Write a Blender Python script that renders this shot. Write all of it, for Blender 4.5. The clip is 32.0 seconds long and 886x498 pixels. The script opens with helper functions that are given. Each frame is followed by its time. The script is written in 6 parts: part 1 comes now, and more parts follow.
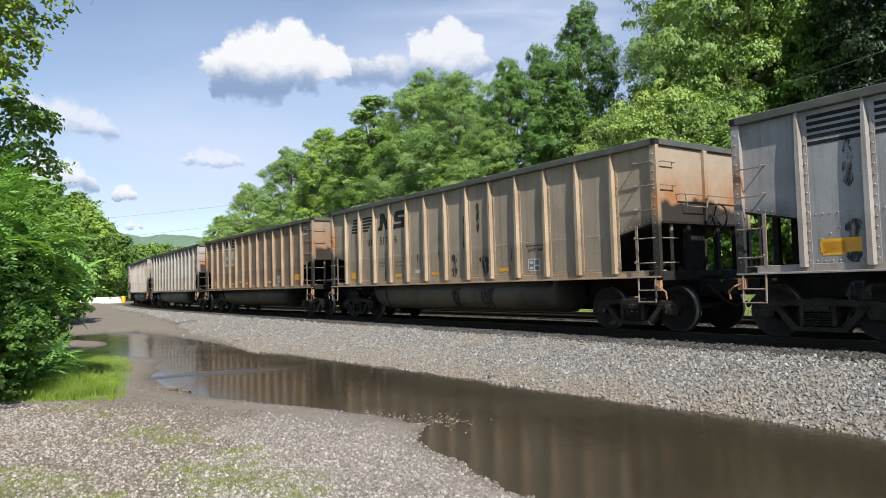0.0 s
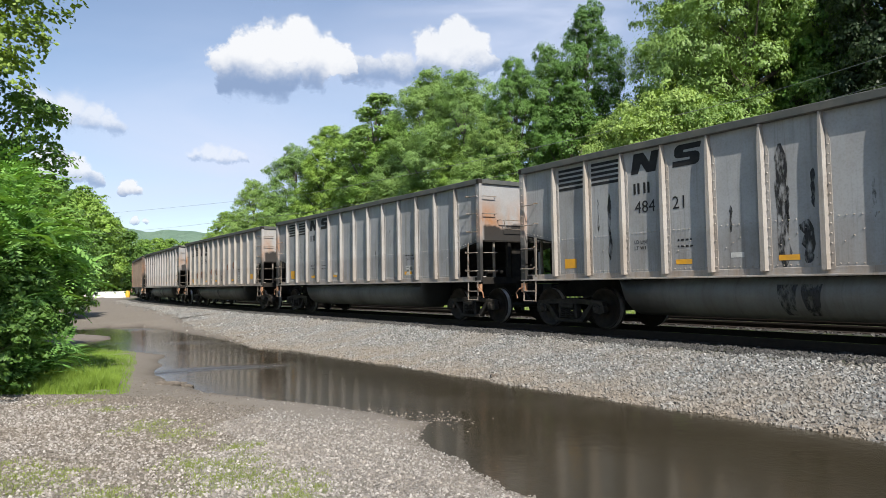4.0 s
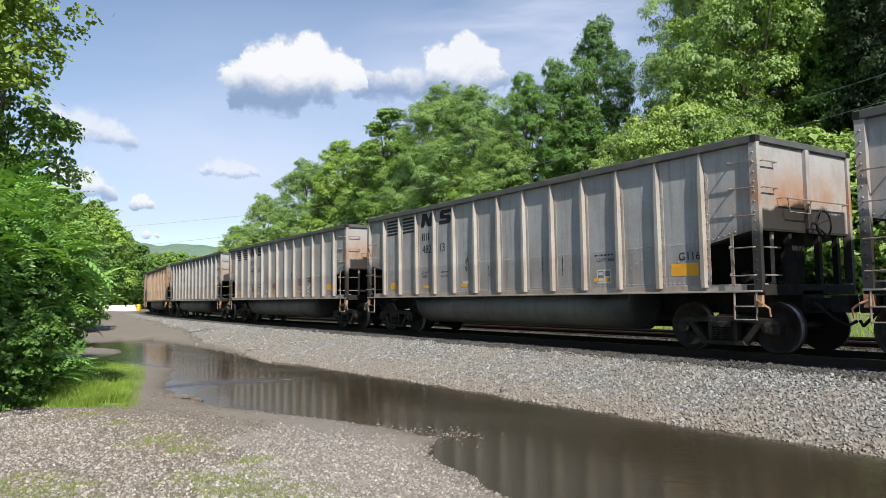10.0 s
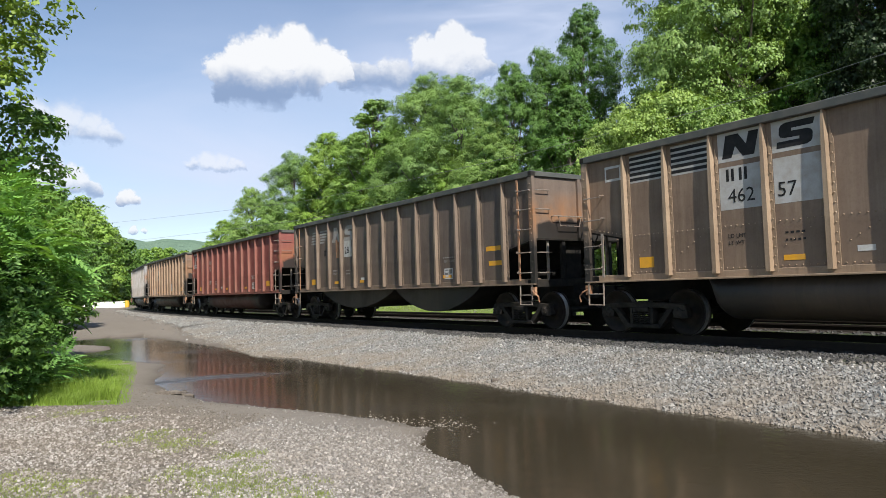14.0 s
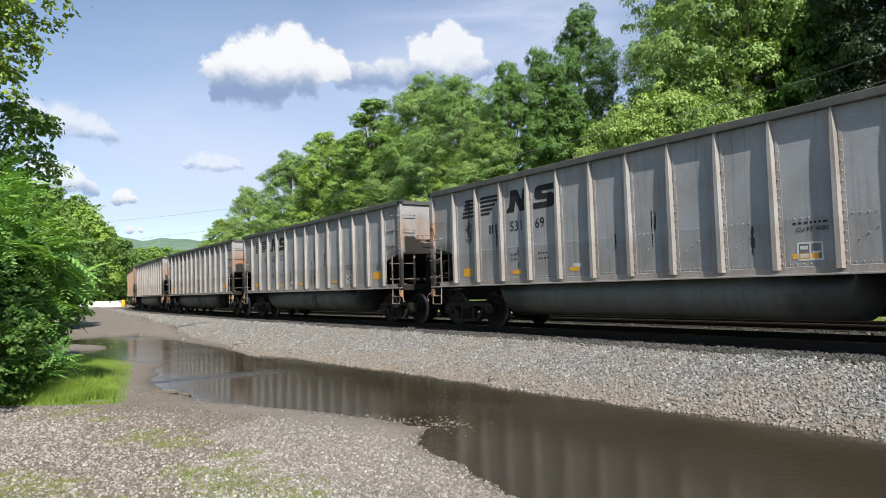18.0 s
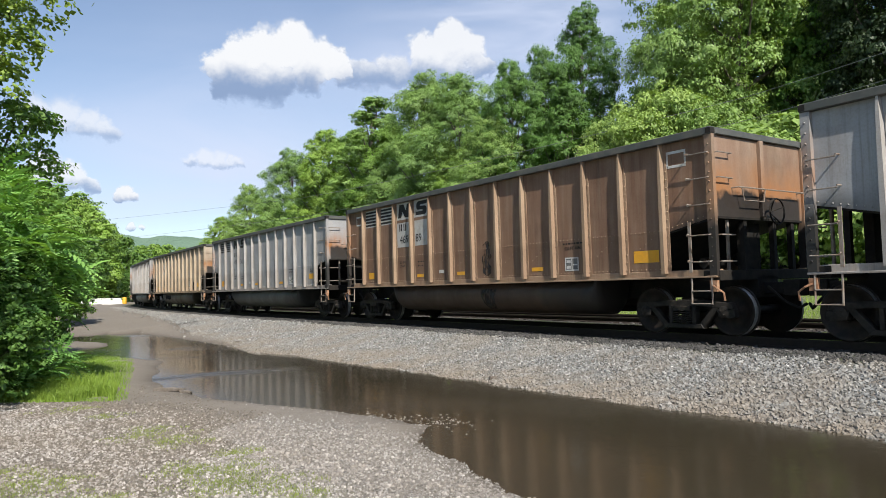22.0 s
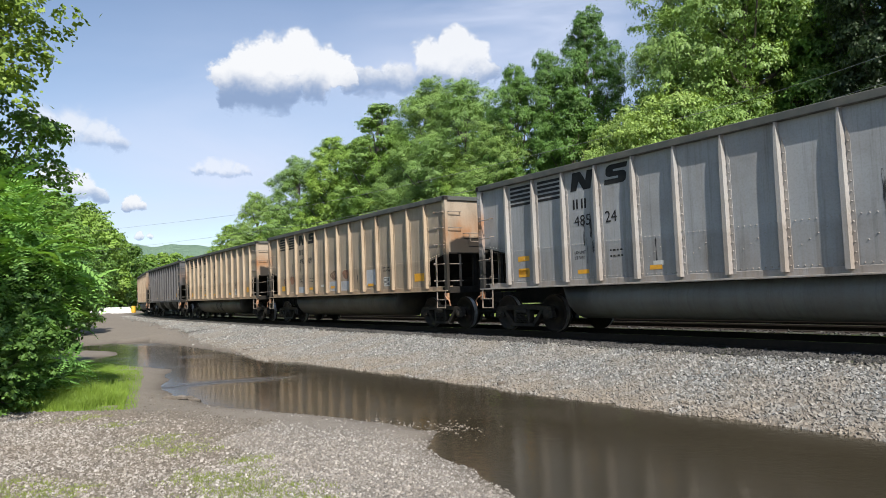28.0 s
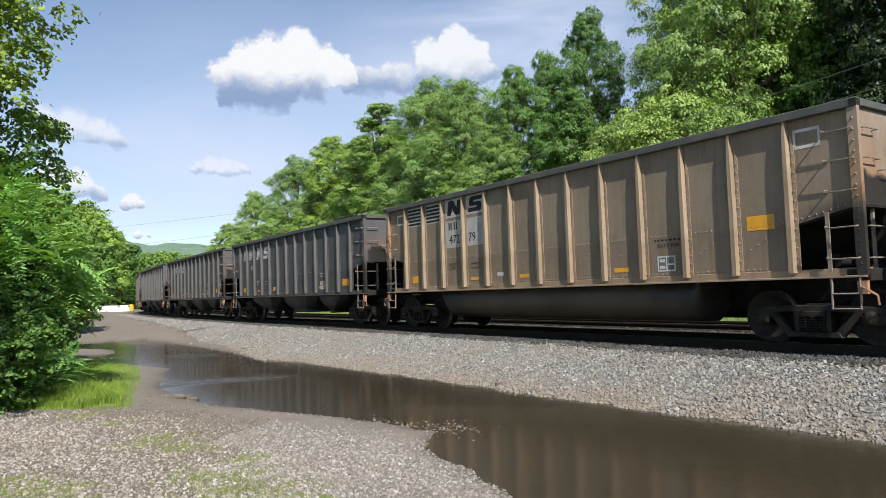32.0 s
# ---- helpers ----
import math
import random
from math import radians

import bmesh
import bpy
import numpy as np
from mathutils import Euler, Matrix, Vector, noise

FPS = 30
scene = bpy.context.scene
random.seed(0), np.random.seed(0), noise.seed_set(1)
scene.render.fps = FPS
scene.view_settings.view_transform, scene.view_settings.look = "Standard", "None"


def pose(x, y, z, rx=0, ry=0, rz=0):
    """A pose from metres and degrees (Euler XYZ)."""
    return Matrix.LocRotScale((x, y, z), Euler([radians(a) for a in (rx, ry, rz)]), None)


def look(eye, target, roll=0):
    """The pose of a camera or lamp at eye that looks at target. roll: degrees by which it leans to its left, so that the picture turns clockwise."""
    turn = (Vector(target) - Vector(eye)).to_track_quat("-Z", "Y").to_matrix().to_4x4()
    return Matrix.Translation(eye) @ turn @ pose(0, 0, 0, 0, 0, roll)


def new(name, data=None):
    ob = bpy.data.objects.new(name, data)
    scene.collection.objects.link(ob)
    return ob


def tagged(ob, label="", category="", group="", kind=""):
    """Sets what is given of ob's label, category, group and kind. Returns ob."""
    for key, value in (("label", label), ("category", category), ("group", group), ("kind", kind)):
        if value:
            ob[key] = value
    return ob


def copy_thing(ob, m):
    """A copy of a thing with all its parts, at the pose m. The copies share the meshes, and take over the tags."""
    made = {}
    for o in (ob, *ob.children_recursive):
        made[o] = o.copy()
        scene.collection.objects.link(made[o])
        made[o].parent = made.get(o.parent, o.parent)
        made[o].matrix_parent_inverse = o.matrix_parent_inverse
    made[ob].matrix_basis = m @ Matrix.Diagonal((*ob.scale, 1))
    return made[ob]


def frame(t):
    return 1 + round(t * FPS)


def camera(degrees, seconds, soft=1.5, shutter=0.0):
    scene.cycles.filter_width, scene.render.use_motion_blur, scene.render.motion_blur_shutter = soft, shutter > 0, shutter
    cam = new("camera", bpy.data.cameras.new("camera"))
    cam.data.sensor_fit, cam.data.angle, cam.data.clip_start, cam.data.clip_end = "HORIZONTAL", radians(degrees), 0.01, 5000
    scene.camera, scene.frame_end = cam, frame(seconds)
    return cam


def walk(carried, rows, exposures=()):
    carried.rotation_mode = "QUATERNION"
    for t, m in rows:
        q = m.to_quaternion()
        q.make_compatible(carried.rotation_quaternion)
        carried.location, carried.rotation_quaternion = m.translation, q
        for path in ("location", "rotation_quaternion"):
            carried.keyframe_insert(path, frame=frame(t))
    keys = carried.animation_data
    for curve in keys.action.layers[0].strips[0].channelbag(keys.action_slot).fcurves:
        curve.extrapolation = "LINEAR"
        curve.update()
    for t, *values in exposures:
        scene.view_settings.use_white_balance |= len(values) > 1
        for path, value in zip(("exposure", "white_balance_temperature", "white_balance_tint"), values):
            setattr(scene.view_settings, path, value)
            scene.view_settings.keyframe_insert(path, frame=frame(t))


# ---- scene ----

# World: the camera stands at the origin on a gravel lot, y points over the track, z = 0 is the lot.
EYE = Vector((0, 0, 1.65))


def aim(yaw, pitch, roll):
    a, b = radians(yaw), radians(pitch)
    return look(EYE, EYE + Vector((-math.sin(a) * math.cos(b), math.cos(a) * math.cos(b), math.sin(b))), roll)


cam = camera(65.12, 32.0, soft=0.75)
# seconds, turn to the left, tilt up, roll: a phone held by hand, standing on one spot
SWAY = (
    (0, -0.04, 2.95, -1.60), (0.5, 0.10, 3.01, -1.32), (1, 0.12, 3.00, -1.26), (1.5, 0.20, 3.02, -0.98), (2, 0.23, 2.99, -0.92),
    (2.5, 0.24, 2.96, -0.98), (3, 0.27, 2.84, -0.93), (3.5, 0.27, 2.82, -0.89), (5.5, 0.41, 3.04, -1.06), (6, 0.39, 3.13, -1.13),
    (6.5, 0.45, 3.19, -1.28), (7, 0.48, 3.47, -1.20), (7.5, 0.62, 3.61, -1.18), (8, 0.67, 3.67, -1.08), (8.5, 0.72, 3.84, -1.29),
    (9, 0.74, 3.96, -1.21), (9.5, 0.82, 4.09, -0.94), (10, 1.06, 4.02, -0.78), (10.5, 1.50, 4.01, -0.79), (11, 1.65, 3.83, -0.95),
    (11.5, 1.67, 3.76, -1.31), (12, 1.62, 3.67, -1.51), (12.5, 1.38, 3.63, -1.64), (13, 1.35, 3.72, -1.67), (13.5, 0.69, 3.48, -1.80),
    (14, 0.20, 3.26, -1.76), (14.5, 0.21, 3.20, -1.65), (16.5, 0.04, 3.07, -1.55), (17, 0.13, 3.05, -1.48), (17.5, 0.09, 3.04, -1.63),
    (18, -0.06, 3.21, -1.72), (18.5, 0.07, 3.22, -1.74), (19, -0.01, 3.27, -1.57), (19.5, -0.22, 3.30, -1.69), (20, -0.23, 3.21, -1.70),
    (20.5, -0.08, 2.97, -1.82), (21, 0.02, 3.00, -1.58), (21.5, 0.02, 3.04, -1.84), (22, 0.04, 3.06, -1.57), (22.5, -0.08, 3.15, -1.48),
    (23, -0.21, 3.41, -2.08), (23.5, -0.17, 3.49, -2.44), (24, 0.07, 3.41, -2.21), (24.5, 0.26, 3.40, -2.26), (25, 0.27, 3.28, -2.39),
    (25.5, 0.29, 3.23, -2.48), (27.5, 0.53, 3.54, -2.17), (28, 0.61, 3.55, -2.14), (28.5, 0.66, 3.56, -2.19), (29, 0.59, 3.61, -2.14),
    (29.5, 0.56, 3.62, -2.19), (30, 0.54, 3.62, -2.16), (30.5, 0.55, 3.63, -1.97), (31, 0.56, 3.62, -1.89), (31.5, 0.55, 3.62, -1.88),
    (32, 0.50, 3.55, -1.84),
)
walk(cam, [(t, aim(a, b, c)) for t, a, b, c in SWAY])

# ---- light: an early summer afternoon, the sun behind the camera, nearly along the track ----
SUN = Vector((1.374, -3.89, 4.1)).normalized()
world = bpy.data.worlds.new("world")
scene.world = world
world.use_nodes = True
wn, wl = world.node_tree.nodes, world.node_tree.links
sky = wn.new("ShaderNodeTexSky")
sky.sky_type, sky.sun_disc = "NISHITA", False
sky.sun_elevation, sky.sun_rotation = math.asin(SUN.z), math.atan2(SUN.x, SUN.y)
sky.altitude, sky.air_density, sky.dust_density, sky.ozone_density = 200, 1.0, 0.4, 1.9
wn["Background"].inputs["Strength"].default_value = 0.097
# a thin high veil pales the whole sky evenly
veil = wn.new("ShaderNodeMix")
veil.data_type = "RGBA"
veil.inputs["Factor"].default_value = 0.10
veil.inputs[7].default_value = (4.0, 4.2, 5.2, 1)
wl.new(sky.outputs[0], veil.inputs[6])
wl.new(veil.outputs[2], wn["Background"].inputs["Color"])
sun_data = bpy.data.lights.new("sun", "SUN")
sun_data.energy, sun_data.angle, sun_data.color = 5.0, radians(0.53), (1.0, 0.95, 0.87)
sun = new("sun", sun_data)
sun.matrix_world = look(SUN * 50, (0, 0, 0))
scene.view_settings.exposure = 0.62


# ---- materials ----
def material(name, base=(0.5, 0.5, 0.5), rough=0.7, metal=0.0):
    m = bpy.data.materials.new(name)
    m.use_nodes = True
    b = m.node_tree.nodes["Principled BSDF"]
    b.inputs["Base Color"].default_value = (*base, 1)
    b.inputs["Roughness"].default_value, b.inputs["Metallic"].default_value = rough, metal
    return m, m.node_tree.nodes, m.node_tree.links, b


def node(nodes, kind, **values):
    n = nodes.new(kind)
    for key, value in values.items():
        if key in n.inputs.keys():
            n.inputs[key].default_value = value
    return n


def noise_of(nodes, links, scale, detail=4.0, rough=0.55, stretch=(1, 1, 1), shift=None, where="Object"):
    """A noise in the thing's own metres; shift: a socket that offsets it."""
    tc = nodes.new("ShaderNodeTexCoord")
    mp = nodes.new("ShaderNodeMapping")
    mp.inputs["Scale"].default_value = stretch
    links.new(tc.outputs[where], mp.inputs["Vector"])
    if shift:
        links.new(shift, mp.inputs["Location"])
    n = node(nodes, "ShaderNodeTexNoise", Scale=scale, Detail=detail, Roughness=rough)
    links.new(mp.outputs[0], n.inputs["Vector"])
    return n.outputs["Fac"]


def ramp(nodes, links, fac, stops):
    r = nodes.new("ShaderNodeValToRGB")
    while len(r.color_ramp.elements) < len(stops):
        r.color_ramp.elements.new(0.5)
    for e, (at, c) in zip(r.color_ramp.elements, stops):
        e.position, e.color = at, (c, c, c, 1) if isinstance(c, (int, float)) else (*c, 1)
    links.new(fac, r.inputs["Fac"])
    return r.outputs["Color"]


def mix(nodes, links, fac, a, b, how="MIX"):
    m = nodes.new("ShaderNodeMix")
    m.data_type, m.blend_type = "RGBA", how
    for socket, value in ((m.inputs["Factor"], fac), (m.inputs[6], a), (m.inputs[7], b)):
        if isinstance(value, bpy.types.NodeSocket):
            links.new(value, socket)
        elif isinstance(value, (int, float)):
            socket.default_value = value
        else:
            socket.default_value = (*value, 1)
    return m.outputs[2]


def calc(nodes, links, how, a, b=0.5, clamp=True):
    m = nodes.new("ShaderNodeMath")
    m.operation, m.use_clamp = how, clamp
    for socket, value in zip(m.inputs, (a, b)):
        if isinstance(value, bpy.types.NodeSocket):
            links.new(value, socket)
        else:
            socket.default_value = value
    return m.outputs[0]


def bump(nodes, links, b, height, strength=0.3, distance=0.02):
    n = node(nodes, "ShaderNodeBump", Strength=strength, Distance=distance)
    links.new(height, n.inputs["Height"])
    links.new(n.outputs[0], b.inputs["Normal"])


def soot_and_shade(n, l, col, sep, away, cloud):
    """Coal soot along the edge of the slope sheets; low on the end sheets shade is painted in with it."""
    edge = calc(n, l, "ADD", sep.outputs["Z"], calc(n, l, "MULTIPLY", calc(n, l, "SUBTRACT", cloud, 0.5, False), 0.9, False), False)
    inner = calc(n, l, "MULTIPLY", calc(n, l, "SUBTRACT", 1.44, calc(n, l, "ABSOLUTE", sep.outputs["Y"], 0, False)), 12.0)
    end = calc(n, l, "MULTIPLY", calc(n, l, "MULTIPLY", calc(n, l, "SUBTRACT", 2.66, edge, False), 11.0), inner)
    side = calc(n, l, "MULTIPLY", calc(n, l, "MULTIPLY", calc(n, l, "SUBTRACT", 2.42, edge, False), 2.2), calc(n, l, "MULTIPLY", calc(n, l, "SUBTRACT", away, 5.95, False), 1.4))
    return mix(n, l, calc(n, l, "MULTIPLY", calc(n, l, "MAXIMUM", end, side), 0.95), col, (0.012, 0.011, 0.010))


def car_paint(name, dust=0.0, rust=0.0, dark=0.0, foot=1.0, tone=(0.42, 0.315, 0.21)):
    """Old car paint in the car's own colour (object colour), streaked and dusted; rust: towards the car's ends."""
    m, n, l, b = material(name, rough=0.6)
    info = n.new("ShaderNodeObjectInfo")
    tc = n.new("ShaderNodeTexCoord")
    sep = n.new("ShaderNodeSeparateXYZ")
    l.new(tc.outputs["Object"], sep.inputs[0])
    shift = n.new("ShaderNodeVectorMath")
    shift.operation = "SCALE"
    l.new(info.outputs["Random"], shift.inputs["Scale"])
    shift.inputs[0].default_value = (40, 17, 9)
    streak = noise_of(n, l, 3.0, 5, 0.6, (2.2, 1, 0.16), shift.outputs[0])
    cloud = noise_of(n, l, 0.9, 5, 0.6, (1, 1, 1), shift.outputs[0])
    fine = noise_of(n, l, 26, 3, 0.6, (1, 1, 1), shift.outputs[0])
    col, dirt = info.outputs["Color"], info.outputs["Alpha"]
    if dust:
        col = mix(n, l, calc(n, l, "MULTIPLY", calc(n, l, "MULTIPLY", ramp(n, l, streak, ((0.25, 0.4), (0.7, 1.0))), dust), dirt), col, tone)
    col = mix(n, l, calc(n, l, "MULTIPLY", calc(n, l, "MULTIPLY", ramp(n, l, streak, ((0.46, 0.0), (0.78, 1.0))), 0.5), dirt), col, (0.34, 0.27, 0.20))
    col = mix(n, l, calc(n, l, "MULTIPLY", ramp(n, l, cloud, ((0.42, 0.0), (0.75, 1.0))), 0.6), col, (0.55, 0.51, 0.46), "MULTIPLY")
    col = mix(n, l, calc(n, l, "MULTIPLY", ramp(n, l, fine, ((0.45, 0.0), (0.8, 1.0))), 0.4), col, (0.62, 0.56, 0.5), "MULTIPLY")
    # a lighter foot where dust settles on the lower sheets
    low = calc(n, l, "MULTIPLY", calc(n, l, "SUBTRACT", 1.9, sep.outputs["Z"]), 0.45 * foot)
    col = mix(n, l, calc(n, l, "MULTIPLY", calc(n, l, "MULTIPLY", low, ramp(n, l, streak, ((0.3, 0.2), (0.65, 1.0)))), dirt), col, (0.38, 0.27, 0.18))
    # the lower course, below the long rivet row, holds more grime
    course = calc(n, l, "MULTIPLY", calc(n, l, "SUBTRACT", 2.03, sep.outputs["Z"], False), 9.0)
    col = mix(n, l, calc(n, l, "MULTIPLY", calc(n, l, "MULTIPLY", course, ramp(n, l, streak, ((0.3, 0.25), (0.6, 1.0)))), 0.42), col, (0.62, 0.57, 0.53), "MULTIPLY")
    # thin dark runs from the top chord and the rivet lines
    run = noise_of(n, l, 1.0, 4, 0.7, (9.0, 1, 0.35), shift.outputs[0])
    col = mix(n, l, calc(n, l, "MULTIPLY", ramp(n, l, run, ((0.52, 0.0), (0.72, 1.0))), 0.5), col, (0.42, 0.39, 0.35), "MULTIPLY")
    if rust:
        away = calc(n, l, "ABSOLUTE", sep.outputs["X"], 0, False)
        end = calc(n, l, "MULTIPLY", calc(n, l, "SUBTRACT", away, 6.2, False), 1.2)
        mid = calc(n, l, "SUBTRACT", 1.0, calc(n, l, "ABSOLUTE", calc(n, l, "MULTIPLY", calc(n, l, "SUBTRACT", sep.outputs["Z"], 2.72, False), 1.45, False), 0, False))
        spot = ramp(n, l, noise_of(n, l, 1.6, 5, 0.6, (1, 1, 0.6), shift.outputs[0]), ((0.34, 0.0), (0.62, 1.0)))
        where = calc(n, l, "MULTIPLY", calc(n, l, "MULTIPLY", end, mid), spot)
        col = mix(n, l, calc(n, l, "MULTIPLY", calc(n, l, "MULTIPLY", where, 1.15 * rust), calc(n, l, "MULTIPLY", dirt, 3.0)), col, (0.285, 0.128, 0.048))
        # low on the end sheets this also paints the next car's shade
        col = soot_and_shade(n, l, col, sep, away, cloud)
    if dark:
        # the belly is darkened, most on the dirtiest cars and towards the trucks
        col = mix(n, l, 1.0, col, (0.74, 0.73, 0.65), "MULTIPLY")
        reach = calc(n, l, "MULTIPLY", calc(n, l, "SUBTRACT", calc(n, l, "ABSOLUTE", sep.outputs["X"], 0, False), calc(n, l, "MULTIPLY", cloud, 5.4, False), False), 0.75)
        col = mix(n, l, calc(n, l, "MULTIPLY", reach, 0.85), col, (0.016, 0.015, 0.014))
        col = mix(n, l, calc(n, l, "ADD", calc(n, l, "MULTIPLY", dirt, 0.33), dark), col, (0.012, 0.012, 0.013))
    l.new(col, b.inputs["Base Color"])
    l.new(ramp(n, l, cloud, ((0.3, 0.42), (0.7, 0.75))), b.inputs["Roughness"])
    bump(n, l, b, cloud, 0.25, 0.03)
    return m


def worn(name, base, second, scale=8.0, rough=0.7, metal=0.0, relief=0.2, amount=1.0, stretch=(1, 1, 1)):
    m, n, l, b = material(name, base, rough, metal)
    big = noise_of(n, l, scale, 5, 0.6, stretch)
    fine = noise_of(n, l, scale * 9, 3, 0.6, stretch)
    col = mix(n, l, calc(n, l, "MULTIPLY", ramp(n, l, big, ((0.4, 0.0), (0.68, 1.0))), amount), base, second)
    col = mix(n, l, calc(n, l, "MULTIPLY", fine, 0.35), col, tuple(c * 0.55 for c in base))
    l.new(col, b.inputs["Base Color"])
    b.inputs["Specular IOR Level"].default_value = 0.5 if max(base) > 0.05 else 0.2
    bump(n, l, b, fine, relief, 0.01)
    return m


def leaf_material(name, dark, light):
    """Leaves: colour varies from leaf to leaf and from limb to limb; light shines through."""
    m, n, l, b = material(name, dark, 0.5)
    geo = n.new("ShaderNodeNewGeometry")
    col = mix(n, l, ramp(n, l, geo.outputs["Random Per Island"], ((0.0, 0.15), (1.0, 0.8))), dark, light)
    patch = noise_of(n, l, 0.5, 3)
    col = mix(n, l, calc(n, l, "MULTIPLY", ramp(n, l, patch, ((0.4, 0.0), (0.65, 1.0))), 0.55), col, tuple(1.25 * c for c in light))
    info = n.new("ShaderNodeObjectInfo")
    tone = ramp(n, l, info.outputs["Random"], ((0.0, (0.8, 0.85, 0.8)), (1.0, (1.2, 1.1, 1.0))))
    col = mix(n, l, 1.0, col, tone, "MULTIPLY")
    l.new(col, b.inputs["Base Color"])
    b.inputs["Specular IOR Level"].default_value = 0.35
    tr = n.new("ShaderNodeBsdfTranslucent")
    l.new(mix(n, l, 1.0, col, (1.5, 1.5, 0.5), "MULTIPLY"), tr.inputs["Color"])
    ms = n.new("ShaderNodeMixShader")
    ms.inputs[0].default_value = 0.26
    l.new(b.outputs[0], ms.inputs[1])
    l.new(tr.outputs[0], ms.inputs[2])
    l.new(ms.outputs[0], n["Material Output"].inputs["Surface"])
    return m


PAINT = car_paint("car_paint", dust=0.10, rust=0.25)
PAINT_END = car_paint("car_paint_end", dust=0.7, rust=0.9, tone=(0.36, 0.275, 0.195))
PAINT_RIB = car_paint("car_paint_rib", dust=1.0)
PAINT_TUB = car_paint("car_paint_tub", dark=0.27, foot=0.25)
CHORD = worn("chord_steel", (0.062, 0.067, 0.062), (0.105, 0.10, 0.085), 3, 0.6)
# near-black: soot, and the shade below and between cars put into the colour
SOOT_SHADE = worn("soot_shade_steel", (0.012, 0.0115, 0.011), (0.03, 0.025, 0.02), 5, 0.75)
TRUCK = worn("truck_iron", (0.014, 0.0132, 0.0125), (0.05, 0.042, 0.034), 6, 0.6)
WHEEL = worn("wheel_steel", (0.022, 0.02, 0.019), (0.05, 0.037, 0.03), 5, 0.5, 0.4)
TREAD = worn("wheel_tread", (0.5, 0.49, 0.48), (0.32, 0.30, 0.27), 9, 0.42, 0.55)
IRON = worn("ladder_iron", (0.23, 0.205, 0.175), (0.17, 0.105, 0.065), 9, 0.65)
RUSTY = worn("rusty_iron", (0.26, 0.12, 0.06), (0.40, 0.25, 0.15), 7, 0.8)
BLACKMARK = worn("black_marking", (0.015, 0.015, 0.016), (0.03, 0.03, 0.03), 5, 0.6)
WHITEMARK = worn("white_marking", (0.62, 0.62, 0.60), (0.38, 0.35, 0.30), 4, 0.6)
PALEBLUE = worn("pale_blue_patch", (0.40, 0.43, 0.48), (0.30, 0.31, 0.32), 3, 0.6)
SLATE = worn("slate_marking", (0.12, 0.125, 0.13), (0.2, 0.19, 0.17), 5, 0.6)
PALEMARK = worn("pale_patch", (0.44, 0.44, 0.43), (0.33, 0.30, 0.26), 4, 0.6)
GREYMARK = worn("grey_patch", (0.30, 0.30, 0.29), (0.24, 0.2, 0.16), 4, 0.6)
YELLOW = worn("yellow_reflector", (0.75, 0.36, 0.02), (0.45, 0.25, 0.06), 4, 0.5, amount=0.6)


def stain(name, tone, scale, stretch, lo, hi, most):
    """A thin patchy film: between the flecks the paint below shows."""
    m, n, l, b = material(name, tone, 0.6)
    fleck = noise_of(n, l, scale, 5, 0.65, stretch)
    clear = n.new("ShaderNodeBsdfTransparent")
    ms = n.new("ShaderNodeMixShader")
    l.new(calc(n, l, "MULTIPLY", ramp(n, l, fleck, ((lo, 0.0), (hi, 1.0))), most), ms.inputs[0])
    l.new(clear.outputs[0], ms.inputs[1])
    l.new(b.outputs[0], ms.inputs[2])
    l.new(ms.outputs[0], n["Material Output"].inputs["Surface"])
    return m


OIL = stain("oil_film", (0.014, 0.014, 0.015), 7.0, (1.6, 1, 0.5), 0.40, 0.56, 0.92)
BLOTCH = stain("rust_film", (0.29, 0.145, 0.09), 3.0, (1, 1, 1), 0.22, 0.6, 0.85)
RAIL = worn("rail_rust", (0.03, 0.023, 0.019), (0.02, 0.017, 0.015), 10, 0.75)
RAILTOP = worn("rail_top", (0.45, 0.44, 0.43), (0.35, 0.33, 0.3), 12, 0.25, 0.95)
TIE = worn("tie_wood", (0.03, 0.025, 0.021), (0.065, 0.053, 0.044), 4, 0.85, relief=0.5)
BARK = worn("bark", (0.10, 0.08, 0.062), (0.18, 0.155, 0.13), 5, 0.9, relief=0.8, stretch=(3, 3, 0.6))
LEAF_MID = leaf_material("leaves_mid", (0.085, 0.165, 0.03), (0.225, 0.36, 0.075))
LEAF_DARK = leaf_material("leaves_dark", (0.05, 0.11, 0.026), (0.135, 0.255, 0.056))
LEAF_BRIGHT = leaf_material("leaves_bright", (0.09, 0.17, 0.04), (0.265, 0.38, 0.115))
LEAF_SUMAC = leaf_material("leaves_sumac", (0.085, 0.19, 0.042), (0.225, 0.42, 0.12))
LEAF_WALNUT = leaf_material("leaves_walnut", (0.11, 0.18, 0.035), (0.28, 0.39, 0.08))
# near-black leaves that stand in for shade deep in the wood
LEAF_SHADED = leaf_material("leaves_shaded", (0.014, 0.028, 0.012), (0.04, 0.07, 0.03))
LEAF_OLIVE = leaf_material("leaves_olive", (0.085, 0.165, 0.05), (0.225, 0.35, 0.105))
WEED = leaf_material("weed_leaves", (0.12, 0.15, 0.045), (0.23, 0.27, 0.09))
GRASSBLADE = leaf_material("grass_blades", (0.11, 0.185, 0.025), (0.21, 0.315, 0.055))


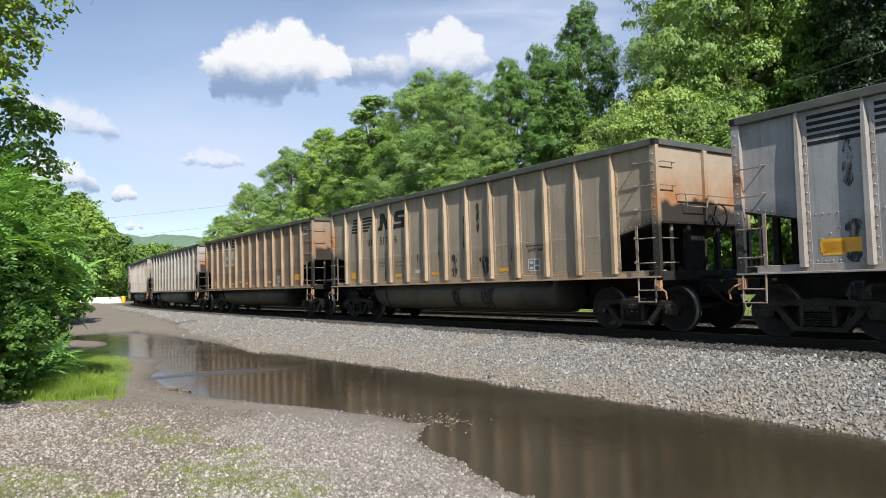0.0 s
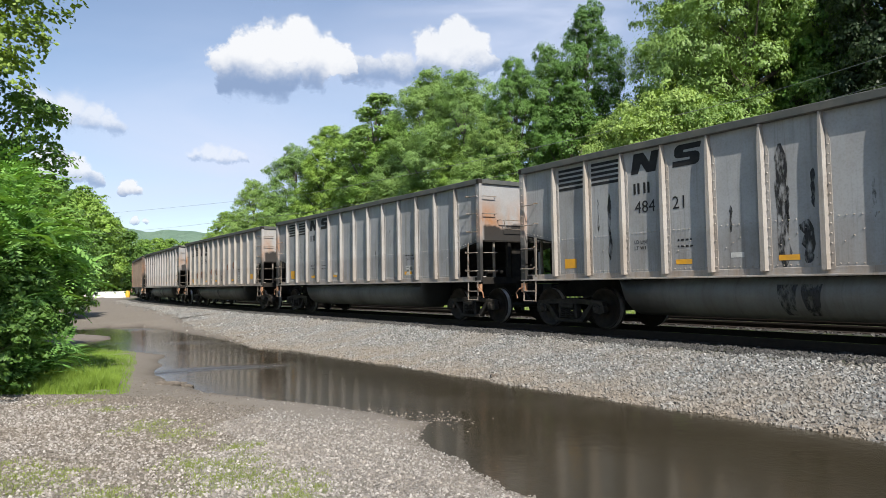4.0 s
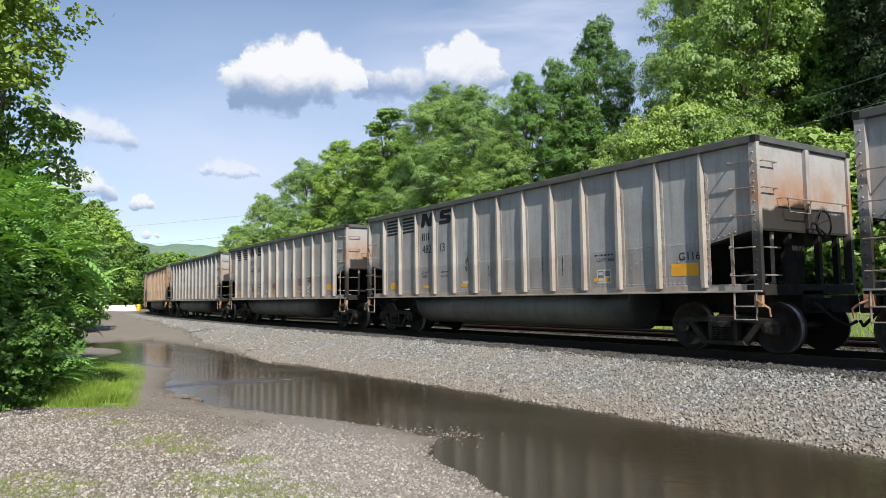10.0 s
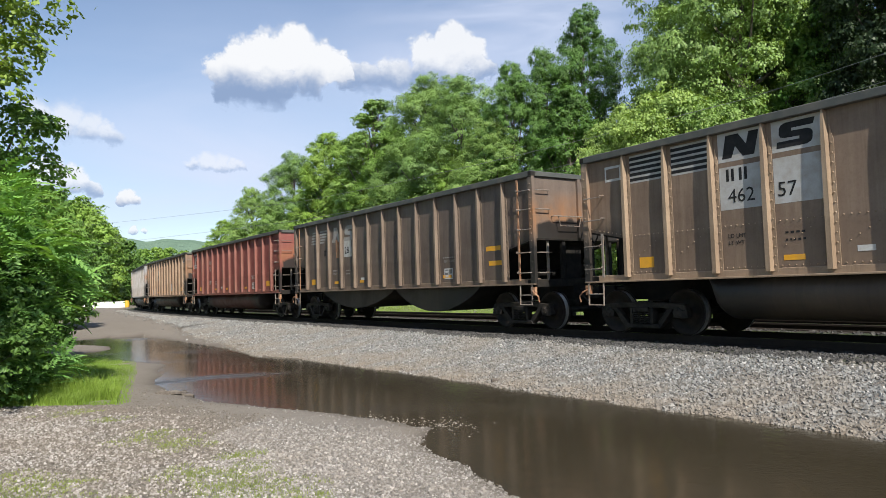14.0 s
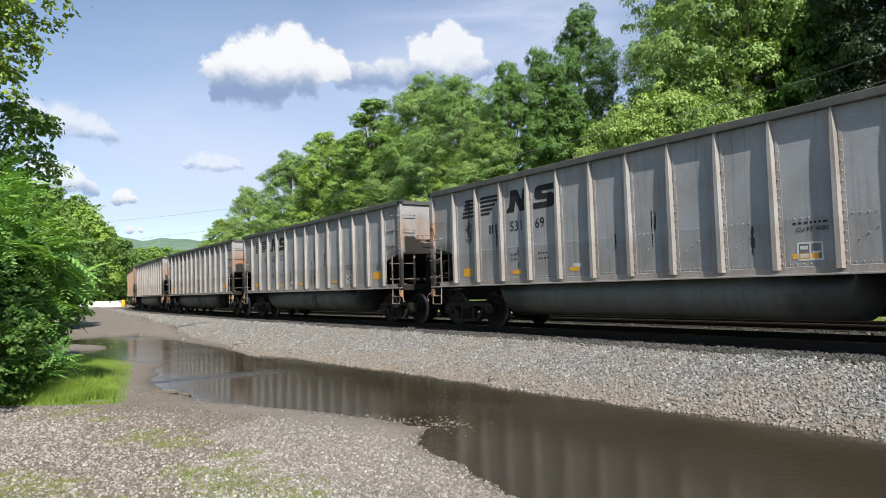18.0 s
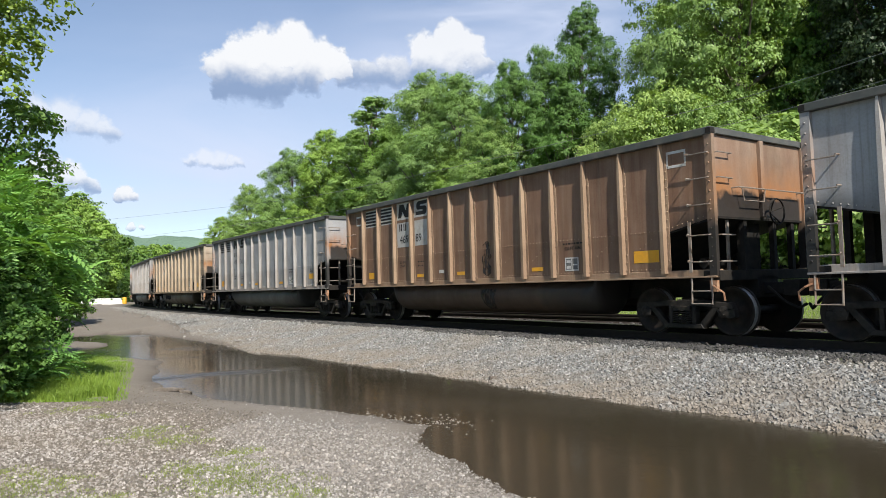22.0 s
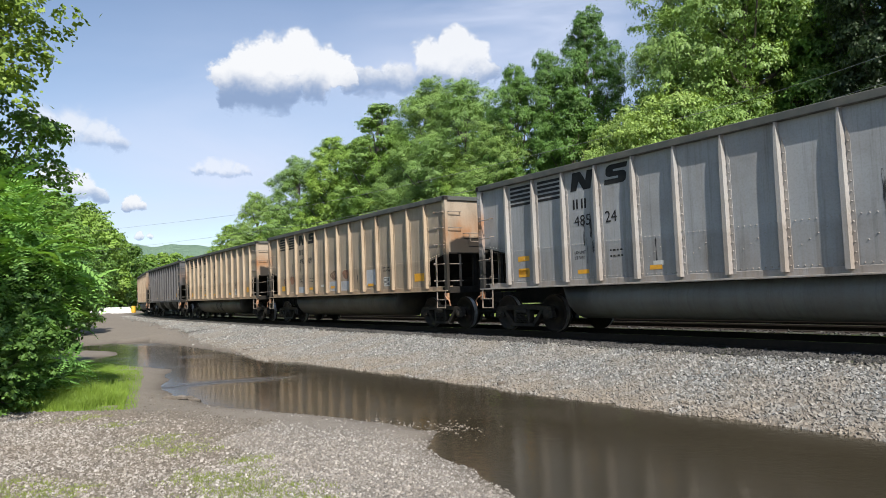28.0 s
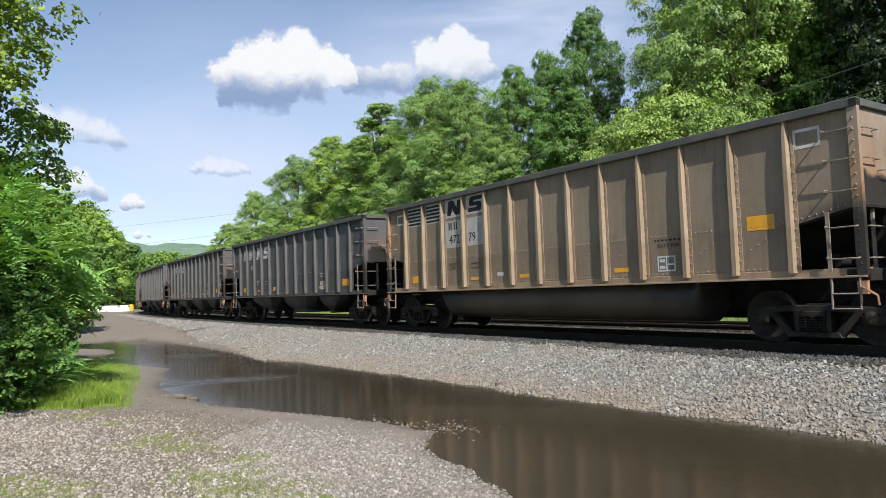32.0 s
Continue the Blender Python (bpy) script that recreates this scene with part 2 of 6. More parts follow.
def stone_material(name, tones, soil, silt=0.0):
    """Loose stones, each its own shade."""
    m, n, l, b = material(name, rough=0.85)
    geo = n.new("ShaderNodeNewGeometry")
    col = ramp(n, l, geo.outputs["Random Per Island"], tones)
    patch = noise_of(n, l, 0.8, 5)
    col = mix(n, l, calc(n, l, "MULTIPLY", ramp(n, l, patch, ((0.42, 0.0), (0.62, 1.0))), 0.55), col, soil)
    fine = noise_of(n, l, 60, 3)
    col = mix(n, l, calc(n, l, "MULTIPLY", fine, 0.3), col, soil)
    if silt:
        # stones near the waterline are coated with dried silt
        tc = n.new("ShaderNodeTexCoord")
        sep = n.new("ShaderNodeSeparateXYZ")
        l.new(tc.outputs["Object"], sep.inputs[0])
        low = calc(n, l, "MULTIPLY", calc(n, l, "SUBTRACT", 0.14, sep.outputs["Z"]), 5.0)
        col = mix(n, l, calc(n, l, "MULTIPLY", calc(n, l, "MULTIPLY", low, ramp(n, l, noise_of(n, l, 1.6, 5), ((0.3, 0.2), (0.6, 1.0)))), silt), col, (0.205, 0.17, 0.13))
    l.new(col, b.inputs["Base Color"])
    bump(n, l, b, fine, 0.3, 0.004)
    return m


BALLAST = stone_material("ballast_stone", ((0.0, (0.075, 0.076, 0.075)), (0.3, (0.14, 0.143, 0.14)), (0.7, (0.215, 0.222, 0.216)), (0.95, (0.30, 0.302, 0.292)), (1.0, (0.46, 0.45, 0.43))), (0.20, 0.172, 0.138), 0.75)
# between the rails, train shade and coal dust are both in this colour
DARKSTONE = stone_material("dark_ballast", ((0.0, (0.03, 0.029, 0.028)), (0.8, (0.075, 0.072, 0.068)), (1.0, (0.15, 0.145, 0.135))), (0.03, 0.027, 0.024))
GRAVEL = stone_material("lot_gravel", ((0.0, (0.085, 0.072, 0.058)), (0.45, (0.145, 0.127, 0.106)), (0.85, (0.22, 0.198, 0.172)), (1.0, (0.34, 0.315, 0.282))), (0.145, 0.117, 0.089))
FINE = stone_material("fine_gravel", ((0.0, (0.12, 0.107, 0.092)), (0.45, (0.205, 0.188, 0.168)), (0.85, (0.29, 0.27, 0.246)), (1.0, (0.42, 0.40, 0.37))), (0.20, 0.175, 0.15))
PEBBLE = stone_material("pale_pebbles", ((0.0, (0.22, 0.198, 0.172)), (0.5, (0.31, 0.285, 0.255)), (1.0, (0.46, 0.43, 0.395))), (0.26, 0.225, 0.185))


# ---- the track's line ----
# s: metres along the line in the train's direction, 0 straight ahead of the camera; r: metres from its middle towards the camera.
RAIL_Z = 0.58
STEP = 0.5
LINE_S = np.arange(-760, 420 + STEP, STEP)
bend = np.where(LINE_S < -160, 0, np.where(LINE_S < -75, 0.007515, np.where(LINE_S < 5, -0.000722 - 0.00010983 * LINE_S, np.where(LINE_S < 40, -0.00127, 0))))
turn = np.concatenate([[0], np.cumsum((bend[1:] + bend[:-1]) / 2) * STEP])
ZERO = int(round(760 / STEP))
LINE_H = -0.966244 + turn - turn[ZERO]
mid_h = (LINE_H[1:] + LINE_H[:-1]) / 2
LINE_X = np.concatenate([[0], np.cumsum(np.cos(mid_h)) * STEP])
LINE_Y = np.concatenate([[0], np.cumsum(np.sin(mid_h)) * STEP])
LINE_X = LINE_X - LINE_X[ZERO] - 1.58 * np.sin(LINE_H)
LINE_Y = LINE_Y - LINE_Y[ZERO] + 19.412 + 1.58 * np.cos(LINE_H)


def on_line(s, r=0.0):
    x, y, h = (np.interp(s, LINE_S, a) for a in (LINE_X, LINE_Y, LINE_H))
    return x + r * np.sin(h), y - r * np.cos(h), h


def off_line(x, y):
    """s and r of places."""
    x, y = np.atleast_1d(x).astype(float), np.atleast_1d(y).astype(float)
    s, r = np.empty_like(x), np.empty_like(x)
    for i in range(0, len(x), 4000):
        a, b = x[i:i + 4000, None], y[i:i + 4000, None]
        k = np.argmin((LINE_X[None, ::2] - a) ** 2 + (LINE_Y[None, ::2] - b) ** 2, 1) * 2
        dx, dy, h = a[:, 0] - LINE_X[k], b[:, 0] - LINE_Y[k], LINE_H[k]
        s[i:i + 4000] = LINE_S[k] + dx * np.cos(h) + dy * np.sin(h)
        r[i:i + 4000] = dx * np.sin(h) - dy * np.cos(h)
    return s, r


def ripple(x, y, size, seed=0.0):
    """A cheap smooth unevenness between -1 and 1."""
    a, b = x / size + seed, y / size - seed
    return (np.sin(2.1 * a + 1.3 * np.sin(1.7 * b)) + np.sin(2.7 * b + 1.1 * np.sin(2.3 * a + seed)) + np.sin(1.3 * (a + b) + 2)) / 3


WATER_Z = -0.10
# the pool's two shores, as distances r along s
FAR_S, FAR_R = (-18.5, -17.9, -14.5, -11.3, -7.1, -5.2, -3.6, -2.0, 0.75, 3.0, 5.0, 6.8, 8.0, 14, 24), (7.2, 6.3, 5.9, 5.75, 5.6, 5.8, 5.95, 5.35, 5.2, 4.98, 4.9, 4.9, 4.8, 4.4, 4.3)
NEAR_S = (-18.5, -17.4, -14.4, -13.3, -12.0, -10.4, -9.4, -7.7, -5.5, -4.5, -3.2, -1.6, 1.1, 2.2, 3.9, 5.2, 5.9, 6.5, 6.95, 7.5, 8.2, 8.6, 8.95, 9.3, 9.8, 10.7, 11.3, 11.75, 16, 24)
NEAR_R = (7.4, 9.3, 9.5, 8.7, 8.15, 8.6, 9.75, 9.85, 9.15, 8.75, 8.3, 8.85, 9.5, 9.55, 9.35, 8.9, 8.6, 8.35, 8.15, 8.0, 7.9, 7.68, 8.0, 8.27, 8.5, 8.62, 8.65, 8.7, 9.3, 9.4)
# where the crushed stone of the bank gives way to silt, and where the loose gravel of the lot begins
STONE_S, STONE_R = (-60, -33, -20, -12.5, -8, -4, 0, 30), (2.7, 3.2, 4.1, 5.1, 5.3, 5.8, 6.0, 6.0)
LOT_S, LOT_R = (-30, 2.5, 4, 5, 6.65, 7.75, 8.4, 9, 9.8, 14), (15, 12.0, 10.75, 10.1, 9.65, 9.25, 8.8, 8.3, 8.45, 9.0)


# the near edge of the low lawn beside the pool, and thin weeds in the gravel: x, y, reach
LAWN_S, LAWN_R = (-9, -5.7, -3.4, -1.15, 1.9, 3.8, 4.6), (10.4, 9.9, 9.3, 9.7, 10.35, 10.7, 11.6)
WEEDS = ((-4.67, 9.6, 0.22), (-5.56, 10.4, 0.35), (-3.6, 8.4, 0.4), (-3.1, 8.0, 0.36), (-2.4, 6.6, 0.3), (-2.1, 6.6, 0.4), (-1.95, 6.0, 0.4), (-1.6, 5.9, 0.36), (-3.8, 6.2, 0.45), (-3.45, 5.9, 0.4), (-4.2, 6.5, 0.3), (-1.2, 5.6, 0.3), (-2.7, 5.6, 0.3), (-2.2, 7.4, 0.22))


def smooth(a, lo, hi):
    t = np.clip((a - lo) / (hi - lo), 0, 1)
    return t * t * (3 - 2 * t)


def ground_height(x, y, s=None, r=None):
    if s is None:
        s, r = off_line(x, y)
    base = 0.55 * smooth(-s, 16, 70) * smooth(r, -60, 8) + 0.03 * ripple(x, y, 1.7) + 0.05 * ripple(x, y, 6.0, 3)
    # bed of the pool
    far = np.interp(s, FAR_S, FAR_R) + 0.10 * ripple(s, r, 0.5, 5) + 0.06 * ripple(s, r, 0.17, 2)
    near = np.interp(s, NEAR_S, NEAR_R) + 0.10 * ripple(s, r, 0.7, 9) + 0.05 * ripple(s, r, 0.2, 4)
    inside = np.minimum(np.minimum(r - far, near - r), np.minimum(s + 18.5, 26 - s) * 0.6)
    bank = WATER_Z - np.clip(inside, -10, 0.9) * 0.16
    z = np.where(inside > -0.9, np.minimum(base, np.where(inside > 0, bank, WATER_Z - inside * 0.13)), base)
    # ballast bank on the near side, a level bed, and a grass slope up to the wood beyond the second track
    foot = np.maximum(far, 4.1)
    t = np.clip((r - 2.0) / (foot - 2.0 + 0.1), 0, 1)
    top = 0.425 + 0.015 * ripple(x, y, 0.4)
    low = np.where(np.abs(s - 4) < 22, WATER_Z - 0.02, base)
    z = np.where(r < foot + 0.1, top + (np.minimum(low, top) - top) * t, z)
    bed = 0.405
    z = np.where(r < 1.35, bed + (top - bed) * smooth(r, 1.1, 1.35), z)
    hill = 0.30 + 1.25 * smooth(-r, 7.5, 14) + 5.3 * smooth(-r, 12, 45) + 16 * smooth(-r, 40, 160)
    z = np.where(r < -6.3, bed + (hill - bed) * smooth(-r, 6.3, 8.5) + 0.08 * ripple(x, y, 3.0, 7), z)
    return z


def mesh_of(name, verts, faces, mat, smooth_shade=False):
    me = bpy.data.meshes.new(name)
    me.from_pydata([tuple(v) for v in verts], [], faces)
    if smooth_shade:
        me.polygons.foreach_set("use_smooth", [True] * len(me.polygons))
    me.materials.append(mat)
    me.update()
    return me


def soup(name, verts, faces, mat, smooth_shade=False):
    """A mesh from numpy arrays of places and of equal-sided faces, quickly."""
    me = bpy.data.meshes.new(name)
    sides = faces.shape[1]
    me.vertices.add(len(verts))
    me.vertices.foreach_set("co", np.ascontiguousarray(verts, dtype=np.float32).ravel())
    me.loops.add(faces.size)
    me.loops.foreach_set("vertex_index", np.ascontiguousarray(faces, dtype=np.int32).ravel())
    me.polygons.add(len(faces))
    me.polygons.foreach_set("loop_start", np.arange(0, faces.size, sides, dtype=np.int32))
    me.polygons.foreach_set("use_smooth", np.full(len(faces), smooth_shade))
    me.materials.append(mat)
    me.update(calc_edges=True)
    me.validate()
    return me


def ground_material():
    m, n, l, b = material("ground_gravel", rough=0.9)
    zone = n.new("ShaderNodeAttribute")
    zone.attribute_name = "zone"
    sep = n.new("ShaderNodeSeparateColor")
    l.new(zone.outputs["Color"], sep.inputs[0])
    vor = node(n, "ShaderNodeTexVoronoi", Scale=22.0)
    tc = n.new("ShaderNodeTexCoord")
    l.new(tc.outputs["Object"], vor.inputs["Vector"])
    grit = node(n, "ShaderNodeTexVoronoi", Scale=58.0)
    l.new(tc.outputs["Object"], grit.inputs["Vector"])
    stone = ramp(n, l, grit.outputs["Color"], ((0.0, (0.075, 0.062, 0.049)), (0.55, (0.15, 0.129, 0.105)), (1.0, (0.32, 0.288, 0.248))))
    big = noise_of(n, l, 0.35, 6)
    wash = n.new("ShaderNodeAttribute")
    wash.attribute_name = "wash"
    stone = mix(n, l, wash.outputs["Fac"], stone, ramp(n, l, grit.outputs["Color"], ((0.0, (0.11, 0.097, 0.083)), (0.55, (0.20, 0.182, 0.16)), (1.0, (0.37, 0.345, 0.31)))))
    stone = mix(n, l, calc(n, l, "MULTIPLY", ramp(n, l, big, ((0.4, 0.0), (0.65, 1.0))), 0.5), stone, (0.125, 0.10, 0.076))
    mud = mix(n, l, noise_of(n, l, 5.0, 6), (0.13, 0.11, 0.088), (0.22, 0.193, 0.16))
    wet = n.new("ShaderNodeAttribute")
    wet.attribute_name = "wet"
    mud = mix(n, l, wet.outputs["Fac"], mud, (0.075, 0.061, 0.046))
    turf = mix(n, l, noise_of(n, l, 7.0, 5), (0.12, 0.16, 0.045), (0.205, 0.265, 0.075))
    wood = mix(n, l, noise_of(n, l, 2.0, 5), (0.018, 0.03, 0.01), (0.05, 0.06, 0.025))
    col = mix(n, l, sep.outputs["Red"], stone, mud)
    grassy = calc(n, l, "MULTIPLY", sep.outputs["Green"], ramp(n, l, noise_of(n, l, 3.0, 6), ((0.3, 0.0), (0.5, 1.0))))
    col = mix(n, l, grassy, col, turf)
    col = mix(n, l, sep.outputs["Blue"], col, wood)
    l.new(col, b.inputs["Base Color"])
    coarse = calc(n, l, "MULTIPLY", vor.outputs["Distance"], 1.0, False)
    rough = calc(n, l, "SUBTRACT", 1.0, calc(n, l, "MULTIPLY", sep.outputs["Red"], 0.85))
    relief = calc(n, l, "MULTIPLY", calc(n, l, "ADD", coarse, calc(n, l, "MULTIPLY", grit.outputs["Distance"], 0.7, False), False), rough, False)
    bump(n, l, b, relief, 1.0, 0.035)
    return m


def build_ground():
    front = np.linspace(-44, 50, 300)
    back = np.linspace(50, 316, 90)[1:-1]
    az = np.radians(np.concatenate([front, back]))
    rad = np.concatenate([[0.01, 0.3], np.geomspace(0.8, 60, 210), np.geomspace(62, 3500, 60)])
    X, Y = np.outer(rad, np.sin(az)), np.outer(rad, np.cos(az))
    x, y = X.ravel() + 0.11, Y.ravel() - 0.13
    s, r = off_line(x, y)
    z = ground_height(x, y, s, r)
    far = np.hypot(x, y)
    z = np.where(far > 400, z * np.clip((3500 - far) / 3100, 0, 1), z)
    n, k = X.shape
    i, j = np.meshgrid(np.arange(n - 1), np.arange(k), indexing="ij")
    a, c = (i * k + j).ravel(), (i * k + (j + 1) % k).ravel()
    faces = np.stack([a, c, c + k, a + k], 1)
    verts = np.vstack([np.stack([x, y, z], 1), [(0, 0, z[0])]])
    me = soup("ground", verts, faces, ground_material(), True)
    mud = np.exp(-np.clip(z - WATER_Z, 0, 1) * 9) * (r > 3.0) * (np.abs(s - 3) < 26)
    mud = np.maximum(mud, smooth(r - np.interp(s, STONE_S, STONE_R), -0.1, 0.5) * (1 - smooth(r - np.interp(s, LOT_S, LOT_R), -0.35, 0.25)) * (0.85 + 0.15 * ripple(x, y, 0.9, 4)))
    grass = smooth(-r, 7.0, 9.0) * (1 - smooth(-r, 14, 20))
    grass = np.maximum(grass, smooth(r - np.interp(s, LAWN_S, LAWN_R), -0.15, 0.5) * smooth(y, 11.0, 11.5) * (1 - smooth(-s, 12, 20)))
    for a, b, q in WEEDS:
        grass = np.maximum(grass, 0.62 * np.exp(-((x - a) ** 2 + (y - b) ** 2) / (0.9 * q * q)))
    grass = np.maximum(grass, smooth(r, 13.4, 17) * (1 - smooth(s, 8, 12)))
    # one dark colour: the wood floor, and the bed's coal dust with painted shade
    dark_soil = np.maximum(smooth(-r, 13, 18), smooth(-r - 0.1 * ripple(x, y, 0.35, 5), -2.2, -2.0) * (1 - smooth(-r, 6.0, 6.6)))
    att = me.color_attributes.new("zone", "FLOAT_COLOR", "POINT")
    rgba = np.ones((len(verts), 4), np.float32)
    rgba[:-1, 0], rgba[:-1, 1], rgba[:-1, 2] = mud, grass, dark_soil
    att.data.foreach_set("color", rgba.ravel())
    # sodden just above the waterline
    wet = np.zeros(len(verts), np.float32)
    wet[:-1] = np.exp(-np.clip(z - WATER_Z, 0, 1) * 34) * (r > 3.0) * (np.abs(s - 3) < 26)
    me.color_attributes.new("wet", "FLOAT_COLOR", "POINT").data.foreach_set("color", np.repeat(wet, 4))
    # fine grey gravel washed out beside the pool
    wash = np.zeros(len(verts), np.float32)
    wash[:-1] = smooth(x + 0.5 * ripple(x, y, 1.0, 3) + 1.9 + 0.25 * (y - 6), -0.3, 0.3)
    me.color_attributes.new("wash", "FLOAT_COLOR", "POINT").data.foreach_set("color", np.repeat(wash, 4))
    return tagged(new("ground", me), "grey gravel lot with mud, weeds and a ballast bank", "ground", kind="structure")


ground = build_ground()


def build_water():
    m, n, l, b = material("muddy_water", (0.05, 0.04, 0.026), 0.085)
    b.inputs["IOR"].default_value = 1.33
    col = mix(n, l, noise_of(n, l, 0.6, 4), (0.027, 0.022, 0.013), (0.045, 0.037, 0.024))
    l.new(col, b.inputs["Base Color"])
    # bands where the wind ruffles the surface
    wind = n.new("ShaderNodeAttribute")
    wind.attribute_name = "wind"
    gust = calc(n, l, "MULTIPLY", wind.outputs["Fac"], ramp(n, l, noise_of(n, l, 1.3, 5), ((0.3, 0.55), (0.6, 1.0))))
    l.new(calc(n, l, "ADD", calc(n, l, "MULTIPLY", gust, 0.30), 0.09), b.inputs["Roughness"])
    bump(n, l, b, calc(n, l, "ADD", noise_of(n, l, 6.0, 4), calc(n, l, "MULTIPLY", noise_of(n, l, 15.0, 3, 0.5, (0.7, 1.9, 1)), 0.55, False), False), 0.22, 0.01)
    ss = np.arange(-20, 28.1, 0.2)
    rr = np.linspace(3.6, 10.6, 60)
    S, Rr = np.meshgrid(ss, rr, indexing="ij")
    x, y, _ = on_line(S.ravel(), Rr.ravel())
    k = len(rr)
    i, j = np.meshgrid(np.arange(len(ss) - 1), np.arange(k - 1), indexing="ij")
    a = (i * k + j).ravel()
    me = soup("water", np.stack([x, y, np.full_like(x, WATER_Z)], 1), np.stack([a, a + k, a + k + 1, a + 1], 1), m, True)
    S, Rr = S.ravel(), Rr.ravel()
    shift = 0.35 * ripple(S, Rr, 1.2, 2)
    band = np.exp(-((S - 0.75 - 0.12 * (9 - Rr) + shift) / 0.5) ** 2) * smooth(Rr, 5.8, 7.6) + np.exp(-((S + 3.9 - 0.35 * (8 - Rr) + shift) / 0.55) ** 2) * smooth(Rr, 6.0, 7.2) * 0.25
    band = np.maximum(band, 0.35 * smooth(ripple(S, Rr, 1.6, 8), 0.35, 0.8))
    band = np.maximum(band, 0.16 * smooth(S, 2.5, 8.0))
    att = me.color_attributes.new("wind", "FLOAT_COLOR", "POINT")
    att.data.foreach_set("color", np.repeat(band.astype(np.float32), 4))
    return tagged(new("water", me), "shallow brown rain pool reflecting the passing train", "water", kind="structure")


build_water()


# ---- mesh helpers ----
def box(bm, x0, x1, y0, y1, z0, z1):
    v = [bm.verts.new((x, y, z)) for z in (z0, z1) for x, y in ((x0, y0), (x1, y0), (x1, y1), (x0, y1))]
    for f in ((3, 2, 1, 0), (4, 5, 6, 7), (0, 1, 5, 4), (1, 2, 6, 5), (2, 3, 7, 6), (3, 0, 4, 7)):
        bm.faces.new([v[i] for i in f])


def prism(bm, outline, axis, a, b):
    """Pushes a closed outline (pairs in the other two axes, in order x, y, z) from a to b along axis."""
    def at(p, w):
        p = list(p)
        p.insert("xyz".index(axis), w)
        return bm.verts.new(p)
    lo, hi = [at(p, a) for p in outline], [at(p, b) for p in outline]
    bm.faces.new(lo[::-1]), bm.faces.new(hi)
    for i in range(len(lo)):
        j = (i + 1) % len(lo)
        bm.faces.new((lo[i], lo[j], hi[j], hi[i]))


def tube(bm, points, radius, sides=6):
    """A round bar through points; radius: one number, or one a point."""
    points = [Vector(p) for p in points]
    radii = radius if isinstance(radius, (list, tuple)) else [radius] * len(points)
    rings = []
    for i, p in enumerate(points):
        d = (points[min(i + 1, len(points) - 1)] - points[max(i - 1, 0)]).normalized()
        u = d.orthogonal().normalized() if i == 0 else (u - d * u.dot(d)).normalized()
        w = d.cross(u)
        rings.append([bm.verts.new(p + radii[i] * (math.cos(q) * u + math.sin(q) * w)) for q in (2 * math.pi * k / sides for k in range(sides))])
    for a, b in zip(rings, rings[1:]):
        for k in range(sides):
            bm.faces.new((a[k], a[(k + 1) % sides], b[(k + 1) % sides], b[k]))
    bm.faces.new(rings[0][::-1]), bm.faces.new(rings[-1])


def lathe(bm, profile, axis_at=(0, 0, 0), sides=28):
    """Turns a profile (pairs: place along y, radius) round the y axis."""
    ox, oy, oz = axis_at
    rings = [[bm.verts.new((ox + q * math.cos(2 * math.pi * k / sides), oy + p, oz + q * math.sin(2 * math.pi * k / sides))) for k in range(sides)] for p, q in profile]
    for a, b in zip(rings, rings[1:]):
        for k in range(sides):
            bm.faces.new((a[k], b[k], b[(k + 1) % sides], a[(k + 1) % sides]))
    bm.faces.new(rings[0]), bm.faces.new(rings[-1][::-1])


def finish(bm, name, mat, bevel=0.0, shade=False):
    bmesh.ops.recalc_face_normals(bm, faces=bm.faces)
    if bevel:
        bmesh.ops.bevel(bm, geom=bm.edges[:], offset=bevel, segments=1, affect="EDGES")
    me = bpy.data.meshes.new(name)
    bm.to_mesh(me)
    bm.free()
    if shade:
        me.polygons.foreach_set("use_smooth", [True] * len(me.polygons))
        me.set_sharp_from_angle(angle=radians(40))
    me.materials.append(mat)
    return me


def part(name, bm, mat, parent, label="", bevel=0.0, shade=False):
    """Links a bmesh, or a ready mesh, as one part under a thing or a part."""
    me = finish(bm, name, mat, bevel, shade) if isinstance(bm, bmesh.types.BMesh) else bm
    ob = new(name, me)
    ob.parent = parent
    return tagged(ob, label)


# ---- rails and ties ----
def sweep_rail(name, r, s0, s1, mat, label, shape):
    s = np.concatenate([np.arange(s0, -60, 4.0), np.arange(-60, 40, 1.0), np.arange(40, s1, 4.0)])
    verts = []
    for dr, z in shape:
        x, y, _ = on_line(s, r + dr)
        verts.append(np.stack([x, y, np.full_like(x, RAIL_Z + z)], 1))
    k, n = len(shape), len(s)
    V = np.stack(verts, 1).reshape(-1, 3)
    i, j = np.meshgrid(np.arange(n - 1), np.arange(k), indexing="ij")
    a, b = (i * k + j).ravel(), (i * k + (j + 1) % k).ravel()
    me = soup(name, V, np.stack([a, a + k, b + k, b], 1), mat)
    me.materials.append(RAILTOP)
    ids = np.where(j.ravel() == 5, 1, 0).astype(np.int32)
    me.polygons.foreach_set("material_index", ids)
    return tagged(new(name, me), label, "rail", kind="structure")


RAIL_SHAPE = ((-0.07, -0.17), (-0.07, -0.155), (-0.012, -0.13), (-0.012, -0.045), (-0.036, -0.01), (-0.03, 0), (0.03, 0), (0.036, -0.01), (0.036, -0.045), (0.012, -0.045), (0.012, -0.13), (0.07, -0.155), (0.07, -0.17))
for name, r in (("rail_near", 0.755), ("rail_middle", -0.755), ("rail_second", -3.5), ("rail_far", -5.0)):
    sweep_rail(name, r, -740, 400, RAIL, "rusty steel rail with a bright running surface", RAIL_SHAPE)


